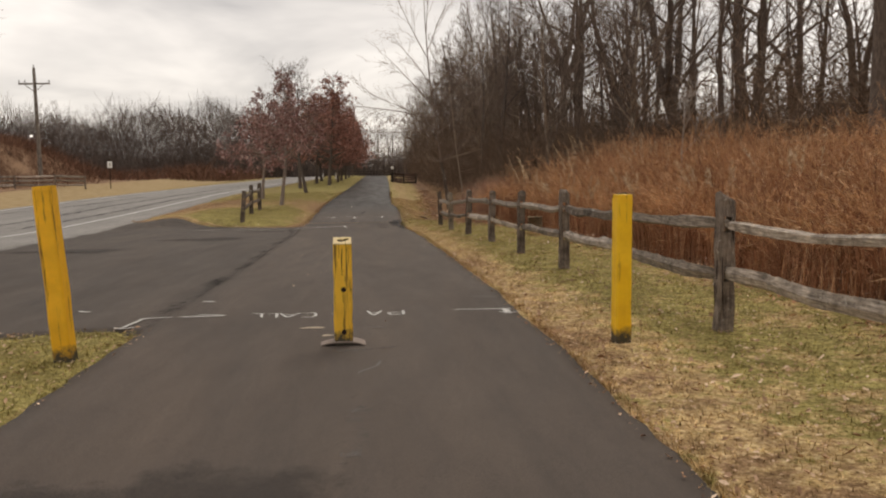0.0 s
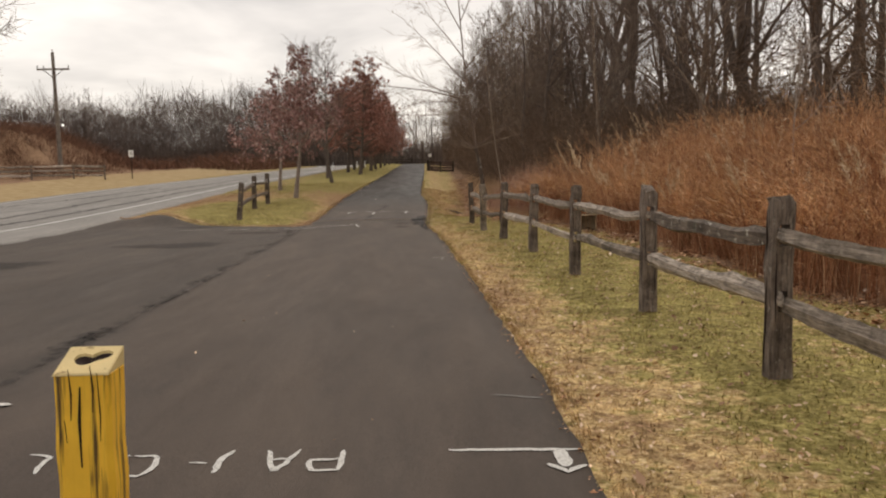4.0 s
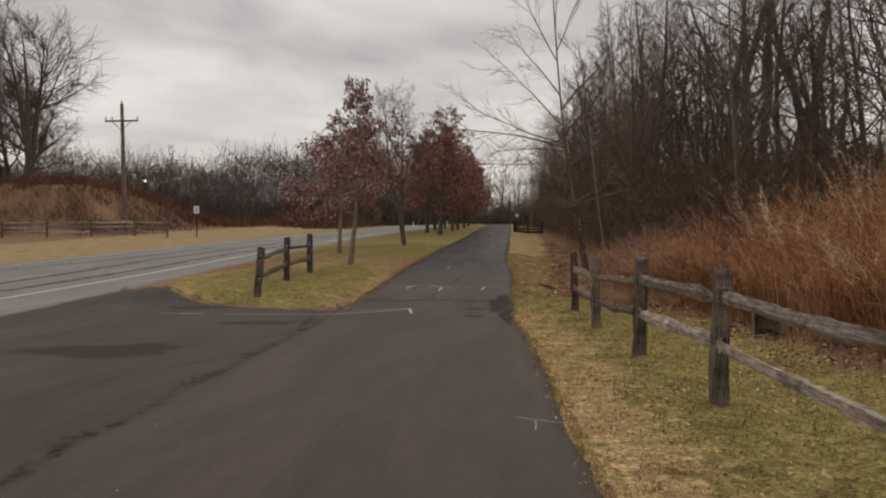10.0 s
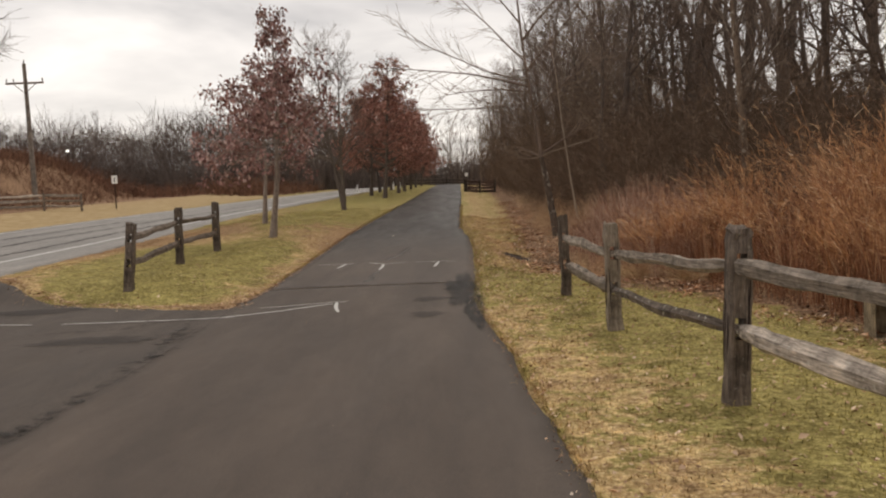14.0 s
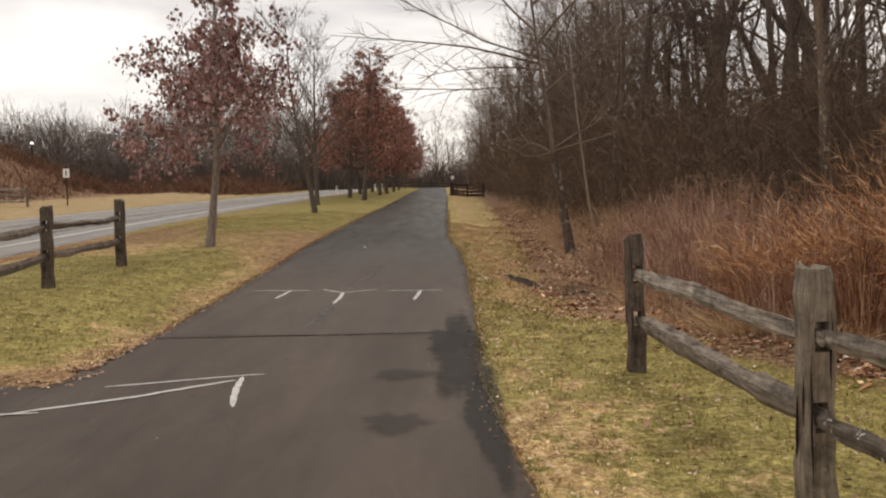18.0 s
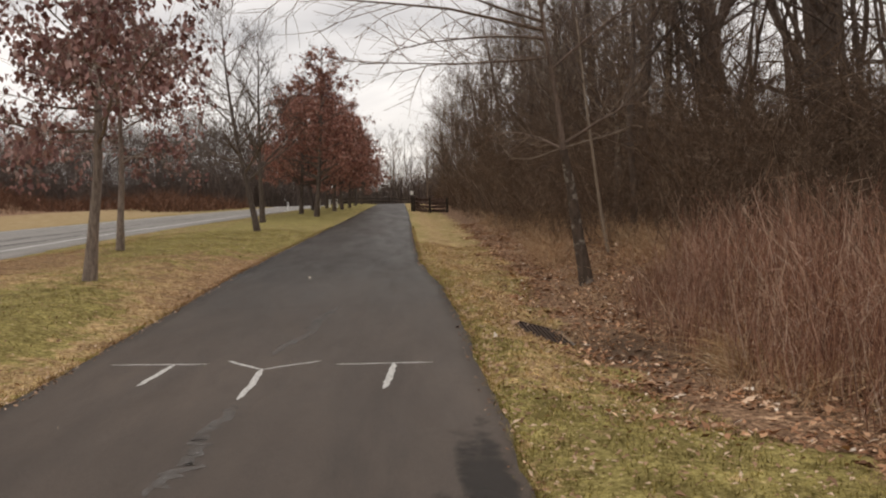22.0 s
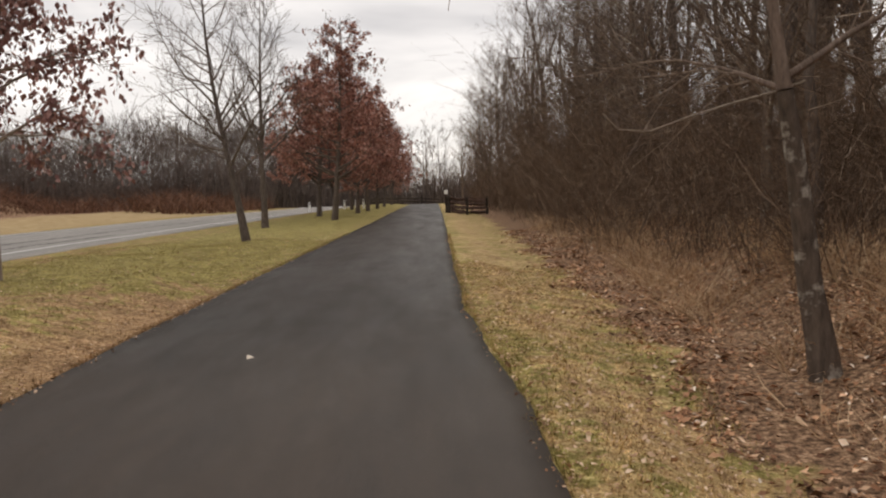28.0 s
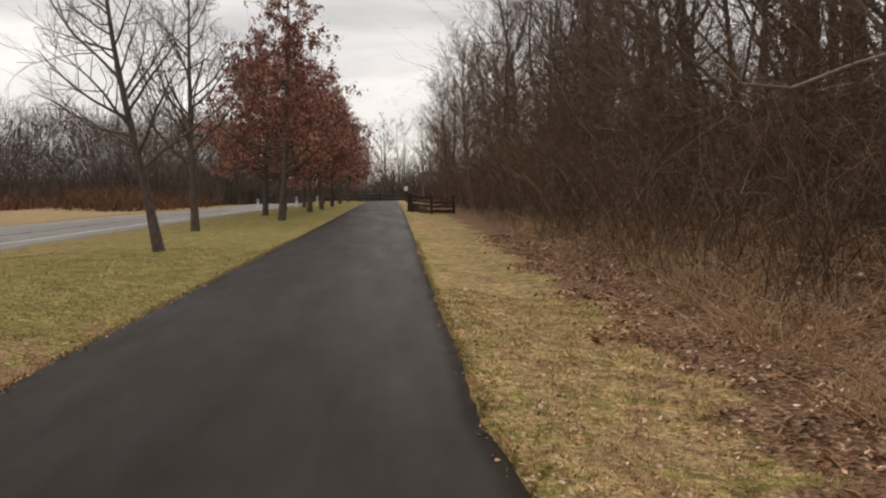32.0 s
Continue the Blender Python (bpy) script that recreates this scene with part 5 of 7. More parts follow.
def bare_tree(seed, height, r, limbs=12, subs=6, twigs=5, first=0.35, limb_angle=0.75, limb_len=0.42, taper=0.25, forks=1, lean=0.04, rise=0.10, twig_r=0.012, taper_len=0.5, crook=1.0):
    """Branch sets by level: lists of (points, radii)."""
    rng = np.random.default_rng(seed)
    lv = [[], [], [], []]
    stems = []
    if forks > 1:
        p, q = grow(rng, (0, 0, -0.2), (rng.normal(0, lean), rng.normal(0, lean), 1), height * first * 0.8, r, r * 0.85, 8, 0.03 * crook, 0.02)
        lv[0].append((p, q))
        for _ in range(forks):
            d = spread(rng, np.array([0, 0, 1.0]), rng.uniform(0.15, 0.42))
            stems.append(grow(rng, p[-1] - np.array([0, 0, 0.15]), d, height * (1 - first * 0.75) * rng.uniform(0.85, 1), r * 0.68, r * 0.06, 8, 0.06 * crook, 0.06))
        lv[0] += stems
        lo = 0.08
    else:
        p, q = grow(rng, (0, 0, -0.2), (rng.normal(0, lean), rng.normal(0, lean), 1), height, r, r * 0.08, 8, 0.035 * crook, 0.05)
        q = q * (1 + 0.35 * np.exp(-np.arange(8) * 2.2))
        lv[0].append((p, q))
        stems = [(p, q)]
        lo = first
    for p, q in stems:
        for i in range(max(3, limbs // len(stems))):
            u = lo + (0.97 - lo) * (i + rng.uniform(0, 0.9)) / max(3, limbs // len(stems))
            c, d, rr = along(p, q, min(u, 0.98))
            ln = height * limb_len * (1 - taper_len * (u - lo) / (1 - lo)) * rng.uniform(0.7, 1.15)
            b = grow(rng, c, spread(rng, d, limb_angle * rng.uniform(0.75, 1.2)), ln, max(rr * 0.55, twig_r * 1.5), twig_r, 6, 0.10 * crook, rise)
            lv[1].append(b)
            for j in range(subs):
                v = 0.22 + 0.75 * (j + rng.uniform(0, 1)) / subs
                c2, d2, r2 = along(*b, min(v, 0.97))
                s = grow(rng, c2, spread(rng, d2, rng.uniform(0.45, 0.95)), ln * 0.48 * (1.1 - 0.5 * v) * rng.uniform(0.7, 1.2), max(r2 * 0.6, twig_r), twig_r * 0.7, 5, 0.13 * crook, rise * 0.8)
                lv[2].append(s)
                for _ in range(twigs):
                    w = rng.uniform(0.2, 1.0)
                    c3, d3, r3 = along(*s, min(w, 0.97))
                    lv[3].append(grow(rng, c3, spread(rng, d3, rng.uniform(0.35, 0.9)), ln * 0.24 * rng.uniform(0.6, 1.2), twig_r * 0.75, twig_r * 0.4, 3, 0.15, rise * 0.6))
    return lv


def level_mesh(name, sets, sides, mat):
    made = []
    for lst, n in zip(sets, sides):
        if lst:
            by = {}
            for p, q in lst:
                by.setdefault(len(p), []).append((p, q))
            for g in by.values():
                made.append(tubes(np.array([a for a, _ in g]), np.array([b for _, b in g]), n))
    v, f = merged(*made)
    return mesh_of(name, v, f, mat, True)


def leaves_at(rng, centres, count, spread_r, size, droop=0.5):
    """Small folded leaves in clumps round the centres: two triangles each, bent along the midrib."""
    c = centres[rng.integers(0, len(centres), count)] + rng.normal(0, spread_r, (count, 3))
    a = rng.normal(0, 1, (count, 3))
    a[:, 2] -= droop
    a /= np.linalg.norm(a, axis=1, keepdims=True)
    b = np.cross(a, rng.normal(0, 1, (count, 3)))
    b /= np.linalg.norm(b, axis=1, keepdims=True)
    n = np.cross(a, b)
    s = (size * rng.uniform(0.6, 1.3, count))[:, None]
    tip, l, r = c + a * s, c + a * s * 0.45 + b * s * 0.34 + n * s * 0.16, c + a * s * 0.45 - b * s * 0.34 + n * s * 0.16
    v = np.stack([c, l, tip, r], axis=1).reshape(-1, 3)
    i = np.arange(count)[:, None] * 4
    return v, np.concatenate([i + np.array([[0, 1, 2]]), i + np.array([[0, 2, 3]])])


def fine_twigs(lst, seed=1):
    """The last twigs as thin blades, at random turns."""
    P = np.array([p for p, _ in lst])
    W = np.array([q for _, q in lst])
    e = np.cross(P[:, -1] - P[:, 0], np.random.default_rng(seed).normal(0, 1, (len(P), 3)))
    return ribbons(P, W, e / (np.linalg.norm(e, axis=1, keepdims=True) + 1e-9))


def tree(name, label, category, lv, mat_trunk, mat_twig, leaves=None, group="", mat_leaf=None, mat_bough=None):
    t = thing(name, label, category, group)
    child("trunk", level_mesh("trunk", lv[:1], (9,), mat_trunk), t)
    child("bough", level_mesh("bough", lv[1:2], (5,), mat_bough or mat_trunk), t)
    subs = tubes(np.array([p for p, _ in lv[2]]), np.array([q for _, q in lv[2]]), 3)
    child("crown", mesh_of("crown", *merged(subs, fine_twigs(lv[3])), mat_twig), t)
    if leaves is not None:
        child("foliage", mesh_of("foliage", *leaves, mat_leaf or M_OAKLEAF), t)
    return t


def set_down(ob, x, y, turn, s=1.0, sink=0.0, sz=None):
    ob.matrix_basis = pose(x, y, on_land(x, y) - sink, 0, 0, turn) @ Matrix.Diagonal((s, s, sz or s, 1))
    return ob


def plant(proto, x, y, turn, s=1.0, sz=None, lean=(0, 0)):
    return copy_thing(proto, pose(x, y, on_land(x, y), lean[0], lean[1], turn) @ Matrix.Diagonal((s, s, sz or s, 1)))


def oak(seed, height, leaf_count, low, full, width, gaps, label, young):
    """full: the share of the height above which the leaves thin out to the top."""
    lv = bare_tree(seed, height, 0.085 * height / 6, 28 if young else 50, 7 if young else 6, 8 if young else 6, low, 1.36 if young else 1.25, width, 0.25, 1, 0.03, -0.004 if young else 0.035, 0.006, 0.90 if young else 0.74)
    rng = np.random.default_rng(seed + 500)
    tips = np.array([p[-1] for p, _ in lv[3]] + [p[1] for p, _ in lv[3]])
    thin = np.clip(1 - (tips[:, 2] / height - full) / (0.97 - full), 0.02, 1) ** 0.9
    lump = np.sin(tips[:, 0] * 2.9 + seed) * np.sin(tips[:, 1] * 3.1) * np.sin(tips[:, 2] * 3.3 + seed)
    tips = tips[(rng.uniform(0, 1, len(tips)) < thin) & (lump > -gaps + rng.normal(0, 0.15, len(tips)))]
    # a third of the twigs carry most of the leaves, in hanging tufts
    tuft = tips[rng.uniform(0, 1, len(tips)) < 0.36]
    lf = merged(leaves_at(rng, tuft, int(leaf_count * 0.72), 0.075, 0.112 if young else 0.125, 2.0), leaves_at(rng, tips, int(leaf_count * 0.28), 0.09, 0.10, 1.0))
    mat = M_BARK_YOUNG if young else M_BARK_SLATE
    return tree("oak_tree", label, "tree", lv, mat, mat, lf, "roadside oaks", M_OAKMAUVE if young else None)


OPEN = "young oak with drooping mauve-brown leaves and open crown"
FULL = "pyramidal oak thick with dark russet leaves"
set_down(oak(3, 6.3, 4600, 0.35, 0.52, 0.35, 0.28, OPEN, True), -4.55, 39.1, 40)
set_down(oak(8, 6.1, 4600, 0.35, 0.52, 0.35, 0.28, OPEN, True), -6.35, 46.2, 100)
OAK3 = set_down(oak(13, 9.7, 15000, 0.19, 0.62, 0.36, 0.80, FULL, False), -4.5, 73.9, 10)
OAK4 = set_down(oak(17, 8.9, 14500, 0.20, 0.62, 0.37, 0.80, FULL, False), -6.0, 79.8, 70)
for proto, x, y, turn, s in ((OAK4, -4.2, 83.2, 140, 0.95), (OAK3, -6.1, 88.5, 200, 0.88), (OAK4, -4.2, 91.0, 260, 0.95), (OAK3, -5.9, 97.5, 320, 0.82), (OAK4, -4.1, 99.0, 20, 0.9), (OAK3, -4.1, 108.0, 80, 0.82), (OAK4, -5.8, 113.0, 150, 0.85), (OAK3, -4.0, 120.0, 15, 0.8), (OAK4, -5.2, 131.0, 75, 0.8)):
    plant(proto, x, y, turn, s)

BARE1 = set_down(tree("bare_street_tree", "slim bare young tree with fine upswept branches", "tree", bare_tree(21, 8.2, 0.105, 30, 8, 6, 0.24, 1.02, 0.42, 0.2, 1, 0.04, 0.055, 0.0065, 0.55), M_BARK_SLATE, M_BARK_SLATE, group="bare roadside trees"), -4.97, 57.0, 30)
BARE1.matrix_basis = BARE1.matrix_basis @ pose(0, 0, 0, 0, -5, 0)
set_down(tree("bare_street_tree", "tall bare young tree with a straight leader", "tree", bare_tree(24, 9.0, 0.12, 30, 8, 6, 0.25, 0.85, 0.35, 0.2, 1, 0.02, 0.10, 0.007, 0.6), M_BARK_SLATE, M_BARK_SLATE, group="bare roadside trees"), -6.2, 65.9, 80)

# the tree that leans over the trail, with long limbs to the trail's side
orng = np.random.default_rng(77)
stem = np.array([(0.06, 0, -0.25), (0.0, 0.0, 0.25), (-0.08, 0.0, 0.7), (-0.22, -0.12, 1.6), (-0.36, -0.25, 2.2), (-0.44, -0.2, 3.0), (-0.58, -0.1, 4.0), (-0.74, 0.0, 5.4), (-0.86, 0.1, 7.0), (-0.96, 0.2, 8.8), (-1.0, 0.3, 10.6)])
stem_r = np.array([0.150, 0.116, 0.098, 0.078, 0.060, 0.038, 0.034, 0.031, 0.027, 0.021, 0.011])
over = [[(stem[:5], stem_r[:5])], [(stem[4:], stem_r[4:])], [], []]
BOUGHS = ((0.41, (1.5, 0.4, 3.0), 0.036, 7), (0.40, (-0.95, 0.4, 2.75), 0.028, 5), (0.61, (-5.0, 0.7, 5.5), 0.030, 13), (0.57, (-3.5, -0.3, 3.5), 0.020, 9), (0.66, (-3.4, 0.7, 7.7), 0.028, 11), (0.62, (-4.3, -1.3, 4.9), 0.024, 11), (0.60, (-3.0, 1.8, 4.6), 0.022, 9), (0.73, (-2.7, 1.5, 8.7), 0.026, 10), (0.7, (2.0, 0.8, 8.8), 0.036, 10), (0.64, (1.7, -1.4, 6.8), 0.034, 10), (0.8, (-2.4, 0.3, 9.8), 0.024, 10), (0.82, (0.6, 1.5, 10.6), 0.022, 10), (0.55, (1.8, 1.2, 5.4), 0.028, 9), (0.86, (-0.6, -1.2, 11.2), 0.018, 9))
for u, tgt, rr, sub in BOUGHS:
    c, d, _ = along(stem, stem_r, u)
    w = np.array(tgt) - c
    b = grow(orng, c, w / np.linalg.norm(w) + np.array([0, 0, 0.05]), np.linalg.norm(w) * 1.04, rr, 0.006, 7, 0.06, -0.018)
    over[1].append(b)
    for j in range(sub):
        c2, d2, r2 = along(*b, 0.22 + 0.76 * j / sub)
        s = grow(orng, c2, spread(orng, d2, orng.uniform(0.3, 0.8)), orng.uniform(0.5, 1.6) * (0.5 if sub < 6 else 1), 0.010, 0.004, 5, 0.12, -0.01)
        over[2].append(s)
        for _ in range(6):
            c3, d3, _ = along(*s, orng.uniform(0.2, 0.95))
            over[3].append(grow(orng, c3, spread(orng, d3, 0.6), orng.uniform(0.3, 0.8), 0.005, 0.0025, 3, 0.12, 0.0))
set_down(tree("leaning_tree", "leaning bare tree with pale lichen patches on dark bark", "tree", over, M_BARK_MOSSY, M_TWIG_EDGE, mat_bough=M_TWIG), 3.12, 40.1, 0)

# a slender tree whose long bare limb droops out of the thicket
drng = np.random.default_rng(79)
trunk = np.array([(0, 0, -0.2), (0.05, 0, 1.0), (-0.02, 0.1, 2.4), (0.1, 0.1, 3.8), (0.15, 0.2, 5.4), (0.1, 0.2, 7.2)])
limb = np.array([(0.05, 0.1, 2.38), (-0.5, 0.0, 2.20), (-1.1, -0.1, 2.05), (-1.75, -0.2, 1.87), (-2.3, -0.35, 1.68), (-2.75, -0.5, 1.70), (-2.95, -0.55, 1.90)])
droop = [[(trunk, np.array([0.09, 0.08, 0.07, 0.055, 0.035, 0.012]))], [(limb, np.array([0.022, 0.020, 0.018, 0.015, 0.013, 0.010, 0.006]))], [], []]
for c, d, ln in ((limb[5], (-0.3, 0.1, 0.9), 0.35), (limb[4], (-0.6, 0.4, 0.3), 0.5), (limb[3], (-0.3, -0.6, 0.5), 0.6), (limb[2], (-0.2, 0.6, 0.5), 0.7), (trunk[4], (-0.8, 0.3, 0.6), 1.9), (trunk[4], (0.7, -0.4, 0.7), 1.8), (trunk[3], (0.8, 0.2, 0.6), 1.8), (trunk[5], (-0.4, -0.3, 0.9), 1.4), (trunk[5], (0.4, 0.3, 0.9), 1.5)):
    s = grow(drng, c, d, ln, 0.012, 0.005, 5, 0.1, 0.02)
    droop[2].append(s)
    for _ in range(4 if ln < 1 else 9):
        c3, d3, _ = along(*s, drng.uniform(0.2, 0.95))
        droop[3].append(grow(drng, c3, spread(drng, d3, 0.6), ln * drng.uniform(0.2, 0.5), 0.005, 0.0025, 3, 0.12, 0.0))
set_down(tree("drooping_tree", "slender bare tree with one long pale drooping limb", "tree", droop, M_BARK, M_TWIG, mat_bough=M_BARK_ASHEN), 5.3, 45.05, 0)

slim = bare_tree(37, 7.6, 0.034, 16, 6, 6, 0.42, 0.8, 0.28, 0.2, 1, 0.0, 0.08, 0.006)
set_down(tree("sapling", "slim pale-barked sapling among the thicket", "tree", slim, M_BARK_ASHEN, M_TWIG, mat_bough=M_TWIG), 4.05, 42.2, 0)
bpy.data.objects["sapling"].matrix_basis = bpy.data.objects["sapling"].matrix_basis @ pose(0, 0, 0, 0, -6.5, 0)
fork = bare_tree(39, 3.3, 0.03, 7, 5, 4, 0.55, 0.8, 0.36, 0.2, 1, 0.02, 0.05, 0.006)
set_down(tree("sapling", "forked bare sapling standing in the tall grass", "tree", fork, M_TWIG_PALE, M_TWIG_PALE), 6.5, 18.3, 0)


# ---- the wood beyond the fence ----
WOODS = []
for i, (seed, h, r, forks, first) in enumerate(((41, 17, 0.30, 1, 0.34), (42, 19, 0.36, 2, 0.34), (43, 16, 0.24, 1, 0.42), (44, 18, 0.32, 3, 0.25), (45, 15, 0.20, 1, 0.38), (46, 20, 0.40, 2, 0.28))):
    w = tree("woodland_tree", ("tall bare woodland tree with a dark single trunk", "tall bare woodland tree forking into heavy stems")[forks > 1], "tree", bare_tree(seed, h, r, 13, 6, 5, first, 0.80, 0.31, 0.2, forks, 0.07, 0.08, 0.013, 0.5, 1.9), M_BARK, M_TWIG, group="bare woodland trees")
    WOODS.append(w)
rng = np.random.default_rng(90)
spots = []
tries = 0
while len(spots) < 78 and tries < 6000:
    tries += 1
    y = rng.uniform(2, 118)
    x = 10.5 + 20 * rng.uniform(0, 1) ** 1.3
    if y > 30:
        x -= 3.5 * float(step(y, 30, 45))
    if all((x - a) ** 2 + (y - b) ** 2 > (2.0 + 0.03 * x) ** 2 for a, b in spots):
        spots.append((x, y))
for i, (x, y) in enumerate(spots):
    k = int(rng.integers(0, 6))
    s = rng.uniform(0.75, 1.08) * (0.8 if x < 11 else 1.0)
    if i % 2 and i > 5 and 12 < x < 24 and 54 < y < 86:
        continue
    if i < 6:
        set_down(WOODS[i], x, y, rng.uniform(0, 360), s)
    else:
        plant(WOODS[k], x, y, rng.uniform(0, 360), s, lean=(rng.normal(0, 2), rng.normal(0, 2)))
for x, y, k, s in ((9.6, 44, 2, 0.8), (11.0, 48, 0, 0.85), (8.8, 53, 4, 0.85), (10.4, 57, 2, 0.9), (9.0, 63, 0, 0.8), (11.5, 66, 4, 1.0), (8.6, 72, 2, 0.85), (12.5, 41, 4, 0.9), (10.2, 39, 2, 0.75)):
    plant(WOODS[k], x, y, rng.uniform(0, 360), s)
# crooked small trees between the thicket and the tall wood
UNDER = [tree("understory_tree", "crooked small bare tree tangled into the wood's edge", "tree", bare_tree(seed, h, r, 15, 6, 6, 0.22, 0.95, 0.40, 0.2, forks, 0.10, 0.04, 0.0085, 0.4, 2.4), M_BARK, M_TWIG, group="small crooked trees") for seed, h, r, forks in ((56, 8.6, 0.11, 2), (57, 9.8, 0.13, 1))]
set_down(UNDER[0], 8.0, 46.5, 0)
set_down(UNDER[1], 9.4, 50.5, 90)
for i, (x, y, s) in enumerate(((10.6, 36.5, 1.0), (12.6, 39.5, 1.15), (10.2, 42.5, 1.0), (12.2, 45.0, 1.1), (7.6, 55.0, 0.95), (10.9, 54.5, 1.1), (8.4, 60.0, 0.95), (11.6, 61.0, 1.1), (7.5, 68.0, 0.9), (10.2, 71.0, 1.05), (8.0, 79.0, 0.9), (11.4, 82.0, 1.1), (14.6, 50.0, 1.3), (14.5, 66.0, 1.3))):
    plant(UNDER[i % 2], x, y, rng.uniform(0, 360), s, lean=(rng.normal(0, 5), rng.normal(0, 5)))
# low edge trees that close the view far down the trail
EDGE = set_down(tree("edge_tree", "bare pale-stemmed edge tree with fine twigs", "tree", bare_tree(52, 10.0, 0.13, 22, 8, 7, 0.22, 0.75, 0.36, 0.2, 1, 0.05, 0.10, 0.008), M_BARK_PALE, M_TWIG_EDGE, group="bare edge trees"), 4.9, 92.0, 0)
for x, y, s in ((5.6, 100.0, 1.05), (4.3, 109.0, 0.95), (6.4, 84.0, 1.1), (7.6, 70.0, 1.0), (6.6, 59.0, 0.9), (8.2, 52.0, 1.0), (5.2, 121.0, 0.9), (7.2, 36.5, 0.85), (9.0, 30.5, 0.9), (3.6, 131.0, 0.8), (5.6, 47.5, 0.8), (7.0, 62.0, 1.2), (8.5, 66.0, 1.3), (7.5, 76.0, 1.3), (6.8, 90.0, 1.25), (8.8, 57.0, 1.2), (4.8, 104.0, 1.1), (6.0, 65.0, 1.05), (5.1, 77.0, 1.0), (4.5, 87.0, 0.95), (4.0, 98.0, 0.85), (-0.5, 146.0, 0.8), (-6.5, 150.0, 0.85), (6.0, 142.0, 0.9)):
    plant(EDGE, x, y, rng.uniform(0, 360), s)


def far_wood(name, label, seed, count, x0, x1, y0, y1, hmin, hmax, rmul=1.0):
    """A far wood: many simple bare trees joined into one object."""
    rng = np.random.default_rng(seed)
    sets = []
    for _ in range(count):
        x, y = rng.uniform(x0, x1), rng.uniform(y0, y1)
        h = rng.uniform(hmin, hmax)
        lv = bare_tree(int(rng.integers(1, 10 ** 6)), h, 0.011 * h * rmul, 9, 3, 5, rng.uniform(0.2, 0.42), 0.62, 0.34, 0.2, 1, 0.05, 0.08, 0.017 * rmul)
        at = np.array([x, y, on_land(x, y)])
        fv, ff = fine_twigs(lv[3])
        sets.append((fv + at, ff))
        for lst, n in zip(lv[:3], (5, 3, 3)):
            if lst:
                sets.append(tubes(np.array([p for p, _ in lst]) + at, np.array([q for _, q in lst]), n))
    v, f = merged(*sets)
    return thing(name, label, "woods", kind="stuff", data=mesh_of(name, v, f, M_FARTWIG))


far_wood("far_woods", "far belt of bare grey trees beyond the road", 61, 56, -125, -14, 127, 156, 7, 11.5, 0.9)
far_wood("far_woods", "deep bare wood behind the edge trees", 62, 16, 30, 62, 30, 88, 13, 19, 1.3)
far_wood("far_woods", "bare trees closing the end of the trail", 63, 26, -14, 24, 150, 185, 8, 12, 1.0)
BIG = set_down(tree("big_bare_tree", "broad old bare tree beyond the brushy bank", "tree", bare_tree(66, 21, 0.55, 24, 10, 14, 0.22, 0.95, 0.50, 0.2, 3, 0.03, 0.07, 0.03), M_BARK, M_TWIG, group="old bare trees"), -53, 104, 0)
plant(BIG, -64, 118, 120, 0.9)
plant(BIG, -58, 111, 300, 0.72)
plant(BIG, -70, 108, 30, 0.8)
far_wood("far_woods", "bare grey-brown trees crowding behind the brushy bank", 68, 24, -88, -36, 101, 124, 5, 8.5, 0.9)


# ---- brush, thicket, stems ----
def unit(a):
    return a / (np.linalg.norm(a, axis=1, keepdims=True) + 1e-9)


def blades(P, W, rng):
    """Flat ribbons along P, each turned at random round its own way."""
    return ribbons(P, W, unit(np.cross(P[:, -1] - P[:, 0], rng.normal(0, 1, (len(P), 3)))))


def stems(name, label, category, mat, seed, count, place, height, bend, width, k=4, jitter=0.35):
    """Many arching stems; place(rng, n) gives x, y and height(x, y, rng) the length of each."""
    rng = np.random.default_rng(seed)
    x, y = place(rng, count)
    h = height(x, y, rng)
    n = len(x)
    d = np.stack([rng.normal(0, bend, n), rng.normal(0, bend, n), np.ones(n)], axis=1)
    curl = np.stack([rng.normal(0, bend, n), rng.normal(0, bend, n), -np.abs(rng.normal(0, bend * 0.5, n))], axis=1)
    u = np.linspace(0, 1, k)
    P = np.stack([x, y, land(x, y) - 0.03], axis=1)[:, None, :] + h[:, None, None] * (d[:, None, :] * u[None, :, None] + curl[:, None, :] * (u ** 2)[None, :, None])
    if k > 3:
        P[:, 1:-1] += rng.normal(0, 0.03, (n, k - 2, 3)) * jitter * h[:, None, None]
    W = (width * rng.uniform(0.6, 1.5, n))[:, None] * (1 - 0.75 * u)[None, :]
    ob = thing(name, label, category, kind="stuff", data=mesh_of(name, *blades(P, W, rng), mat))
    return ob, P


# tall grass: tussocks with a lean of their own, plumed at the top
def tussocks(rng, k):
    cy = rng.uniform(-6, 37, k)
    first = np.interp(cy, [8, 15, 19, 22, 25, 28, 30.5, 34, 37], [4.75, 4.75, 4.85, 4.85, 4.6, 3.9, 3.35, 3.5, 3.7]) + 0.14 * np.sin(cy * 2.7) + 0.10 * np.sin(cy * 6.1)
    cx = first + rng.uniform(0, 1, k) ** 1.5 * (np.interp(cy, [24, 31, 41], [11.5, 9.0, 6.5]) - first)
    keep = rng.uniform(0, 1, k) < np.interp(cy, [27.5, 29.2, 31, 34], [1, 0.6, 0.18, 0.0])
    return cx[keep], cy[keep], (cx - first)[keep]


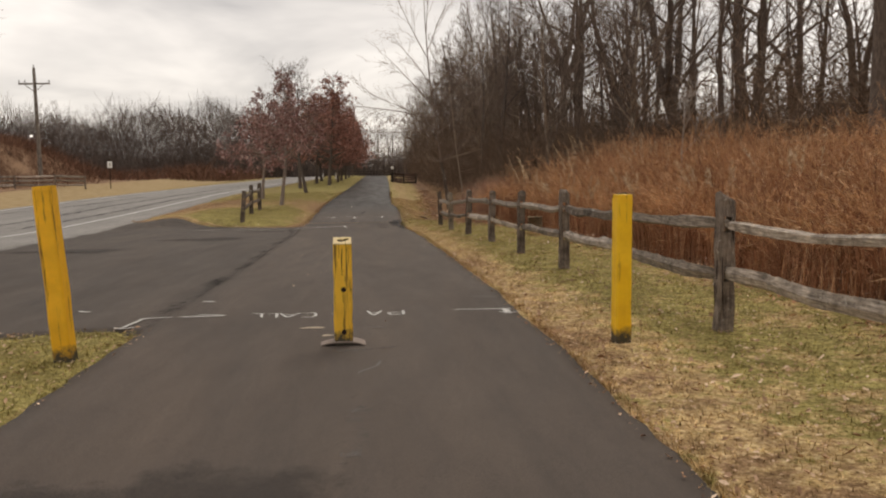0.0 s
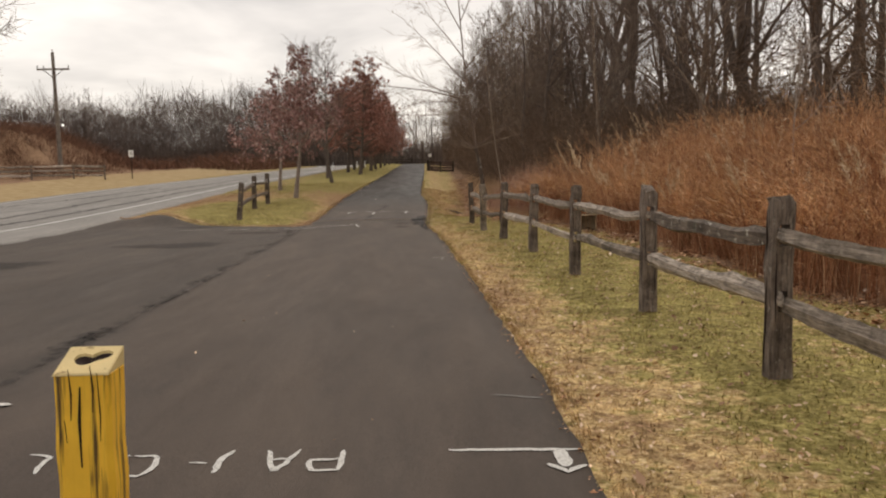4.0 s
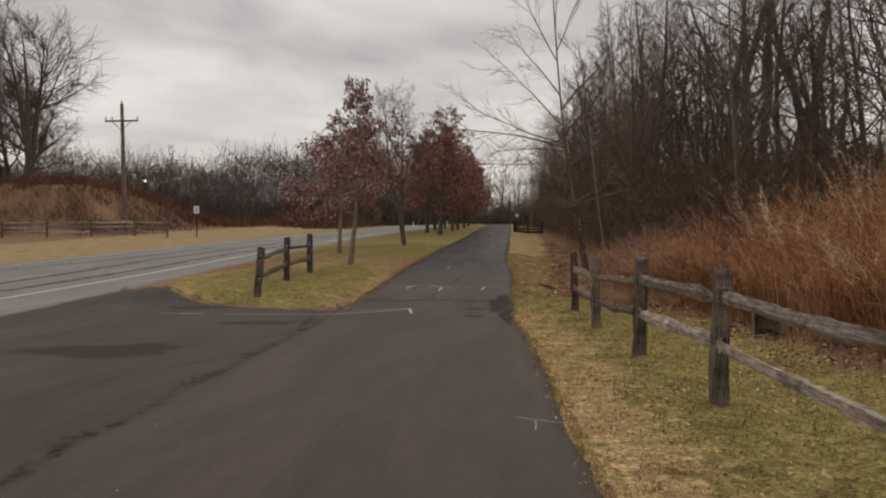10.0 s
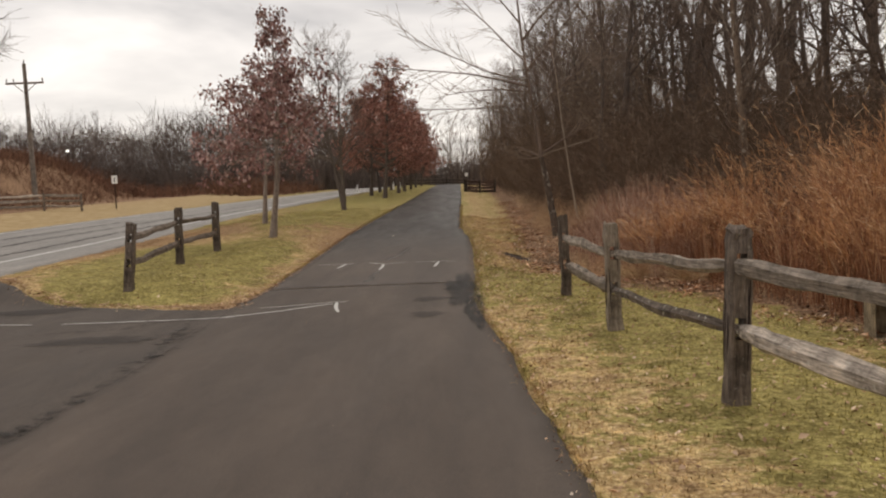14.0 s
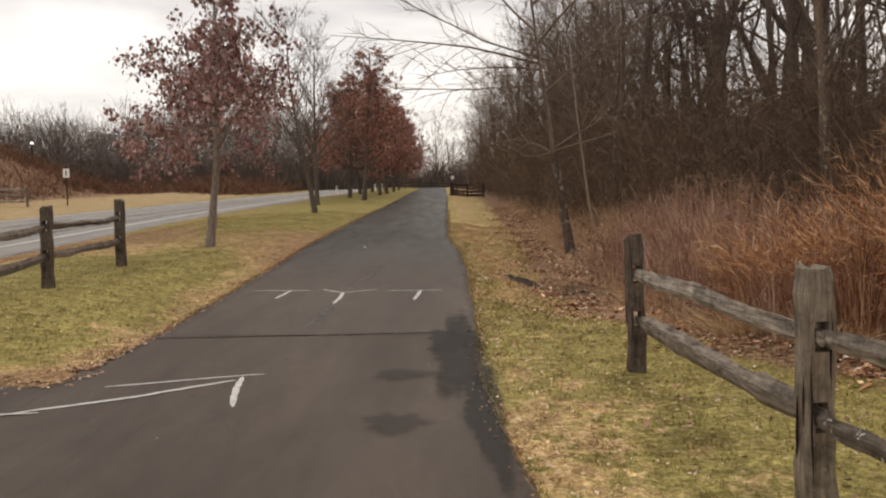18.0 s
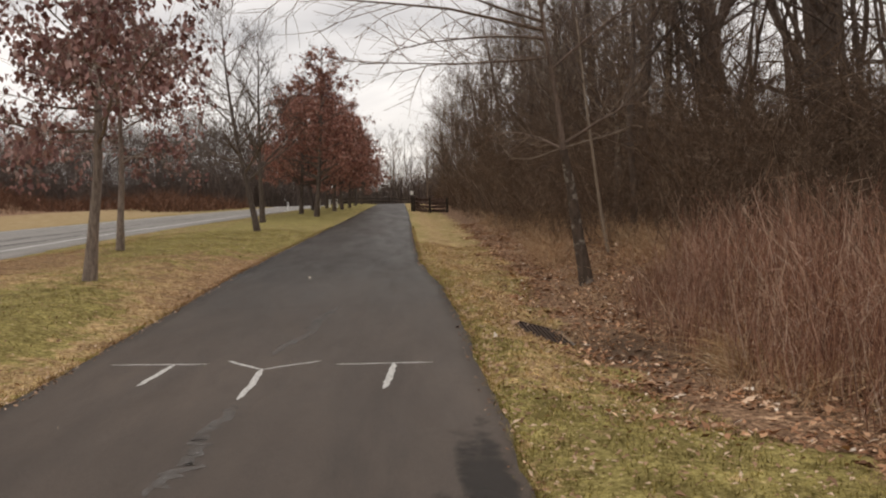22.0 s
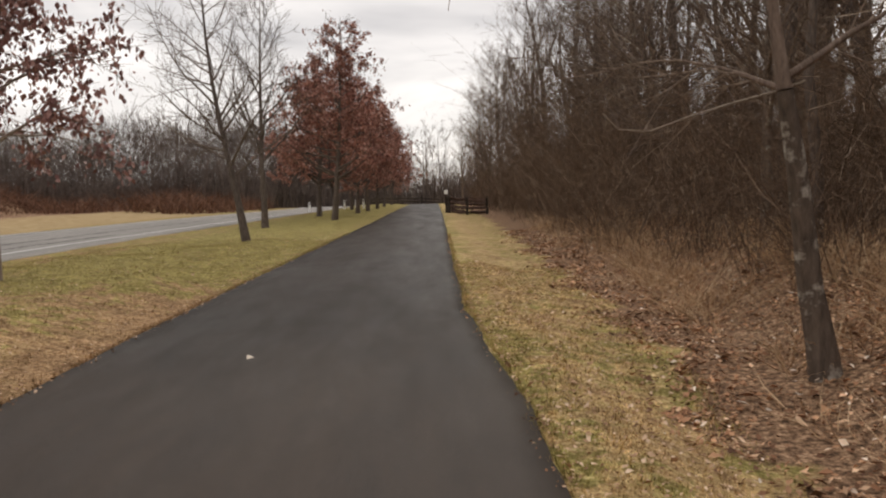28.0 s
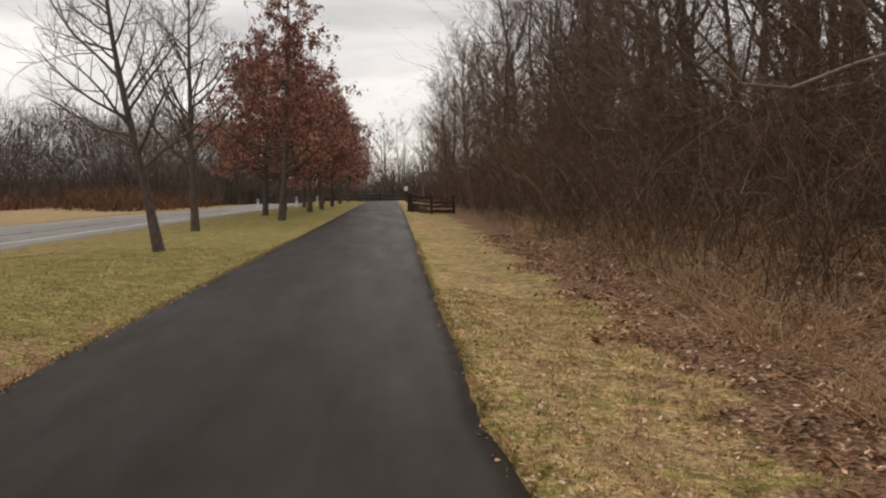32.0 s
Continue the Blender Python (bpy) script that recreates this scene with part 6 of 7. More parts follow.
grng = np.random.default_rng(101)
tx, ty, tin = tussocks(grng, 2300)
th = (1.32 + 0.80 * step(tin, 0.0, 1.5)) * np.interp(ty, [-8, 6, 10, 16, 22, 27, 28.4, 30, 32, 35, 38], [0.82, 0.84, 0.90, 0.98, 1.12, 1.14, 1.04, 0.84, 0.74, 0.62, 0.5])
th *= 1 - 0.22 * step(tx, 7.0, 10.5)
th *= (1 + 0.10 * np.sin(tx * 1.3 + 2) * np.sin(ty * 0.9 + 1)) * grng.uniform(0.80, 1.12, len(tx))
tlean = grng.normal(0, 0.16, (len(tx), 2)) + np.array([-0.05, -0.04])
n = 52000
gi = grng.integers(0, len(tx), n)
gx, gy = tx[gi] + grng.normal(0, 0.11, n), ty[gi] + grng.normal(0, 0.11, n)
gh = th[gi] * grng.uniform(0.50, 1.05, n)
gl = tlean[gi] + grng.normal(0, 0.10, (n, 2))
gl = np.concatenate([gl, np.zeros((n, 1))], axis=1)
base = np.stack([gx, gy, land(gx, gy) - 0.03], axis=1)
u = np.array([0.0, 0.6, 1.0])
GP = base[:, None, :] + gh[:, None, None] * (up * u[None, :, None] + gl[:, None, :] * (u ** 2.2)[None, :, None] * 1.5 - up * (np.linalg.norm(gl, axis=1)[:, None, None] * 0.45 * (u ** 3)[None, :, None]))
GW = (0.0030 * grng.uniform(0.6, 1.5, n))[:, None] * np.array([1.0, 0.75, 0.3])[None, :]
thing("tall_russet_grass", "dense tall russet dry grass behind the fence", "tall grass", kind="stuff", data=mesh_of("tall_russet_grass", *blades(GP, GW, grng), M_BROOM))

# arching dead leaves off the stems
n = 36000
i = grng.integers(0, len(GP), n)
f = grng.uniform(0.15, 0.85, (n, 1))
a = GP[i, 0] * (1 - f) + GP[i, 1] * f * 1.2
a[:, 2] = GP[i, 0, 2] * (1 - f[:, 0]) + GP[i, 2, 2] * f[:, 0] * 0.9
a[:, :2] = GP[i, 0, :2] * (1 - f) + GP[i, 1, :2] * f
d = unit(np.stack([grng.normal(0, 1, n), grng.normal(0, 1, n), grng.uniform(0.2, 1.3, n)], axis=1) + gl[i] * 3)
ln = grng.uniform(0.14, 0.42, (n, 1))
LP = np.stack([a, a + d * ln * 0.55, a + d * ln * 0.95 - up * ln * grng.uniform(0.1, 0.5, (n, 1))], axis=1)
LW = (0.0034 * grng.uniform(0.6, 1.4, n))[:, None] * np.array([0.8, 1.0, 0.25])[None, :]
thing("dry_grass_leaves", "curled russet leaves on the tall grass", "tall grass", kind="stuff", data=mesh_of("dry_grass_leaves", *blades(LP, LW, grng), M_BROOM))


def plumes(name, label, mat, P, lean, count, length, width, seed, loose=0.42):
    """Feathery spikelets fanning off the upper part of the stems, drooping to the side of their lean."""
    rng = np.random.default_rng(seed)
    i = rng.integers(0, len(P), count)
    t = rng.uniform(0, 1, (count, 1)) ** 0.8
    a = P[i, -2] * (1 - t) + P[i, -1] * t
    d = unit(unit(P[i, -1] - P[i, -2]) + rng.normal(0, loose, (count, 3)) + lean[i] * 1.2)
    e = a + d * length * rng.uniform(0.5, 1.3, (count, 1))
    w = width * rng.uniform(0.6, 1.4, count)
    return thing(name, label, "seed heads", kind="stuff", data=mesh_of(name, *blades(np.stack([a, e], axis=1), np.stack([w, w * 0.45], axis=1), rng), mat))


tall = gh > 0.72 * th[gi]
plumes("grass_seed_heads", "feathery tan seed heads above the dry grass", M_PLUME, GP[tall], gl[tall], 130000, 0.13, 0.0030, 102)

# a few clumps of pale, fluffy seed stalks that stand out of the grass
prng = np.random.default_rng(103)
PALE = [(3.75, 21.5, 2.0), (4.2, 20.0, 1.45), (4.4, 18.0, 1.35), (4.85, 15.4, 1.5), (5.3, 22.8, 2.3), (5.6, 17.5, 2.1), (4.9, 12.4, 1.6), (5.4, 10.6, 1.9), (6.2, 25.0, 2.5)]
pp, pl = [], []
for cx, cy, ch in PALE:
    for _ in range(9):
        ln = prng.normal(0, 0.16, 3) * np.array([1, 1, 0]) + np.array([-0.16, -0.08, 0])
        x, y = cx + prng.normal(0, 0.13), cy + prng.normal(0, 0.13)
        b, h = np.array([x, y, on_land(x, y)]), ch * prng.uniform(0.78, 1.04)
        pp.append([b + h * (up * v + ln * v ** 2) for v in (0.0, 0.4, 0.80, 1.0)])
        pl.append(ln)
pp, pl = np.array(pp), np.array(pl)
thing("pale_seed_stalks", "slender stalks of pale fluffy weeds in the grass", "dry weeds", kind="stuff", data=mesh_of("pale_seed_stalks", *tubes(pp, np.tile([[0.003, 0.003, 0.002, 0.0015]], (len(pp), 1)), 3), M_BROOM))
plumes("pale_seed_fluff", "pale cream seed fluff on dry weeds", M_FLUFF, pp, pl, 3600, 0.06, 0.0036, 104, 0.7)


# thicket: shrubs of many arching stems with side twigs at all angles
def shrubs(name, label, seed, xy, heights, per, twigs, r, bend, mat, twig_len, twig_w):
    rng = np.random.default_rng(seed)
    x, y = xy
    n = len(x) * per
    i = np.repeat(np.arange(len(x)), per)
    h = heights[i] * rng.uniform(0.55, 1.1, n)
    bx, by = x[i] + rng.normal(0, 0.22, n), y[i] + rng.normal(0, 0.22, n)
    d = np.stack([np.clip(rng.normal(0, bend, n), -0.30, 0.5), np.clip(rng.normal(0, bend, n), -0.5, 0.5), np.ones(n)], axis=1)
    droop = np.stack([d[:, 0] * 1.1 + np.clip(rng.normal(0, bend, n), -0.3, 0.5), d[:, 1] * 1.1 + np.clip(rng.normal(0, bend, n), -0.5, 0.5), -rng.uniform(0.05, 0.5, n)], axis=1)
    u = np.linspace(0, 1, 5)
    P = np.stack([bx, by, land(bx, by) - 0.03], axis=1)[:, None, :] + h[:, None, None] * (d[:, None, :] * u[None, :, None] + droop[:, None, :] * (u ** 2)[None, :, None] * 0.75)
    P[:, 1:] += rng.normal(0, 0.022, (n, 4, 3)) * h[:, None, None]
    W = (r * rng.uniform(0.6, 1.6, n))[:, None] * np.array([1, 0.85, 0.65, 0.42, 0.2])[None, :]
    thing(name, label, "thicket", kind="stuff", data=mesh_of(name, *blades(P, W, rng), mat))
    m = n * twigs
    i = np.repeat(np.arange(n), twigs)
    j = rng.integers(1, 4, m)
    f = rng.uniform(0, 1, (m, 1))
    a = P[i, j] * (1 - f) + P[i, j + 1] * f
    d = rng.normal(0, 1, (m, 3))
    d[:, 2] = d[:, 2] * 0.8 + 0.25
    ln = twig_len * rng.uniform(0.35, 1.4, (m, 1)) * (h[i, None] / np.mean(h)) ** 0.5
    e = a + unit(d) * ln
    w = twig_w * rng.uniform(0.6, 1.5, m)
    thing(name + "_twigs", "fine tangled brown twigs filling the thicket", "thicket", kind="stuff", data=mesh_of(name + "_twigs", *blades(np.stack([a, e], axis=1), np.stack([w, w * 0.4], axis=1), rng), mat))


srng = np.random.default_rng(111)
n = 800
sy = 31 + srng.uniform(0, 1, n) ** 1.55 * 84
sin_ = srng.uniform(0, 1, n) ** 1.3 * 6.5
sx = brush_front(sy) + np.interp(sy, [30, 35, 38.5, 42, 48, 60], [6.0, 4.2, 2.6, 1.9, 1.4, 0.9]) + sin_
sh = (2.2 + 2.4 * step(sin_, 0.0, 2.0)) * np.interp(sy, [30, 38, 44, 50, 60, 75, 90, 110], [0.80, 0.92, 1.02, 1.18, 1.42, 1.55, 1.45, 1.2]) * srng.uniform(0.72, 1.15, n)
shrubs("thicket", "dense brown leafless thicket at the wood's edge", 112, (sx, sy), sh, 15, 20, 0.0052, 0.30, M_THICKET, 0.38, 0.0027)
n = 420
uy = srng.uniform(-8, 118, n)
ux = 10.6 + srng.uniform(0, 1, n) * 8.5 - 2.5 * step(uy, 30, 42)
shrubs("undergrowth", "brown leafless undergrowth beneath the tall trees", 113, (ux, uy), srng.uniform(2.8, 5.2, n) * np.interp(uy, [20, 34, 44, 60], [1.45, 1.4, 0.95, 1.25]), 13, 10, 0.013, 0.22, M_THICKET, 1.05, 0.0085)
n = 300
uy = srng.uniform(-12, 130, n)
ux = 19 + srng.uniform(0, 1, n) * 12
shrubs("deep_undergrowth", "brown leafless undergrowth deep in the wood", 114, (ux, uy), srng.uniform(3.6, 6.9, n) * np.interp(uy, [30, 40, 48, 60], [1.5, 1.4, 1.0, 1.2]), 12, 10, 0.022, 0.15, M_THICKET, 1.5, 0.014)


# reddish upright stems and briars before the thicket
def red_front(y):
    return np.interp(y, [28, 30, 32, 36, 40, 44, 52, 60, 70], [3.6, 3.15, 3.08, 3.12, 3.3, 3.5, 3.45, 3.45, 3.5])


def red_place(rng, n):
    k = 1000
    cy = 28.8 + rng.uniform(0, 1, k) ** 1.15 * 9.0
    cx = red_front(cy) + np.abs(rng.normal(0.0, 1.25, k)) + 0.10 * np.sin(cy * 3)
    i = rng.integers(0, k, n)
    return cx[i] + rng.normal(0, 0.12, n), cy[i] + rng.normal(0, 0.12, n)


def red_height(x, y, rng):
    full = np.interp(y, [28.8, 31, 36, 39, 42, 60], [1.35, 1.45, 1.30, 0.9, 0.7, 0.75])
    return full * (0.62 + 0.38 * step(x - red_front(y), 0.0, 0.9)) * rng.uniform(0.4, 1.08, len(x))


_, RP = stems("reddish_stems", "reddish dry stems and briars in front of the thicket", "dry stems", M_REDSTEM, 121, 4800, red_place, red_height, 0.15, 0.0040, 4, 0.9)
rrng = np.random.default_rng(122)
n = 12000
i = rrng.integers(0, len(RP), n)
f = rrng.uniform(0, 1, (n, 1))
a = RP[i, 1] * (1 - f) + RP[i, 3] * f
d = unit(rrng.normal(0, 0.6, (n, 3)) + np.array([0, 0, 0.75]))
e = a + d * rrng.uniform(0.06, 0.34, (n, 1))
w = 0.0019 * rrng.uniform(0.6, 1.5, n)
thing("reddish_twigs", "thin reddish side twigs on the dry stems", "dry stems", kind="stuff", data=mesh_of("reddish_twigs", *blades(np.stack([a, e], axis=1), np.stack([w, w * 0.5], axis=1), rrng), M_REDSTEM))


def weed_place(rng, n):
    y = 27 + rng.uniform(0, 1, n) * 36
    x = brush_front(y) + 0.30 + 0.55 * step(y, 35, 40) + edge_wave(y) + rng.uniform(0, 1, n) ** 1.2 * 3.2
    keep = np.sin(x * 2.1 + y * 0.9) * np.sin(y * 1.4 - x) + rng.normal(0, 0.35, n) > np.interp(y, [30, 36, 40, 50], [0.55, 0.45, 0.05, 0.3])
    return x[keep], y[keep]


stems("dry_weeds", "low tan dry weeds in the leaf litter", "dry weeds", M_WEED, 125, 44000, weed_place, lambda x, y, r: r.uniform(0.08, 0.50, len(x)) * (1 + 0.35 * step(y, 36, 41)) * (0.45 + 0.55 * step(x - brush_front(y), 0.1, 1.2)), 0.60, 0.0034, 3)


def straw_tuft(x, y, size, seed):
    """A collapsed tuft of bleached grass."""
    def place(rng, n):
        return x + rng.normal(0, 0.10 * size, n), y + rng.normal(0, 0.14 * size, n)
    ob, _ = stems("straw_tuft", "collapsed tuft of bleached straw at the foot of the stems", "dry weeds", M_STRAW, seed, int(420 * size), place, lambda a, b, r: r.uniform(0.18, 0.5, len(a)) * size, 0.75, 0.0042, 4, 0.8)
    return ob


for k, (x, y, s) in enumerate(((3.35, 34.2, 0.8), (3.15, 33.7, 0.7), (3.55, 30.2, 0.9), (3.2, 29.4, 0.8), (3.7, 28.6, 0.8))):
    straw_tuft(x, y, s, 1200 + k)


def far_bank(rng, n):
    k = 900
    cx, cy = rng.uniform(-75, -26.5, k), rng.uniform(70.5, 100, k)
    i = rng.integers(0, k, n)
    x, y = cx[i] + rng.normal(0, 0.55, n), np.maximum(cy[i] + rng.normal(0, 0.55, n), 70.2)
    keep = rng.uniform(0, 1, n) < step(-x - 0.18 * np.clip(y - 72, 0, 40), 24.5, 28)
    return x[keep], y[keep]


stems("bank_brush", "russet brush covering the bank beyond the road", "brush", M_FARBRUSH, 131, 34000, far_bank, lambda x, y, r: r.uniform(0.4, 1.25, len(x)) * (1 + 0.25 * np.sin(x * 0.7) * np.sin(y * 0.6)), 0.4, 0.016, 3)


def low_band(rng, n):
    k = 420
    cx = rng.uniform(-110, -17, k)
    cy = 98 + rng.uniform(0, 20, k) + 8 * step(cx, -40, -17)
    i = rng.integers(0, k, n)
    return cx[i] + rng.normal(0, 0.9, n), cy[i] + rng.normal(0, 0.9, n)


stems("far_brush", "low russet brush at the foot of the far wood", "brush", M_FARBRUSH, 132, 18000, low_band, lambda x, y, r: r.uniform(0.5, 1.9, len(x)) * (1 + 0.4 * np.sin(x * 0.33) * np.sin(x * 0.11 + 1)), 0.45, 0.028, 3)


def far_under(rng, n):
    x = rng.uniform(-135, 30, n)
    y = 126 + rng.uniform(0, 1, n) ** 2 * 44 + 18 * step(x, -20, -8)
    return x, y


_, tf = stems("far_undergrowth", "grey-brown undergrowth of the far wood", "undergrowth", M_FARTWIG, 133, 22000, far_under, lambda x, y, r: r.uniform(1.5, 5.2, len(x)) * (1 + 0.25 * np.sin(x * 0.21)), 0.15, 0.045, 3)


frng = np.random.default_rng(135)
n = 85000
fx, fy = frng.uniform(-130, -12, n), frng.uniform(128, 160, n)
top = 9.0 + 1.6 * np.sin(fx * 0.31) * np.sin(fx * 0.13 + 1) + 1.2 * np.sin(fx * 0.9)
fz = land(fx, fy) + top * frng.uniform(0, 1, n) ** 0.8
fd = frng.normal(0, 0.55, (n, 3)) + np.array([0, 0, 0.8])
fa = np.stack([fx, fy, fz], axis=1)
fw = frng.uniform(0.013, 0.034, n)
fs = np.cross(fd, frng.normal(0, 1, (n, 3)))
fs /= np.linalg.norm(fs, axis=1, keepdims=True)
thing("far_crowns", "fine grey crowns of the far wood", "woods", kind="stuff", data=mesh_of("far_crowns", *ribbons(np.stack([fa, fa + fd * frng.uniform(0.9, 2.0, (n, 1))], axis=1), np.stack([fw, fw * 0.4], axis=1), fs), M_FARTWIG))
n = 50000
i = frng.integers(0, len(tf), n)
f = frng.uniform(0.3, 1, (n, 1))
fa = tf[i, 0] * (1 - f) + tf[i, 2] * f
fd = unit(frng.normal(0, 1, (n, 3)) + np.array([0, 0, 0.5]))
fw = frng.uniform(0.015, 0.03, n)
thing("far_twigs", "grey-brown twigs of the far wood", "woods", kind="stuff", data=mesh_of("far_twigs", *blades(np.stack([fa, fa + fd * frng.uniform(0.7, 2.2, (n, 1))], axis=1), np.stack([fw, fw * 0.4], axis=1), frng), M_FARTWIG))


# ---- leaf litter and turf ----
def in_drain(x, y):
    return (np.abs(x - gx0) < 0.30) & (np.abs(y - gy0) < 0.60)


def litter(name, label, seed, x, y, size, mat=None):
    """Fallen leaves: each folded along the midrib, with its two halves and tip curled up or down."""
    rng = np.random.default_rng(seed)
    clear = ~in_drain(x, y) | (rng.uniform(0, 1, len(x)) < 0.04)
    x, y = x[clear], y[clear]
    n = len(x)
    z = land(x, y) + 0.010 + rng.uniform(0, 0.022, n)
    t = rng.uniform(0, 2 * np.pi, n)
    a = np.stack([np.cos(t), np.sin(t), rng.normal(0, 0.28, n)], axis=1)
    b = np.stack([-np.sin(t), np.cos(t), rng.normal(0, 0.28, n)], axis=1)
    s = (size * rng.lognormal(-0.12, 0.38, n))[:, None]
    c = np.stack([x, y, z], axis=1)
    lift = up * s
    e1, e2, e3 = (rng.uniform(-0.05, 0.55, (n, 1)) for _ in range(3))
    v = np.stack([c - a * s, c - a * s * 0.2 + b * s * 0.52 + lift * e1, c + a * s * 0.95 + lift * e2, c - a * s * 0.1 - b * s * 0.52 + lift * e3, c + a * s * 0.1], axis=1).reshape(-1, 3)
    i = np.arange(n)[:, None] * 5
    f = np.concatenate([i + np.array([[0, 4, 1]]), i + np.array([[1, 4, 2]]), i + np.array([[0, 3, 4]]), i + np.array([[3, 2, 4]])])
    return thing(name, label, "leaves", kind="stuff", data=mesh_of(name, v, f, mat or M_LITTER))


lrng = np.random.default_rng(140)
ly = np.concatenate([27.5 + 36 * lrng.uniform(0, 1, 74000) ** 1.35, lrng.uniform(4, 29, 9000)])
lx = brush_front(ly) - 0.35 * (1 - step(ly, 26, 29)) + edge_wave(ly) + (5.2 - 3.2 * (1 - step(ly, 26, 29))) * lrng.uniform(0, 1, len(ly)) ** 1.15 - 0.5 * lrng.uniform(0, 1, len(ly)) ** 3
keep = np.sin(lx * 3.1 + ly * 1.3) * np.sin(ly * 2.3 - lx * 1.1) + lrng.normal(0, 0.5, len(ly)) > np.interp(ly, [26, 28, 31, 34], [-0.45, 0.15, 0.1, -0.45])
keep &= lrng.uniform(0, 1, len(ly)) > 0.6 * np.exp(-((lx - 2.5) / 0.55) ** 2 - ((ly - 35.2) / 1.5) ** 2)
lx, ly = lx[keep], ly[keep]
litter("leaf_litter", "brown curled fallen leaves under the thicket", 141, lx, ly, 0.026)
ly = 1.5 + 48.5 * lrng.uniform(0, 1, 20000) ** 1.15
lx = path_right(ly) + 0.03 + lrng.uniform(0, 1, 20000) ** 1.3 * (brush_front(ly) - path_right(ly))
litter("scattered_leaves", "brown leaves scattered on the verge turf", 142, lx, ly, 0.015, M_BITS)
ly = lrng.uniform(2.5, 8.05, 1500)
litter("scattered_leaves", "brown leaves scattered on the corner turf", 146, -2.1 - 2.6 * lrng.uniform(0, 1, 1500), ly, 0.016, M_BITS)
ly = lrng.uniform(28.9, 62, 5000)
lx = path_left(ly) - 0.05 - np.abs(lrng.normal(0, 2.0, 5000))
litter("scattered_leaves", "brown leaves scattered on the verge turf", 143, lx, ly, 0.014, M_BITS)
ly = lrng.uniform(1, 50, 70)
lx = lrng.uniform(-2.1, 0.6, 70)
litter("trail_leaves", "a few small pale leaves lying on the trail", 144, lx, ly, 0.009, M_BITS)
for k, (x, y, size) in enumerate(((-1.44, 40.77, 0.055), (2.12, 35.50, 0.06), (1.0, 34.43, 0.055), (1.92, 40.38, 0.065), (2.82, 32.76, 0.075), (3.07, 32.53, 0.06), (2.79, 39.74, 0.06), (2.67, 41.8, 0.05), (3.27, 31.7, 0.055))):
    litter("pale_leaf", "single curled pale dead leaf on the ground", 1450 + k, np.array([x]), np.array([y]), size, M_PALELEAF)


def turf(name, label, seed, x, y, size, lying=0.95):
    rng = np.random.default_rng(seed)
    keep = ~paved(x, y, 0.035) & ~in_drain(x, y)
    x, y = x[keep], y[keep]
    n = len(x)
    z = land(x, y) - 0.004
    t = rng.uniform(0, 2 * np.pi, n)
    h = size * rng.uniform(0.5, 1.5, n) * (1 + 0.55 * np.sin(x * 7.3 + y * 3.1) * np.sin(y * 6.1 - x * 4.7))
    o = np.abs(rng.normal(lying, 0.5, n))
    w = 0.0034 * rng.uniform(0.7, 1.6, n)
    base = np.stack([x, y, z], axis=1)
    e = np.stack([-np.sin(t), np.cos(t), np.zeros(n)], axis=1) * w[:, None]
    tip = base + np.stack([np.cos(t) * h * o, np.sin(t) * h * o, h / np.sqrt(1 + o * o) * 0.9], axis=1)
    v = np.stack([base - e, base + e, tip], axis=1).reshape(-1, 3)
    ob = thing(name, label, "turf", kind="stuff", data=mesh_of(name, v, np.arange(n * 3).reshape(-1, 3), M_TURF))
    for key, val in (("lush", lushness(x, y)), ("dull", dullness(x, y))):
        at = ob.data.attributes.new(key, "FLOAT", "POINT")
        at.data.foreach_set("value", np.repeat(val, 3).astype(np.float32))
    return ob


g = np.random.default_rng(150)
n = 190000
gy_ = 2 + 48 * g.uniform(0, 1, n) ** 1.1
gx_ = path_right(gy_) - 0.06 + g.uniform(0, 1, n) ** 1.05 * (np.minimum(brush_front(gy_), 4.6) - path_right(gy_) + 0.2)
turf("verge_turf", "short dormant straw and green turf beside the trail", 151, gx_, gy_, 0.034)
n = 110000
gy_ = 28 + 30 * g.uniform(0, 1, n)
gx_ = path_left(gy_) + 0.06 - g.uniform(0, 1, n) ** 1.3 * 6.8
turf("island_turf", "short dormant straw and green turf between trail and road", 152, gx_, gy_, 0.034)
n = 16000
gy_ = g.uniform(3, 8.0, n)
gx_ = -2.12 - g.uniform(0, 1, n) * 2.6
turf("corner_turf", "patch of short turf at the driveway corner", 153, gx_, gy_, 0.04)


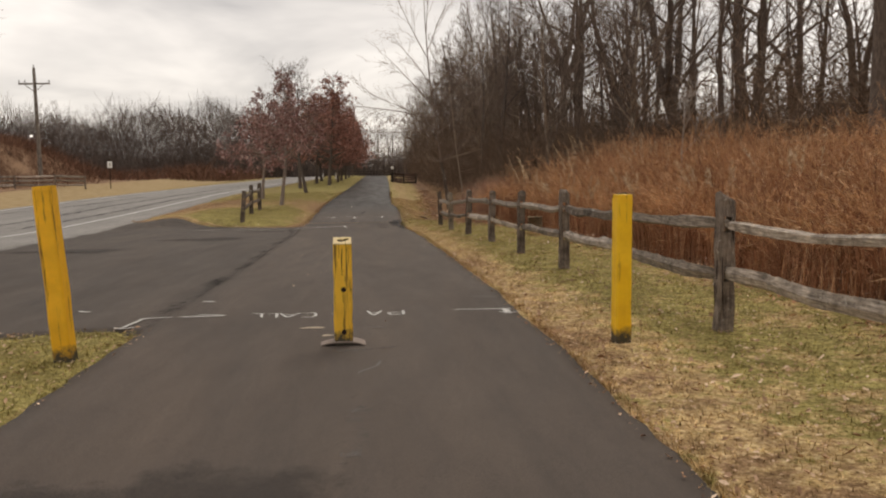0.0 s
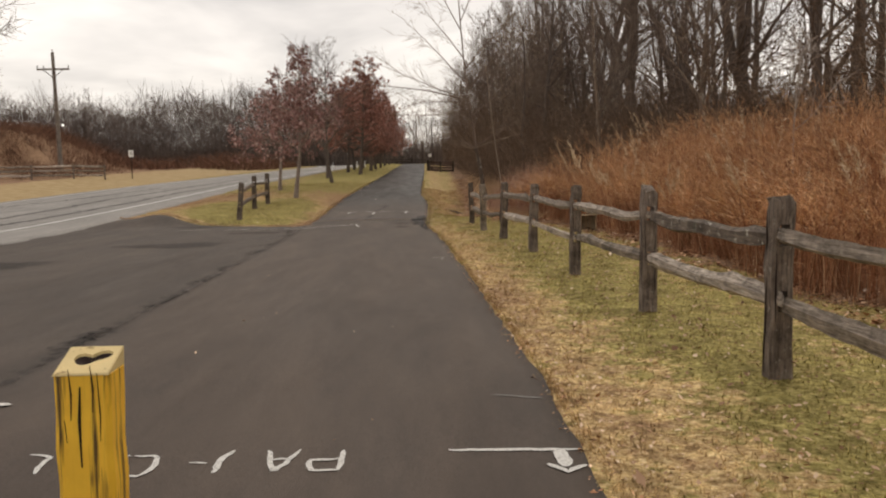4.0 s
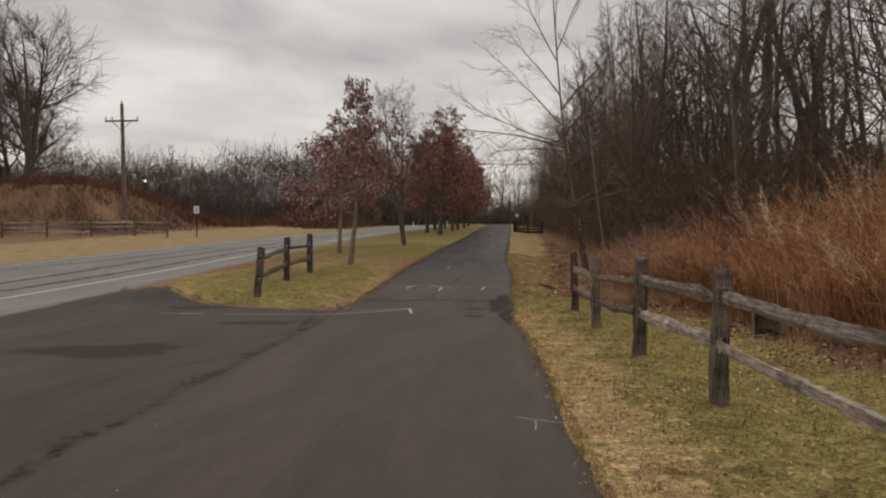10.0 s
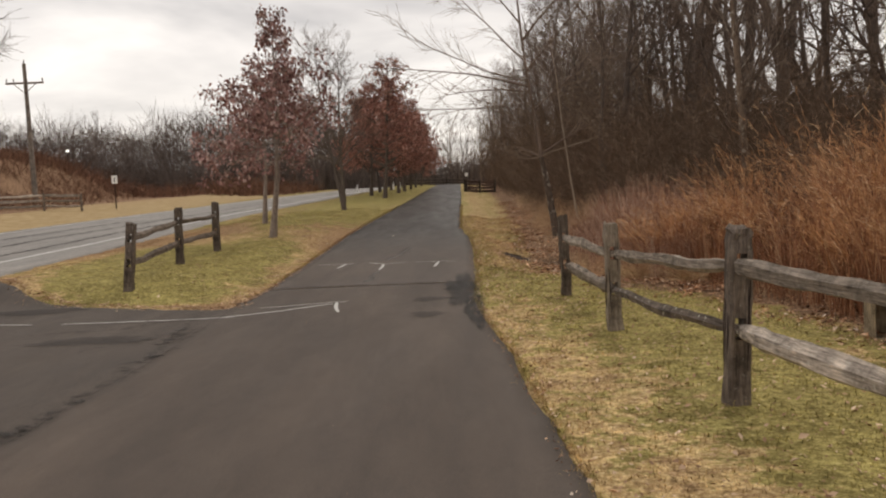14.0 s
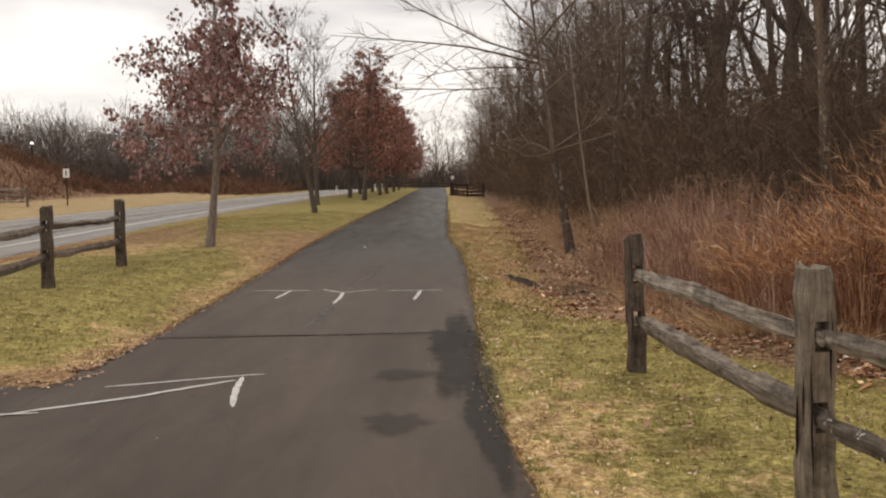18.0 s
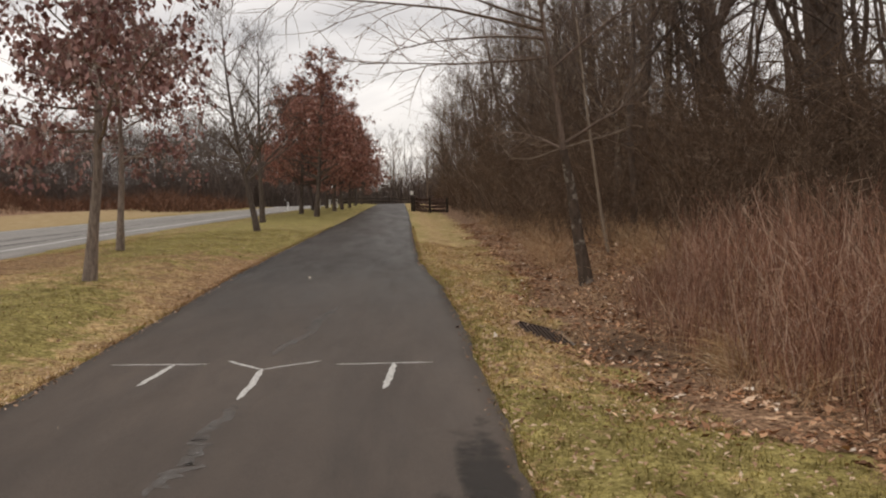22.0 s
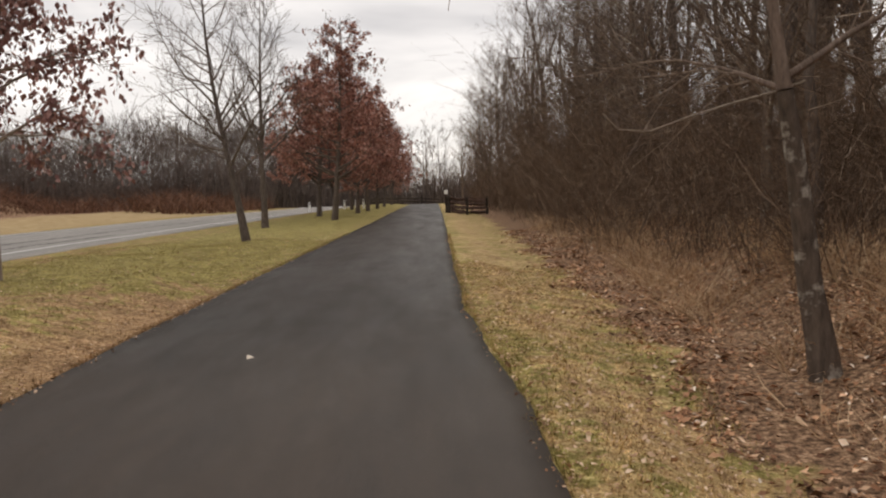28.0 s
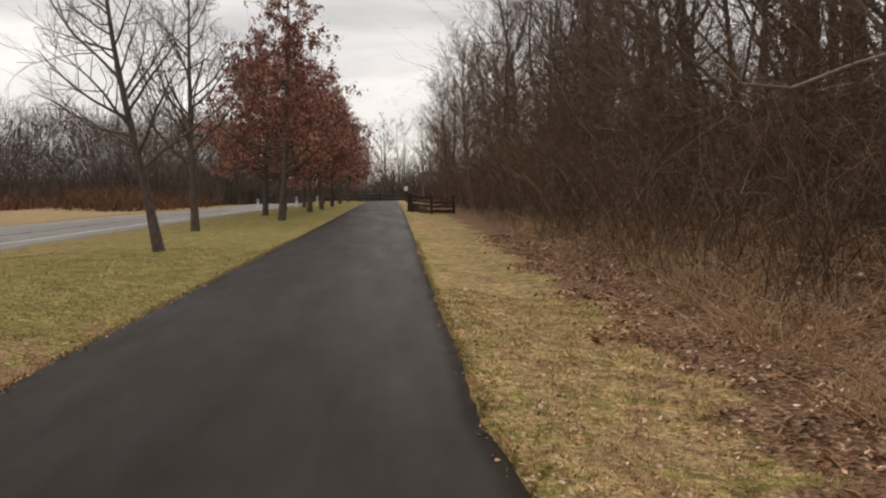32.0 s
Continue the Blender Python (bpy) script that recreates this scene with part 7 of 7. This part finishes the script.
def fringe(name, label, seed, edge, side, y0, y1, n):
    """Uneven tufts that lean over the asphalt's edge."""
    rng = np.random.default_rng(seed)
    y = rng.uniform(y0, y1, n)
    clump = 0.5 + 0.5 * np.sin(y * 5.3 + 1) * np.sin(y * 2.1)
    y = y[rng.uniform(0, 1, n) < 0.35 + 0.65 * clump]
    n = len(y)
    x = edge(y) + side * (0.015 + np.abs(rng.normal(0, 0.045, n)))
    h = rng.uniform(0.012, 0.045, n)
    t = rng.normal(0, 0.9, n) + (np.pi if side > 0 else 0)
    o = rng.uniform(0.3, 1.6, n)
    w = rng.uniform(0.002, 0.0045, n)
    base = np.stack([x, y, land(x, y) - 0.004], axis=1)
    e = np.stack([-np.sin(t), np.cos(t), np.zeros(n)], axis=1) * w[:, None]
    tip = base + np.stack([np.cos(t) * h * o, np.sin(t) * h * o, h + 0.015], axis=1)
    ob = thing(name, label, "turf", kind="stuff", data=mesh_of(name, np.stack([base - e, base + e, tip], axis=1).reshape(-1, 3), np.arange(n * 3).reshape(-1, 3), M_TURF))
    for key, val in (("lush", lushness(x, y)), ("dull", dullness(x, y))):
        at = ob.data.attributes.new(key, "FLOAT", "POINT")
        at.data.foreach_set("value", np.repeat(val, 3).astype(np.float32))


fringe("edge_turf", "uneven straw tufts leaning over the trail's edge", 161, path_right, 1, 1.5, 60, 20000)
fringe("edge_turf", "uneven straw tufts leaning over the trail's edge", 162, path_left, -1, 28.6, 62, 10000)
yq = lrng.uniform(1.5, 60, 1500)
litter("edge_crumbs", "crumbs of dead leaf and asphalt along the trail's edge", 163, path_right(yq) - 0.08 + np.abs(lrng.normal(0, 0.10, 1500)), yq, 0.012)
yq = 28.4 + 31.6 * lrng.uniform(0, 1, 2600) ** 2
litter("edge_crumbs", "crumbs of dead leaf and asphalt along the trail's edge", 164, path_left(yq) + 0.08 - np.abs(lrng.normal(0, 0.17, 2600)), yq, 0.015, M_BITS)
xq = lrng.uniform(-9.6, -2.5, 2200)
litter("edge_crumbs", "crumbs of dead leaf and asphalt along the driveway's edge", 165, xq, drive_front(xq) + 0.10 - np.abs(lrng.normal(0, 0.16, 2200)) + 0.10 * np.sin(xq * 5), 0.016, M_BITS)
